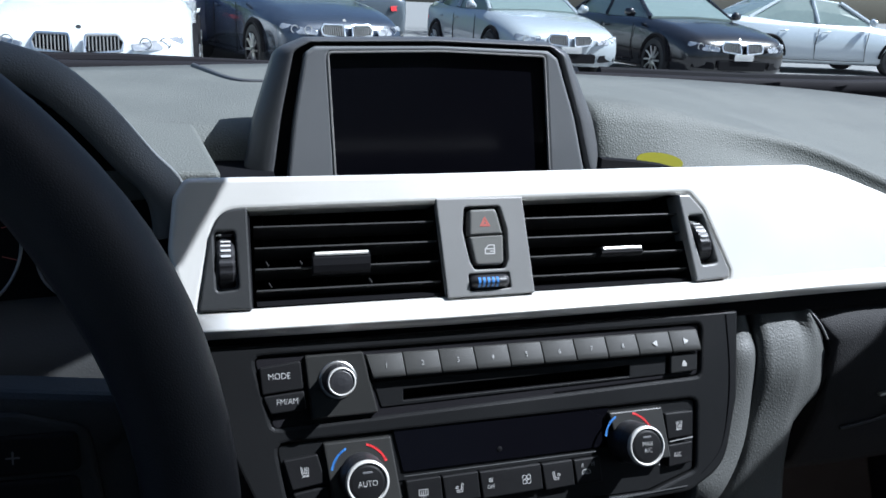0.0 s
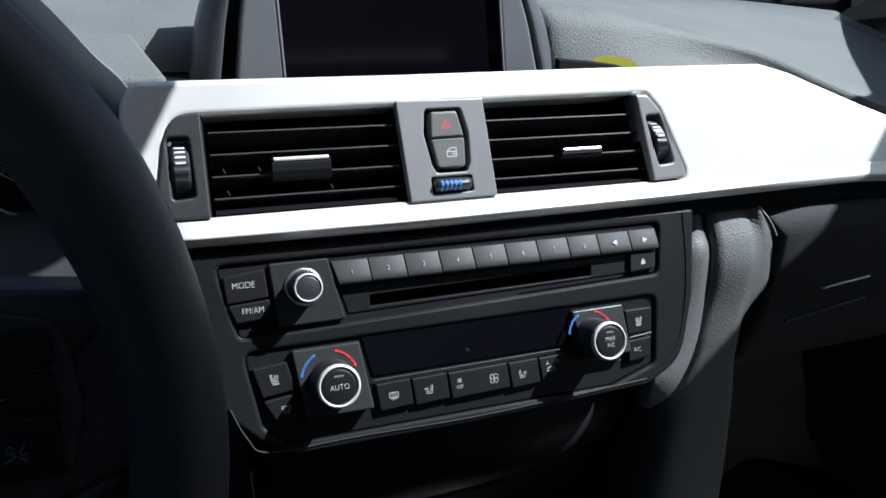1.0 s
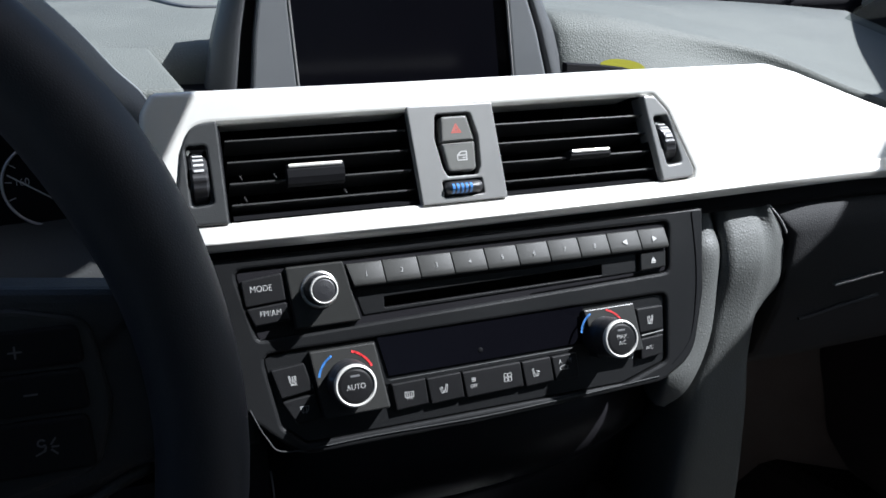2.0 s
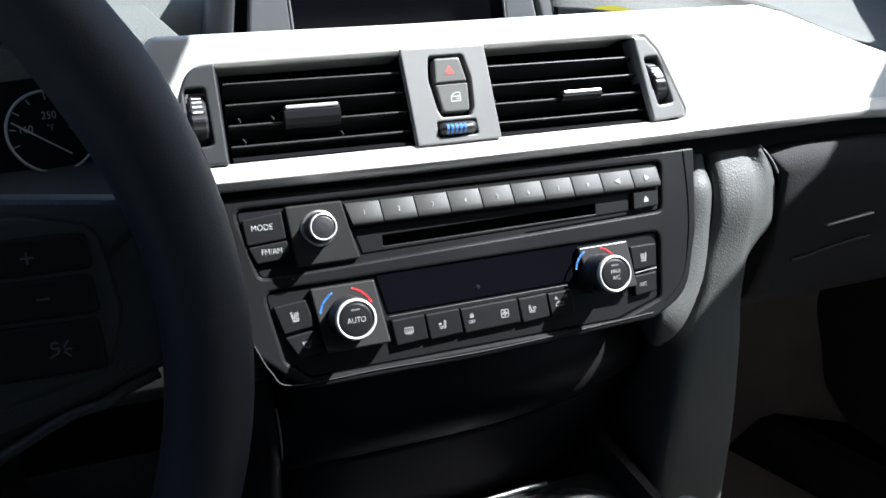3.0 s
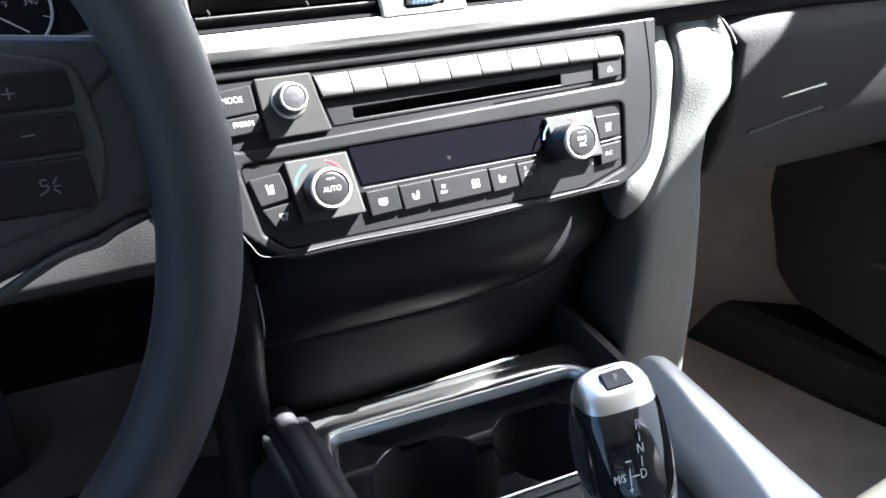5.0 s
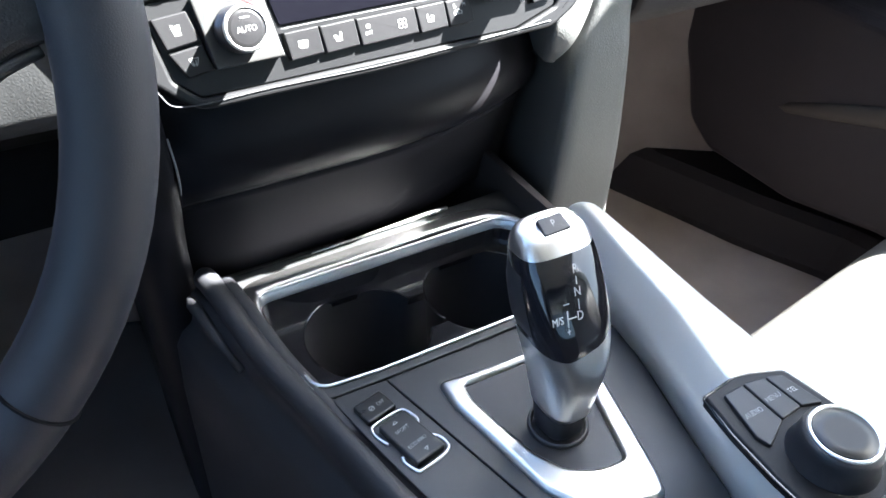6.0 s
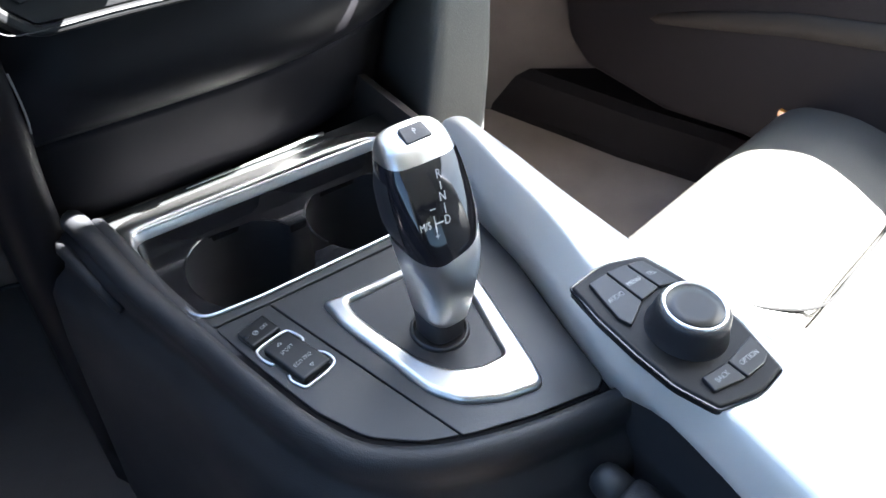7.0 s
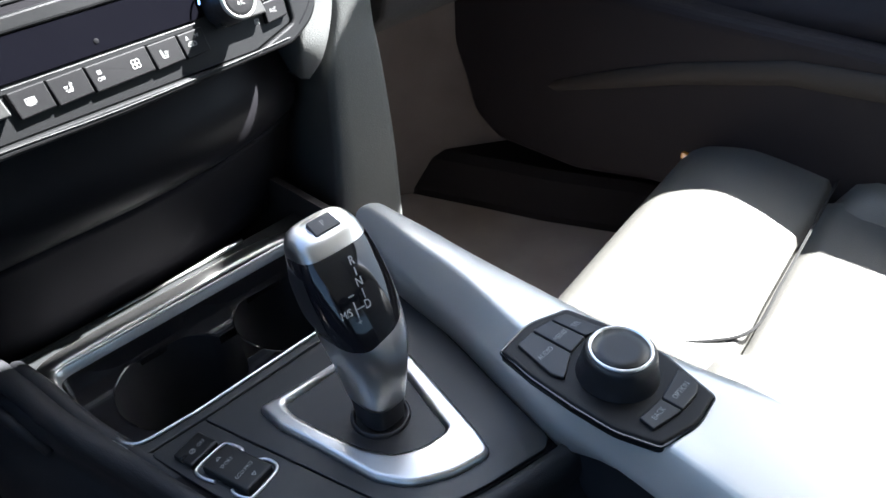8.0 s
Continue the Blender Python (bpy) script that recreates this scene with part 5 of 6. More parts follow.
def side_rail():
    """The silver rail beside the selector, widening into the rear of the console."""
    r = thing("console_side_rail", Matrix.Translation((0.1, -0.25, 0.65)), "satin silver rail along the centre console", "trim rail")
    back = Matrix.Translation((-0.1, 0.25, -0.65))
    st = [(-0.0975, 0.1180, 0.1235, 0.703, 0.709), (-0.1000, 0.1160, 0.1275, 0.706, 0.7165), (-0.108, 0.1135, 0.1318, 0.708, 0.7220), (-0.118, 0.1110, 0.1322, 0.709, 0.7245), (-0.140, 0.1055, 0.1300, 0.709, 0.7270), (-0.165, 0.1005, 0.1285, 0.709, 0.7285), (-0.190, 0.0975, 0.1270, 0.709, 0.729), (-0.2175, 0.0930, 0.1262, 0.709, 0.7293), (-0.2518, 0.0845, 0.1262, 0.709, 0.7295), (-0.279, 0.0780, 0.1265, 0.709, 0.7295), (-0.306, 0.0715, 0.1270, 0.709, 0.7295), (-0.344, 0.0660, 0.1290, 0.709, 0.7297), (-0.40, 0.060, 0.1400, 0.709, 0.730), (-0.47, 0.050, 0.1550, 0.709, 0.731), (-0.60, 0.02, 0.170, 0.709, 0.731)]
    rings, sides = [], []
    for y, xl, xr, zl, zr in st:
        w = xr - xl
        low_ = zl - 0.006 - 0.020 * max(0.0, min(1.0, (y + 0.325) / 0.02))
        sides.append([(xl + 0.0035, y, low_ + 0.002), (xl + 0.0035, y, 0.60), (xr - 0.004, y, 0.60), (xr - 0.004, y, low_ + 0.002)])
        c = min(0.0100, 0.42 * w)
        rings.append([Vector(q) for q in ((xl + 0.0045, y, low_), (xl + 0.0008, y, low_), (xl, y, zl - 0.004), (xl + 0.14 * c, y, zl), (xl + 0.50 * c, y, zl + (zr - zl) * 0.50), (xl + 0.88 * c, y, zr - 0.0024), (xl + 1.0 * c, y, zr - 0.0009), (xl + 1.18 * c, y, zr - 0.0003), (xl + 1.6 * c, y, zr), (xr - 0.010 if w > 0.03 else xr - 0.25 * w, y, zr), (xr - min(0.003, 0.12 * w), y, zr - 0.0012), (xr, y, zr - 0.005), (xr + 0.002, y, zr - 0.02), (xr + 0.002, y, zr - 0.026))])
    n = len(rings[0])
    fine = [smoothline([q[i] for q in rings], 4) for i in range(n)]
    bm = loft([[fine[i][k] for i in range(n)] for k in range(len(fine[0]))])
    bm.transform(back)
    part("rail_cover", bm, SILVER, r, smooth=True)
    bm = loft(sides)
    bm.transform(back)
    part("rail_side", bm, SOFT, r, "dark side under the silver cover")
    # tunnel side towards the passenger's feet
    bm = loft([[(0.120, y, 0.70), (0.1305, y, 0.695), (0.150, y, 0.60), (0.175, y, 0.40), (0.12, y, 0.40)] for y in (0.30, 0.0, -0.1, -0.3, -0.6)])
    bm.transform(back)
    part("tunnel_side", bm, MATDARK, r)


def selector():
    s = thing("gear_selector", CONSOLE @ Matrix.Translation((0.025, -0.222, 0)), "satin metal gear selector with a glossy black indicator", "gear selector")
    bk = Matrix.Translation((-0.025, 0.222, 0))

    def add(name, bm, material, label="", smooth=False, parent=None):
        bm.transform(bk)
        return part(name, bm, material, parent or s, label, smooth)
    outer = rpoly([(-0.0178, -0.1675), (0.0350, -0.1735), (0.0690, -0.1775), (0.0712, -0.1880), (0.0665, -0.2060), (0.0570, -0.2440), (0.0500, -0.2710), (0.0445, -0.2862), (0.0220, -0.2802), (0.0030, -0.2690), (-0.0070, -0.2520), (-0.0128, -0.2150), (-0.0182, -0.1860)], [0.004, 0.03, 0.007, 0.012, 0.06, 0.06, 0.05, 0.008, 0.035, 0.025, 0.03, 0.05, 0.04], 7)
    hole = rpoly([(-0.0058, -0.1765), (0.0330, -0.1780), (0.0550, -0.1795), (0.0568, -0.1920), (0.0540, -0.2110), (0.0480, -0.2320), (0.0405, -0.2578), (0.0240, -0.2562), (0.0105, -0.2480), (0.0030, -0.2340), (-0.0030, -0.2110), (-0.0072, -0.1870)], [0.003, 0.02, 0.005, 0.010, 0.04, 0.05, 0.006, 0.018, 0.014, 0.025, 0.04, 0.03], 7)
    # a frame that rises from its outer edge to a crest and dips to the inlay
    bm = plate(outer, -0.004, 0.0046, 0.0036, holes=[hole], seg=6)
    add("surround", bm, SATIN, "satin metal surround")
    add("inlay", plate(shrink(hole, -0.001), -0.004, 0.0012, 0.0003), PLASTIC, "black inlay")
    add("collar", lathe([(0.0166, 0.0005), (0.0163, 0.0030), (0.0153, 0.0040), (0.0142, 0.0034), (0.0136, 0.001), (0.0132, -0.01)], 40, (0.0245, -0.2225)), PLASTIC, "black rubber collar", smooth=True)
    # the lever: flattened rings from the neck to the domed head
    z = [0.004, 0.014, 0.026, 0.040, 0.053, 0.066, 0.0795, 0.0920, 0.1020, 0.1074, 0.1096, 0.1102]
    rear = [-0.2350, -0.2355, -0.2370, -0.2378, -0.2360, -0.2302, -0.2218, -0.2126, -0.2045, -0.1985, -0.1932, -0.1880]
    front = [-0.2100, -0.2070, -0.2010, -0.1950, -0.1895, -0.1845, -0.1800, -0.1768, -0.1752, -0.1756, -0.1776, -0.1805]
    half = [0.0120, 0.0122, 0.0132, 0.0154, 0.0184, 0.0208, 0.0220, 0.0216, 0.0202, 0.0180, 0.0150, 0.0096]
    mid = [0.0246, 0.0248, 0.0256, 0.0266, 0.0278, 0.0290, 0.0298, 0.0304, 0.0308, 0.0312, 0.0314, 0.0314]
    lines = [smoothline([(a, b, c) for a, b, c in zip(seq, z, z)], 5) for seq in (rear, front, half, mid)]
    rings, n = [], 56
    for k in range(len(lines[0])):
        r_, f_, h_, m_, zz = lines[0][k].x, lines[1][k].x, lines[2][k].x, lines[3][k].x, lines[0][k].y
        cy, hy = (r_ + f_) / 2, (f_ - r_) / 2
        ring = []
        for i in range(n):
            a = 2 * math.pi * i / n
            ca, sa = math.cos(a), math.sin(a)
            e = 2 / 3.0
            ring.append(Vector((m_ + h_ * math.copysign(abs(ca) ** e, ca), cy + hy * math.copysign(abs(sa) ** e, sa), zz)))
        rings.append(ring)
    top = rings[-1]
    dome = [[Vector((0.0314 + (p.x - 0.0314) * f, -0.1842 + (p.y + 0.1842) * f, 0.1102 + dz)) for p in top] for f, dz in ((0.7, 0.0008), (0.3, 0.0013), (0.02, 0.0014))]
    low = [r for r in rings if r[0].z < 0.0195]
    add("lever", loft([[tuple(p) for p in r] for r in rings[len(low) - 1:] + dome]), SATIN, "satin metal lever", smooth=True)
    add("neck", loft([[tuple(Vector((0.0243 + (p.x - 0.0243) * 0.96, -0.2225 + (p.y + 0.2225) * 0.96, p.z))) for p in r] for r in low]), PLASTIC, "black neck", smooth=True)
    # glossy face let into the rear of the head and round its driver's flank, a little proud
    def at_height(i, zz):
        for a, b in zip(rings, rings[1:]):
            if a[i].z <= zz <= b[i].z:
                return a[i].lerp(b[i], (zz - a[i].z) / max(b[i].z - a[i].z, 1e-9))
        return rings[-1][i]

    def face(low_, high, a0, a1, lift, rows=14):
        """A skin over the lever between two lines of height, from angle a0 to a1."""
        pick = [i for i in range(n) if a0 <= 360 * i / n <= a1]
        out = []
        for k in range(rows + 1):
            row = []
            for i in pick:
                u = (360 * i / n - a0) / (a1 - a0)
                p = at_height(i, low_(u) + (high(u) - low_(u)) * k / rows)
                c = Vector((0.0298, p.y * 0.2 - 0.2050 * 0.8, p.z - 0.004))
                edge_ = min(1.0, 6 * min(u, 1 - u), 4 * min(k / rows, 1 - k / rows) + 0.25)
                row.append(p + (p - c).normalized() * lift * edge_)
            out.append([tuple(p) for p in row])
        return loft(out, caps=False, closed=False)
    disp = add("indicator_face", face(lambda u: 0.0605 + 0.0120 * max(0.0, u - 0.5) ** 1.5 / 0.354, lambda u: 0.0995 + 0.0030 * min(1.0, u / 0.55), 150, 330, 0.0007), GLOSS, "glossy black indicator face", smooth=True)
    add("release_button", face(lambda u: 0.064, lambda u: 0.094, 152, 190, 0.0016), PLASTIC, "black side release button", smooth=True)
    # park button on the slanted top
    slope = Matrix.Translation((0.0306, -0.1905, 0.1106)) @ Matrix.Rotation(radians(21), 4, "X")
    pb = plate(rpoly([(-0.0070, 0.0050), (0.0070, 0.0050), (0.0078, -0.0046), (-0.0078, -0.0046)], 0.0012), -0.003, 0.0011, 0.0006)
    pb.transform(slope)
    p = add("park_button", pb, PLASTIC, "black park button")
    shift = bk @ slope
    lettering("P", 0.0052, 0.0, 0.0004, 0.0011, INK, p, place=shift)
    plane = bk @ Matrix.Translation((0.0238, -0.2189, 0.0856)) @ Euler((radians(61.0), radians(7.7), radians(1.4))).to_matrix().to_4x4() @ Matrix.Translation((0, 0, 0.0014))
    for wd, x, y, sz in (("R", 0.0030, 0.0165, 0.0064), ("N", 0.0030, 0.0055, 0.0064), ("D", 0.0032, -0.0062, 0.0064), ("M/S", -0.0105, -0.0062, 0.0053), ("+", -0.0045, -0.0125, 0.0056)):
        lettering(wd, sz, x, y, 0, INK, disp, place=plane, thin=0.0)
    marks = strokes([[(0.0030, 0.0128), (0.0030, 0.0092)], [(0.0030, 0.0018), (0.0030, -0.0026)], [(-0.0045, -0.0024), (-0.0045, -0.0100)], [(-0.0045, -0.0062), (0.0006, -0.0062)], [(-0.0060, 0.0010), (-0.0030, 0.0010)]], 0.0006, 0)
    marks.transform(plane)
    part("pattern_lines", marks, INK, disp, "white shift pattern")


def controller():
    m = Matrix.Translation((0.095, -0.318, 0.7297))
    c = thing("rotary_controller", m, "black rotary menu controller with shortcut buttons on the silver rail", "controller")
    def L(pts):
        return [(x - 0.095, y + 0.318) for x, y in pts]
    pad = rpoly(L([(0.0690, -0.2700), (0.0940, -0.2672), (0.1165, -0.2760), (0.1215, -0.3035), (0.1212, -0.3330), (0.1125, -0.3640), (0.0930, -0.3665), (0.0705, -0.3605), (0.0645, -0.3406), (0.0640, -0.3178), (0.0655, -0.2920)]), [0.002, 0.03, 0.004, 0.03, 0.03, 0.003, 0.03, 0.004, 0.03, 0.03, 0.04], 5)
    part("pad", plate(pad, -0.004, 0.0022, 0.0016, seg=4), DARKBTN, c)
    part("pad_edge", tube([(x, y, 0.0004) for x, y in shrink(pad, -0.0004)], 0.0008, 6, closed=True), GLOSS, c)
    for pts, wd, tx, ty in (([(0.0765, -0.2745), (0.0888, -0.2740), (0.0893, -0.2985), (0.0850, -0.3005), (0.0735, -0.3060), (0.0715, -0.2990)], "AUDIO", 0.0808, -0.2890), ([(0.0899, -0.2738), (0.1019, -0.2758), (0.1037, -0.2968), (0.0904, -0.2978)], "MENU", 0.0962, -0.2868), ([(0.1028, -0.2760), (0.1115, -0.2790), (0.1155, -0.3005), (0.1046, -0.2968)], "TEL", 0.1082, -0.2880), ([(0.0760, -0.3455), (0.0923, -0.3470), (0.0925, -0.3580), (0.0745, -0.3540)], "BACK", 0.0838, -0.3510), ([(0.0933, -0.3470), (0.1150, -0.3435), (0.1118, -0.3555), (0.1065, -0.3580), (0.0935, -0.3580)], "OPTION", 0.1030, -0.3515)):
        o = rpoly(L(pts), 0.0012)
        button(c, o, wd, 0.0040, tx - 0.095, ty + 0.318, FAINT, -0.001, 0.0040, bevel=0.0007)
    k = part("dial", lathe([(0.0205, 0.0015), (0.0202, 0.0030), (0.0194, 0.0050), (0.0186, 0.0085), (0.0181, 0.0130), (0.0176, 0.0158), (0.0165, 0.0176), (0.0150, 0.0180), (0.01, 0.0178)], 64, (0.0, -0.004)), PLASTIC, c, "ribbed black dial", smooth=True)
    part("ring", lathe([(0.0138, 0.0178), (0.0142, 0.0188), (0.0150, 0.0190), (0.0156, 0.0184), (0.0158, 0.0174), (0.0138, 0.0172)], 64, (0.0, -0.004)), CHROME, k, "bright metal ring", smooth=True)
    part("cap", lathe([(0.0139, 0.0180), (0.0134, 0.0187), (0.0080, 0.0184), (0.0003, 0.0183)], 56, (0.0, -0.004)), BUTTON, k, smooth=True)


def brake_lever():
    b = thing("parking_brake_lever", Matrix.Translation((0.05, -0.36, 0.65)), "dark grey parking brake lever with a rounded push button", "brake lever")
    d = Vector((0.10, -0.9, -0.10)).normalized()
    start = Vector((-0.006, 0.030, 0.012))
    pts = [start + d * s for s in (-0.002, 0.0, 0.004, 0.010, 0.016)]
    part("push_button", tube(pts, [0.004, 0.0075, 0.0095, 0.0100, 0.0098], 20), GREY, b, "rounded push button", smooth=True)
    pts = [start + d * s for s in (0.0155, 0.017, 0.022, 0.06, 0.14, 0.20)]
    part("grip", tube(pts, [0.0100, 0.0125, 0.0135, 0.0150, 0.0165, 0.0160], 20), SOFT, b, "leather grip", smooth=True)
    part("boot", tube([start + d * 0.2, start + d * 0.24 + Vector((0, 0, -0.03)), start + d * 0.26 + Vector((0, 0, -0.08))], [0.018, 0.03, 0.04], 16), SOFT, b)
    bm = plate(rect(-0.06, -0.30, 0.10, 0.055, 0.02), -0.06, -0.045, 0.004)
    part("well_floor", bm, PLASTIC, b)


# ---- steering wheel and dials ----
def steering_wheel():
    m = Matrix.Translation((-0.3086, -0.1711, 0.9309)) @ Matrix.Rotation(radians(-2.4), 4, "Z") @ Matrix.Rotation(radians(90 - 14.8), 4, "X")
    w = thing("steering_wheel", m, "dark leather steering wheel with multifunction buttons", "steering wheel")
    rings, n, seg = [], 96, 20
    for i in range(n):
        a = 2 * math.pi * i / n
        deg = math.degrees(a)
        fat = 1.0 + 0.10 * math.exp(-((deg - 28) / 12) ** 2) + 0.10 * math.exp(-((deg - 152) / 12) ** 2)
        ring = []
        for k in range(seg):
            t = 2 * math.pi * k / seg
            rr = 0.166 + 0.0140 * fat * math.cos(t)
            ring.append((rr * math.cos(a), rr * math.sin(a), 0.0155 * fat * math.sin(t)))
        rings.append(ring)
    bm = bmesh.new()
    vs = [[bm.verts.new(p) for p in r] for r in rings]
    for a, b in zip(vs, vs[1:] + vs[:1]):
        for i in range(seg):
            bm.faces.new((a[i - 1], a[i], b[i], b[i - 1]))
    rim = part("rim", bm, RIM, w, "dark leather rim", smooth=True)
    for deg in (-45, 225, 60, 120):
        a = radians(deg)
        c = Vector((0.166 * math.cos(a), 0.166 * math.sin(a), 0))
        o = Vector((math.cos(a), math.sin(a), 0))
        part("rim_seam", tube([tuple(c + 0.0143 * math.cos(t) * o + Vector((0, 0, 0.0158 * math.sin(t)))) for t in (2 * math.pi * k / 24 for k in range(24))], 0.0007, 6, closed=True), DARK, rim)
    hub = rpoly([(-0.075, 0.050), (0.075, 0.050), (0.085, 0.0), (0.060, -0.055), (-0.060, -0.055), (-0.085, 0.0)], 0.03, 6)
    part("airbag_cover", plate(hub, -0.05, 0.012, 0.016, seg=6), SOFT, w, "dark airbag cover", smooth=True)
    part("column", lathe([(0.045, -0.16), (0.045, -0.05), (0.03, -0.04)], 32), DARK, w)
    for s in (1, -1):
        sp = rpoly([(s * 0.070, 0.050), (s * 0.115, 0.0465), (s * 0.158, 0.042), (s * 0.159, -0.010), (s * 0.146, -0.0125), (s * 0.134, -0.018), (s * 0.105, -0.027), (s * 0.070, -0.040)], [0.004, 0.02, 0.004, 0.004, 0.006, 0.01, 0.02, 0.004], 5)
        spoke = part("spoke", plate(sp, -0.020, 0.003, 0.006, seg=4), SOFT, w)
        pod = rpoly([(s * 0.086, 0.042), (s * 0.120, 0.041), (s * 0.139, 0.036), (s * 0.143, 0.010), (s * 0.137, -0.009), (s * 0.120, -0.013), (s * 0.088, -0.020)], [0.004, 0.01, 0.008, 0.02, 0.008, 0.01, 0.004], 5)
        pod_ = part("button_pod", plate(pod, 0.0, 0.0048, 0.002), PLASTIC, spoke)
        for k, (y0, y1) in enumerate(((0.0235, 0.0350), (0.0100, 0.0225), (-0.0075, 0.0090))):
            o = rpoly([(s * 0.090, y0), (s * 0.137, y0), (s * 0.136, y1), (s * 0.090, y1)], 0.0025, 4)
            bt = part("button", plate(o, 0.002, 0.0064, 0.0014), LID, pod_)
            x = s * (0.1197 + 0.0025 * k)
            if k == 0:
                part("plus_symbol", strokes([[(x - 0.0016, 0.0290), (x + 0.0016, 0.0290)], [(x, 0.0274), (x, 0.0306)]], 0.0005, 0.0064), DIM, bt)
            elif k == 1:
                part("minus_symbol", strokes([[(x - 0.0016, 0.0165), (x + 0.0016, 0.0165)]], 0.0005, 0.0064), DIM, bt)
            else:
                part("voice_symbol", strokes([arc(x - 0.0014, 0.0022, 0.0010, 40, 320, 8), [(x - 0.0030, -0.0012), (x - 0.0008, -0.0002), (x - 0.0004, 0.0010)], [(x + 0.0010, 0.0016), (x + 0.0022, 0.0032)], [(x + 0.0012, 0.0008), (x + 0.0028, 0.0008)], [(x + 0.0010, 0.0), (x + 0.0024, -0.0014)]], 0.0005, 0.0064), DIM, bt)
        sil = smoothline([(s * 0.072, -0.043, 0.002), (s * 0.100, -0.032, 0.002), (s * 0.122, -0.0215, 0.002), (s * 0.1336, -0.0190, 0.002), (s * 0.1396, -0.0161, 0.001), (s * 0.150, -0.0130, -0.002)], 5)
        part("spoke_trim", tube(sil, 0.0019, 8), GREY, spoke, "grey metal spoke trim", smooth=True)
    low = rpoly([(-0.034, -0.04), (0.034, -0.04), (0.022, -0.160), (-0.022, -0.160)], 0.006)
    part("lower_spoke", plate(low, -0.02, 0.002, 0.005), SOFT, w)


def instruments():
    m = Matrix.Translation((-0.2045, 0.035, 0.9475)) @ Matrix.Rotation(radians(90 - 12), 4, "X")
    c = thing("instrument_cluster", m, "dark instrument cluster with chrome-ringed dials", "instrument cluster")
    part("backplate", plate(rpoly([(-0.27, -0.065), (0.045, -0.06), (0.050, 0.02), (0.02, 0.07), (-0.12, 0.11), (-0.25, 0.07)], 0.02, 5), -0.02, -0.002, 0.002), DARK, c)
    for x, y, r, name in ((0.0, 0.0, 0.0212, "temperature_dial"), (-0.068, 0.012, 0.040, "rev_counter"), (-0.160, 0.012, 0.040, "speedometer")):
        d = part(name, lathe([(r * 0.98, -0.004), (r * 0.98, 0.0), (0.0004, 0.0)], 56, (x, y)), DARK, c)
        part("ring", tube([(p[0], p[1], 0.001) for p in circle(x, y, r, 64)], 0.0008, 6, closed=True), DIAL, d, "thin chrome ring", smooth=True)
        for k in range(0, 9):
            a = radians(200 - 27 * k)
            part("tick", strokes([[(x + r * 0.80 * math.cos(a), y + r * 0.80 * math.sin(a)), (x + r * (0.93 if k % 2 else 0.97) * math.cos(a), y + r * (0.93 if k % 2 else 0.97) * math.sin(a))]], 0.0005, 0.0004), FAINT if r < 0.03 else DULLRED, d)
        if r < 0.03:
            for wd, tx, ty in (("250", 0.0, 0.0085), ("160", -0.0120, 0.0020), ("340", 0.0120, 0.0030), ("\u00b0F", 0.0, 0.0020)):
                lettering(wd, 0.0056 if wd != "\u00b0F" else 0.0045, x + tx, y + ty, 0.0005, FAINT, d)
            part("needle", strokes([[(x - 0.018, y + 0.006), (x + 0.008, y - 0.012)]], 0.0007, 0.001), INK, d, "white needle")
        else:
            part("needle", strokes([[(x, y), (x - 0.022, y - 0.018)]], 0.001, 0.001), DULLRED, d)


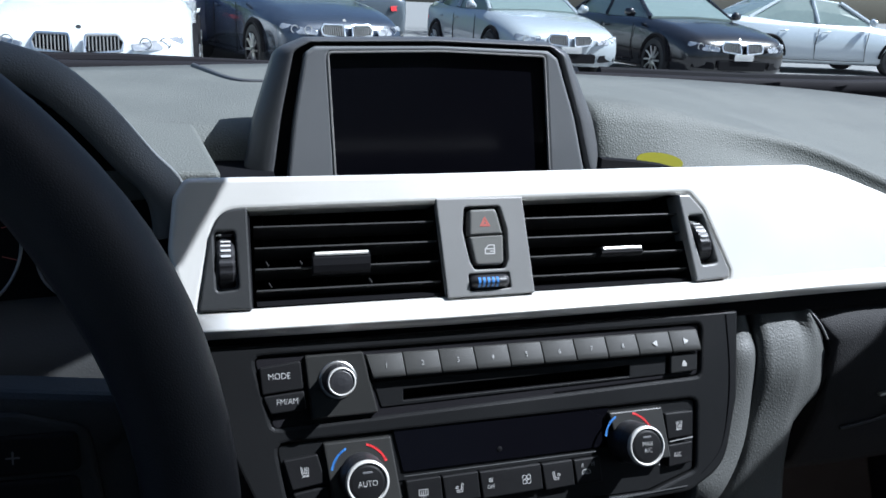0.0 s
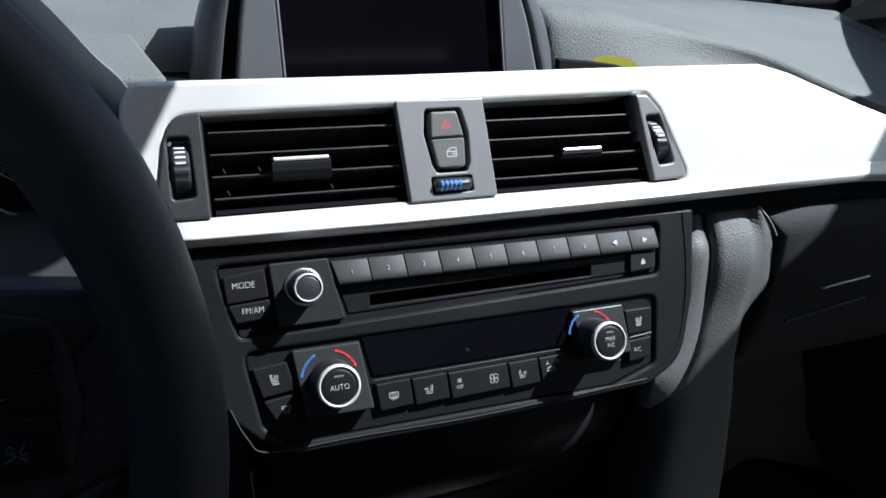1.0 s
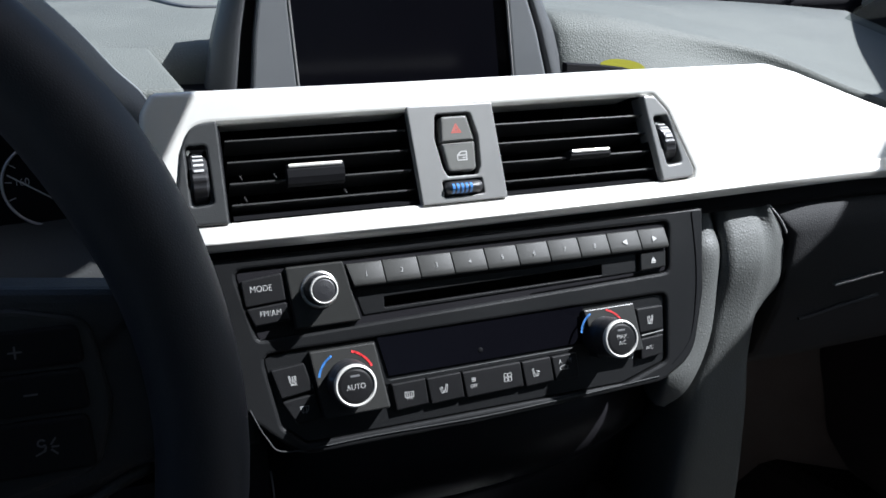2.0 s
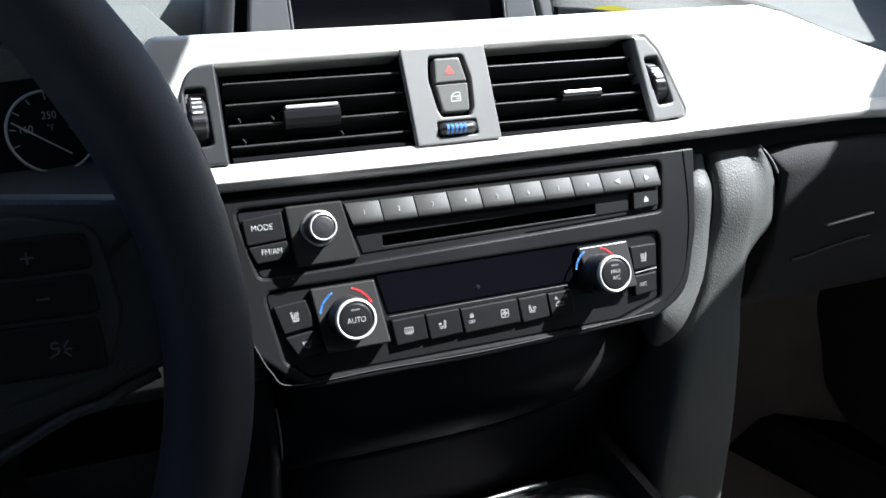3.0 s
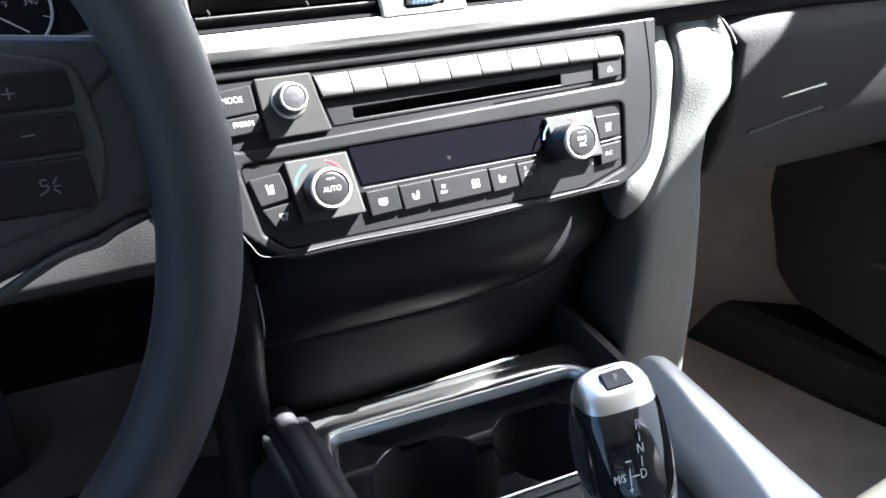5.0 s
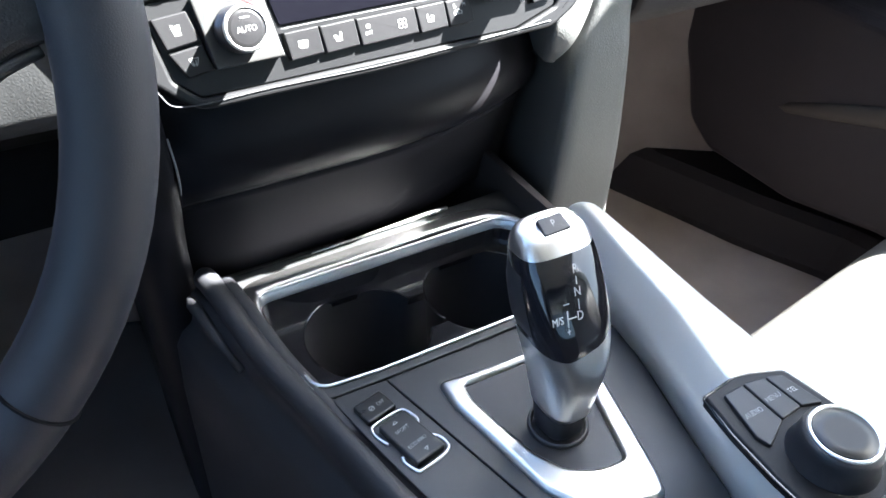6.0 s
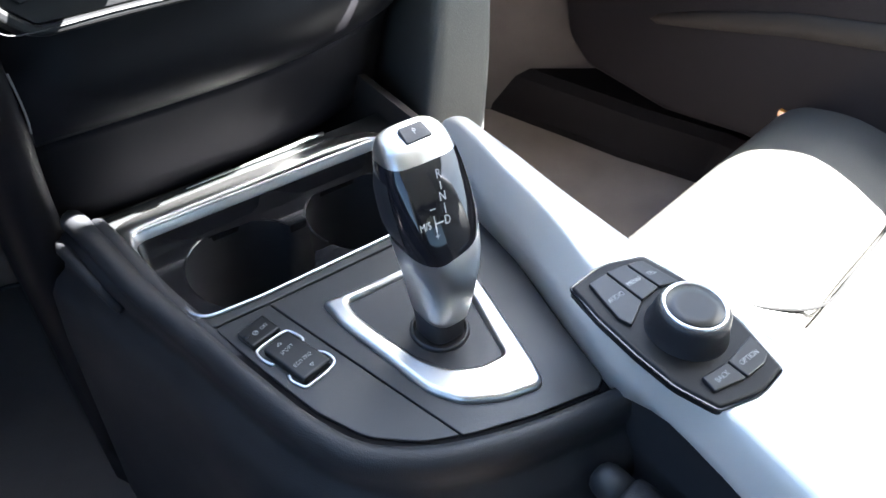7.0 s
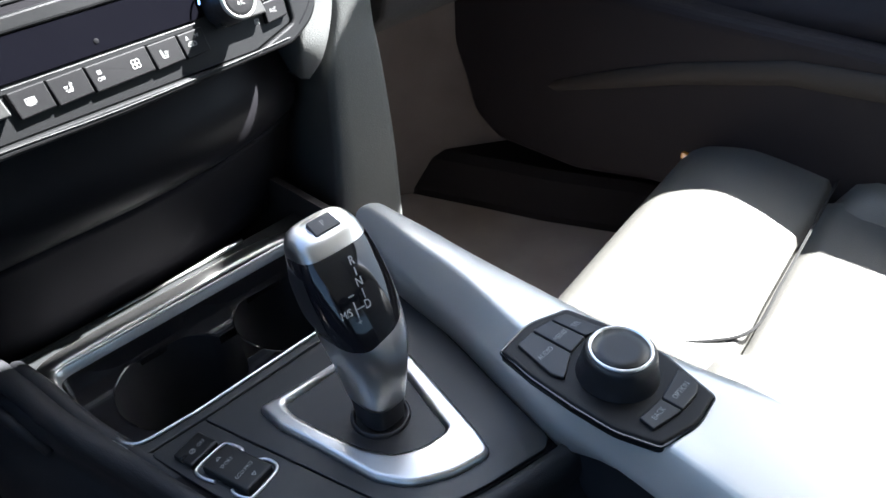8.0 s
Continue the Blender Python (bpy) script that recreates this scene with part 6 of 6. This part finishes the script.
# ---- passenger seat ----
def seat():
    s = thing("passenger_seat", Matrix.Translation((0.305, -0.318, 0)) @ Matrix.Rotation(radians(7.5), 4, "Z") @ Matrix.Translation((0.095, -0.132, 0.40)), "light leather passenger seat with a separate thigh support", "seat")
    def cushion(xs, ys, top, drop, edge, name, label="", material=SEAT, crown=0.012, seam=None):
        """A padded block: rounded edges, and a slight crown."""
        nx, ny = 40, 32
        rows = []
        x0, x1 = xs
        y0, y1 = ys
        bm = bmesh.new()
        for j in range(ny + 1):
            w = j / ny
            row = []
            for i in range(nx + 1):
                u = i / nx
                x, y = x0 + (x1 - x0) * u, y0 + (y1 - y0) * w
                ex = min(u, 1 - u) * (x1 - x0)
                ey = min(w, 1 - w) * (y1 - y0)
                z = top(x, y)
                for e_, round_ in ((ex, edge), (ey, seam if seam and w < 0.5 else edge)):
                    if e_ < round_:
                        z -= round_ * (1 - math.sqrt(max(0, 1 - (1 - e_ / round_) ** 2)))
                row.append((x - 0.40, y + 0.45, z - 0.40 + crown * math.sin(math.pi * u) * math.sin(math.pi * w)))
            rows.append(row)
        vs = [[bm.verts.new(p) for p in r] for r in rows]
        for a, b in zip(vs, vs[1:]):
            for i in range(nx):
                bm.faces.new((a[i], a[i + 1], b[i + 1], b[i]))
        rim_ = [vs[0][i] for i in range(nx + 1)] + [vs[j][nx] for j in range(1, ny + 1)] + [vs[ny][i] for i in range(nx - 1, -1, -1)] + [vs[j][0] for j in range(ny - 1, 0, -1)]
        lo = [bm.verts.new((v.co.x, v.co.y, v.co.z - drop)) for v in rim_]
        for i in range(len(rim_)):
            bm.faces.new((rim_[i - 1], rim_[i], lo[i], lo[i - 1]))
        bm.faces.new(lo)
        return part(name, bm, material, s, label, smooth=True)
    cushion((0.235, 0.62), (-0.316, -0.155), lambda x, y: 0.605 - 0.9 * max(0, y + 0.24) ** 1.5, 0.11, 0.035, "thigh_support", seam=0.007)
    cushion((0.262, 0.535), (-0.80, -0.318), lambda x, y: 0.602 - 0.05 * (-0.318 - y), 0.12, 0.007, "cushion_centre")
    for x0, x1, y1 in ((0.205, 0.292, -0.290), (0.50, 0.595, -0.318)):
        cushion((x0, x1), (-0.85, y1), lambda x, y: 0.619 - 0.02 * max(0, (y + 0.45)), 0.14, 0.04, "side_bolster")
    cushion((0.21, 0.59), (-0.86, -0.17), lambda x, y: 0.545, 0.10, 0.03, "seat_base", material=PLASTIC)
    back_ = []
    for z, y, w, th in ((0.58, -0.80, 0.19, 0.07), (0.75, -0.86, 0.21, 0.08), (0.95, -0.93, 0.22, 0.08), (1.12, -0.99, 0.20, 0.07), (1.20, -1.02, 0.14, 0.05)):
        back_.append([(w * math.copysign(abs(math.cos(t)) ** 0.6, math.cos(t)), y + 0.45 + th * math.sin(t), z - 0.40) for t in (2 * math.pi * k / 28 for k in range(28))])
    part("backrest", loft(back_), SEAT, s, smooth=True)
    inv = s.matrix_world.inverted()
    joint = smoothline([(0.250, -0.262, 0.603), (0.272, -0.297, 0.607), (0.305, -0.3185, 0.609), (0.36, -0.3130, 0.612), (0.43, -0.3040, 0.613), (0.54, -0.2885, 0.611), (0.60, -0.281, 0.600)], 6)
    part("seat_seam", tube([tuple(inv @ p) for p in joint], 0.0013, 6), THREAD, s, "dark seam")
    part("hinge_cover", lathe([(0.012, 0.0), (0.012, 0.010), (0.008, 0.013), (0.001, 0.0135)], 24, (-0.165, 0.262)), SEAT, s, smooth=True)
    return s


# ---- outside ----
def parked_car(name, paint, label, x, y, turn, suv=0.0):
    """A parked saloon; its nose points along its own +x."""
    c = thing(name, Matrix.Translation((x, y, GROUND)) @ Matrix.Rotation(radians(turn), 4, "Z"), label, "car", "parked cars")
    body = mat(name + "_paint", paint, 0.22, metal=0.25, coat=0.6, vary=0.05, grain=300, big=1.5)
    h = 0.10 * suv
    st = []  # x, half width, sill z, shoulder z, top z, top half width
    for px, w, zs, zh, zt, wt in ((2.30, 0.62, 0.30, 0.50, 0.58, 0.50), (2.22, 0.80, 0.22, 0.58, 0.68, 0.66), (2.05, 0.87, 0.20, 0.66, 0.76, 0.72), (1.6, 0.90, 0.19, 0.75, 0.86, 0.76), (1.1, 0.91, 0.19, 0.82, 0.93, 0.78), (0.75, 0.91, 0.19, 0.85, 0.96, 0.80), (0.0, 0.91, 0.19, 0.88, 0.96, 0.84), (-1.0, 0.91, 0.19, 0.92, 0.99, 0.84), (-1.6, 0.90, 0.20, 0.95, 1.04, 0.78), (-2.1, 0.86, 0.22, 0.96, 1.05, 0.72), (-2.28, 0.78, 0.30, 0.90, 0.98, 0.66), (-2.32, 0.68, 0.40, 0.75, 0.80, 0.58)):
        zs, zh, zt = zs, zh + h, zt + h
        half = [(0, zs), (w * 0.85, zs), (w * 0.97, zs + 0.06), (w, (zs + zh) / 2), (w * 0.985, zh - 0.05), (w * 0.95, zh), (wt, zt - 0.02), (wt * 0.8, zt), (0, zt + 0.02)]
        st.append([(px, a, b) for a, b in half] + [(px, -a, b) for a, b in half[-2:0:-1]])
    n = len(st[0])
    fine = [smoothline([r[i] for r in st], 3) for i in range(n)]
    part("body", loft([[fine[i][k] for i in range(n)] for k in range(len(fine[0]))]), body, c, smooth=True)
    # cabin: glass band and roof
    gl, rf = [], []
    for px, w0, z0, w1, z1 in ((0.95, 0.74, 0.94, 0.70, 0.97), (0.55, 0.78, 0.95, 0.66, 1.16), (0.15, 0.80, 0.95, 0.60, 1.36), (-0.4, 0.82, 0.96, 0.57, 1.42), (-1.0, 0.80, 0.98, 0.56, 1.38), (-1.5, 0.76, 1.0, 0.58, 1.20), (-1.85, 0.70, 1.03, 0.62, 1.06)):
        z0, z1 = z0 + h, z1 + h * 2
        gl.append([(px, w0, z0), (px, (w0 + w1) / 2 + 0.02, (z0 + z1) / 2), (px, w1, z1), (px, 0, z1 + 0.02), (px, -w1, z1), (px, -(w0 + w1) / 2 - 0.02, (z0 + z1) / 2), (px, -w0, z0)])
        if px < 0.4 and px > -1.3:
            rf.append([(px, w1 + 0.015, z1 - 0.03), (px, w1, z1 + 0.012), (px, w1 * 0.6, z1 + 0.028), (px, -w1 * 0.6, z1 + 0.028), (px, -w1, z1 + 0.012), (px, -w1 - 0.015, z1 - 0.03)])
    part("windows", loft(gl), CARGLASS, c, "car windows with reflected sky in their colour", smooth=False)
    part("roof", loft(rf), body, c, smooth=True)
    for s in (1, -1):
        for line in (((0.93, 0.75, 0.95), (0.17, 0.62, 1.36)), ((-0.35, 0.83, 0.97), (-0.42, 0.59, 1.41)), ((-1.75, 0.73, 1.02), (-1.1, 0.58, 1.37))):
            part("pillar", tube([(a, s * b, z_ + h * 1.3) for a, b, z_ in line], 0.035, 8), body, c)
        part("mirror", tube([(0.72, s * 0.90, 0.98 + h), (0.70, s * 0.98, 1.02 + h), (0.70, s * 1.06, 1.02 + h)], [0.03, 0.075, 0.05], 10), body, c, smooth=True)
        for wx in (1.42, -1.38):
            wh = part("wheel", lathe([(0.20, -0.10), (0.31, -0.10), (0.335, -0.06), (0.335, 0.06), (0.31, 0.10), (0.23, 0.105), (0.20, 0.06)], 40), TYRE, c, "black tyre")
            wh.matrix_local = Matrix.Translation((wx, s * 0.83, 0.335)) @ Matrix.Rotation(radians(-90 * s), 4, "X")
            disc = lathe([(0.235, 0.05), (0.235, 0.106), (0.215, 0.108), (0.205, 0.07), (0.06, 0.06), (0.0005, 0.06)], 40)
            part("rim", disc, DARK, wh)
            spokes = bmesh.new()
            for k in range(10):
                a = 2 * math.pi * k / 10
                tube([(0.03 * math.cos(a), 0.03 * math.sin(a), 0.095), (0.13 * math.cos(a - 0.05), 0.13 * math.sin(a - 0.05), 0.100), (0.215 * math.cos(a), 0.215 * math.sin(a), 0.104)], [0.022, 0.014, 0.017], 6, bm=spokes)
            part("spokes", spokes, SATIN, wh, "silver alloy spokes")
            arch = [(wx + 0.375 * math.cos(a), s * 0.905, 0.335 + 0.375 * math.sin(a)) for a in (math.pi * k / 16 for k in range(17))]
            part("wheel_arch", tube(arch, 0.035, 6), DARK, c)
        lamp = rpoly([(0.40, 0.585 + h), (0.80, 0.66 + h), (0.83, 0.60 + h), (0.62, 0.535 + h), (0.42, 0.53 + h)], 0.02, 3)
        lb = plate(lamp, 0, 0.05, 0.01)
        for v in lb.verts:
            u, z_, dd = v.co
            v.co = (2.345 - 0.55 * max(0, u - 0.42) ** 1.3 - 0.25 * (z_ - 0.5 - h) + dd * 0.4, s * u, z_)
        hl = part("headlight", lb, LAMPGLASS, c, "clear headlight")
        for u in (0.52, 0.67):
            part("ring", tube([(2.345 - 0.55 * max(0, u - 0.42) ** 1.3, s * (u + 0.045 * math.cos(t)), 0.592 + h + 0.045 * math.sin(t)) for t in (2 * math.pi * k / 16 for k in range(16))], 0.006, 6, closed=True), SATIN, hl)
        g = rpoly([(s * 0.05, 0.50 + h), (s * 0.33, 0.53 + h), (s * 0.35, 0.60 + h), (s * 0.31, 0.66 + h), (s * 0.06, 0.655 + h)], 0.03, 4)
        gb = plate(g, 0, 0.012, 0.004)
        for v in gb.verts:
            u, z_, dd = v.co
            v.co = (2.355 + dd - 0.30 * (z_ - 0.52 - h) - 0.10 * abs(u), u, z_)
        gr = part("grille", gb, DARK, c, "dark twin grille opening")
        part("grille_frame", tube([(2.368 - 0.30 * (b - 0.52 - h) - 0.10 * abs(a), a, b) for a, b in g], 0.012, 6, closed=True), CHROME, gr, "chrome grille frame")
        for k in range(9):
            u = s * (0.085 + 0.028 * k)
            part("grille_bar", tube([(2.372 - 0.10 * abs(u), u, 0.525 + h), (2.334 - 0.10 * abs(u), u, 0.645 + h)], 0.006, 5), PLATE, gr)
        lo = rpoly([(s * 0.45, 0.28), (s * 0.78, 0.30), (s * 0.76, 0.40), (s * 0.48, 0.38)], 0.02, 3)
        ab = plate(lo, 0, 0.02, 0.004)
        for v in ab.verts:
            u, z_, dd = v.co
            v.co = (2.33 - 0.45 * max(0, abs(u) - 0.42) ** 1.3 + dd, u, z_)
        part("air_intake", ab, DARK, c)
        tl = plate(rpoly([(s * 0.42, 0.80 + h), (s * 0.78, 0.82 + h), (s * 0.76, 0.70 + h), (s * 0.45, 0.70 + h)], 0.02, 3), 0, 0.03, 0.006)
        for v in tl.verts:
            u, z_, dd = v.co
            v.co = (-2.325 - dd + 0.30 * max(0, abs(u) - 0.5), u, z_)
        part("tail_light", tl, REDINK, c, "red tail light")
        for a0, a1 in ((0.72, -0.36), (-0.36, -1.25)):
            part("door_joint", tube([(a0, s * 0.912, 0.86 + h), (a0 - 0.03, s * 0.915, 0.55), (a0, s * 0.905, 0.27), (a1, s * 0.905, 0.27)], 0.006, 5), DARK, c)
            part("door_handle", tube([(a1 + 0.08, s * 0.915, 0.80 + h), (a1 + 0.16, s * 0.935, 0.81 + h), (a1 + 0.25, s * 0.915, 0.81 + h)], 0.014, 6), body, c)
    mid = plate(rect(-0.40, 0.27, 0.40, 0.40, 0.03), 0, 0.02, 0.005)
    for v in mid.verts:
        u, z_, dd = v.co
        v.co = (2.335 + dd, u, z_)
    part("lower_grille", mid, DARK, c)
    pl = plate(rect(-0.16, 0.41, 0.16, 0.50, 0.01), 0, 0.012, 0.003)
    for v in pl.verts:
        u, z_, dd = v.co
        v.co = (2.365 + dd, u, z_)
    plq = part("number_plate", pl, INK, c, "white number plate with plain bars")
    part("plain_bar", plate(rect(-0.11, 0.44, 0.11, 0.47, 0.002), 2.378, 2.380, 0.0005, warp=lambda u, z_, dd: (dd, u, z_)), FAINT, plq)
    part("badge", tube([(2.205, 0, 0.700 + h), (2.215, 0, 0.708 + h)], 0.022, 16), GREY, c, "round plain badge")
    return c


def tree(x, y, height, seed):
    rng = random.Random(seed)
    t = thing("tree", Matrix.Translation((x, y, GROUND)), "green leafy tree behind the parked cars", "tree", "trees behind the car park")
    bm = tube([(0, 0, 0), (0.05, 0.02, height * 0.3), (0.0, 0.1, height * 0.6), (0.1, 0.1, height * 0.85)], [0.16, 0.12, 0.08, 0.03], 10)
    for k in range(7):
        a, z0 = rng.uniform(0, 6.28), height * rng.uniform(0.25, 0.6)
        ln = height * rng.uniform(0.2, 0.35)
        tube([(0, 0.05, z0), (ln * 0.5 * math.cos(a), ln * 0.5 * math.sin(a), z0 + ln * 0.35), (ln * math.cos(a), ln * math.sin(a), z0 + ln * 0.6)], [0.07, 0.045, 0.015], 6, bm=bm)
    part("trunk", bm, BARK, t, smooth=True)
    crown = bmesh.new()
    for k in range(1500):
        a, b = rng.uniform(0, 6.28), rng.gauss(0, 1)
        r = height * 0.34 * rng.random() ** 0.4
        z0 = height * 0.62 + height * 0.30 * max(-1.1, min(1.1, b * 0.55))
        q = Vector((r * math.cos(a), r * math.sin(a), z0)) + Vector((rng.gauss(0, 0.15), rng.gauss(0, 0.15), rng.gauss(0, 0.15)))
        s_ = rng.uniform(0.10, 0.22)
        e1 = Vector((rng.gauss(0, 1), rng.gauss(0, 1), rng.gauss(0, 1))).normalized() * s_
        e2 = e1.orthogonal().normalized() * s_ * 0.6
        crown.faces.new([crown.verts.new(q + v) for v in (e1, e2, -e1, -e2)])
    part("crown", crown, LEAF, t)


def outside():
    g = bmesh.new()
    plate([(-400, -400), (400, -400), (400, 400), (-400, 400)], GROUND - 0.2, GROUND, 0.01, bm=g)
    tagged(part("ground", g, ASPHALT), "grey asphalt of a sunny car park", "ground", kind="structure")
    hood = []
    for y, z, w in ((0.62, 0.935, 0.66), (0.8, 0.935, 0.74), (1.2, 0.90, 0.76), (1.7, 0.83, 0.72), (2.0, 0.74, 0.62)):
        hood.append([(-w, y, z - 0.10), (-w, y, z - 0.03), (-w * 0.8, y, z - 0.005), (0, y, z), (w * 0.8, y, z - 0.005), (w, y, z - 0.03), (w, y, z - 0.10)])
    tagged(part("bonnet", loft(hood), GLOSS, smooth=True), "dark bonnet in front of the windscreen", "bonnet")
    cowl = []
    for x in [-0.7 + 0.1 * k for k in range(17)]:
        sag = 0.055 * (1 - (min(x, 0.7) / 0.7) ** 2)
        dz = -0.0045 - 0.004 * (min(x, 0.7) / 0.7) ** 2 + 0.024 * max(0.0, x - 0.55)
        cowl.append([(x, 0.505 + sag, 0.995 + dz), (x, 0.50 + sag, 1.008 + dz), (x, 0.525 + sag, 1.010 + dz), (x, 0.60 + sag, 0.995 + dz), (x, 0.66 + sag, 0.96 + dz), (x, 0.66 + sag, 0.90 + dz), (x, 0.50 + sag, 0.90 + dz)])
    tagged(part("windscreen_cowl", loft(cowl), LIDLOW, smooth=True), "black plastic cowl at the foot of the windscreen", "cowl")
    for name, pts in (("wiper", [(-0.60, 0.60, 0.999), (-0.25, 0.625, 1.002), (0.02, 0.63, 0.997)]), ("wiper", [(0.38, 0.62, 0.998), (0.60, 0.60, 0.9985), (0.90, 0.575, 1.002)])):
        w = thing(name, Matrix.Translation((0, 0, 0)), "black wiper resting at the foot of the windscreen", "wiper", "windscreen wipers")
        part("arm", tube(pts, [0.010, 0.007, 0.005], 8), LIDLOW, w)
        part("blade", tube([(a, b - 0.012, c - 0.004) for a, b, c in pts], 0.004, 6), DARK, w)
    parked_car("parked_car", (0.78, 0.80, 0.80), "white saloon facing the windscreen, parked outside", -1.31, 8.95, -89)
    parked_car("parked_car", (0.03, 0.04, 0.06), "dark blue estate car parked outside", 0.74, 11.7, -74, 0.5)
    parked_car("parked_car", (0.42, 0.45, 0.47), "silver-grey saloon parked outside", 4.62, 12.4, -88)
    parked_car("parked_car", (0.014, 0.014, 0.016), "black saloon with a chrome twin grille, parked outside", 7.10, 11.78, -89)
    parked_car("parked_car", (0.52, 0.56, 0.59), "light blue-grey saloon seen from its side, parked outside", 11.55, 13.4, -8)
    parked_car("parked_car", (0.02, 0.03, 0.07), "dark blue car with red tail lights in the second row", -0.45, 14.6, 92, 0.6)
    parked_car("parked_car", (0.10, 0.12, 0.14), "dark grey car in the second row of the car park", 3.0, 19.5, 92, 0.8)
    for x, y, h, sd in ((3.5, 26, 6, 1), (10.5, 24, 6, 2), (13.5, 27, 7, 3), (21, 26, 7, 4), (-5, 30, 7, 5), (-12, 30, 7, 6)):
        tree(x, y, h, sd)


def rear_view_mirror():
    m = Matrix.Translation((-0.047, -0.072, 1.270)) @ Matrix.Rotation(radians(-18), 4, "Z") @ Matrix.Rotation(radians(127), 4, "X")
    r = thing("rear_view_mirror", m, "dark rear-view mirror hanging from the windscreen", "mirror")
    o = rpoly([(-0.118, -0.034), (0.118, -0.034), (0.124, 0.056), (-0.124, 0.056)], 0.011, 6)
    part("housing", loft([[(x, y, z) for x, y in shrink(o, d)] for d, z in ((0.008, -0.056), (0.003, -0.050), (0.0, -0.03), (0.0, -0.002), (0.002, 0.0))]), PLASTIC, r, "dark mirror housing")
    part("mirror_glass", plate(shrink(o, 0.003), -0.001, 0.0012, 0.0005), MIRROR, r, "silvered glass")
    part("stalk", tube([(0, 0.0, -0.05), (0, 0.03, -0.075), (0.0, 0.05, -0.085)], [0.012, 0.012, 0.02], 12), PLASTIC, r)


def added_floor_mat():
    # Mat and binding are made up to darken the carpet on this side
    m = thing("added_floor_mat", Matrix.Translation((-0.40, -0.15, 0.40)), "added grey mat that darkens the driver's carpet", "floor mat")
    o = rpoly([(-0.20, -0.40), (0.26, -0.40), (0.275, 0.05), (0.275, 0.42), (-0.18, 0.42)], 0.04, 6)
    part("carpet_pad", plate(o, 0.0, 0.008, 0.003), MATGREY, m)
    part("binding", tube([(x, y, 0.006) for x, y in o], 0.004, 6, closed=True), PLASTIC, m, "black bound edge")


def tissue():
    """A crumpled tissue lying at the foot of the windscreen."""
    bm = bmesh.new()
    bmesh.ops.create_icosphere(bm, subdivisions=4, radius=1)
    for v in bm.verts:
        n = v.co.normalized()
        k = 1 + 0.45 * noise.noise(n * 2.3) + 0.22 * abs(noise.noise(n * 6.1)) + 0.08 * noise.noise(n * 15)
        v.co = (n.x * 0.024 * k, n.y * 0.016 * k, max(n.z * 0.021 * k, -0.006) + 0.006)
    bm.transform(Matrix.Translation((0.076, 0.42, 1.016)))
    tagged(part("tissue", bm, PAPER), "crumpled white tissue on the dashboard behind the display", "tissue")


ROOF_X, HEADER_Y, GROUND = 0.572, -0.226, 0.04
shell()
door(1, "door_1")
door(-1, "door_2")
outside()
rear_view_mirror()
added_floor_mat()
dashboard()
yellow_tag()
tissue()
display()
vent("air_vent", -0.1195, -0.0238, -0.0022, -0.0008, -0.0527, -0.0527, (-0.0895, -0.0605, -0.0262, -0.0372), -0.1315, -0.0285, "driver-side centre air vent with black slats", -1)
vent("air_vent", 0.0255, 0.1222, -0.0003, -0.0010, -0.0525, -0.0518, (0.0698, 0.0952, -0.0300, -0.0352), 0.1352, -0.0280, "passenger-side centre air vent with black slats", 1)
hazard_panel()
radio()
climate()
console()
side_rail()
selector()
controller()
brake_lever()
steering_wheel()
instruments()
seat()
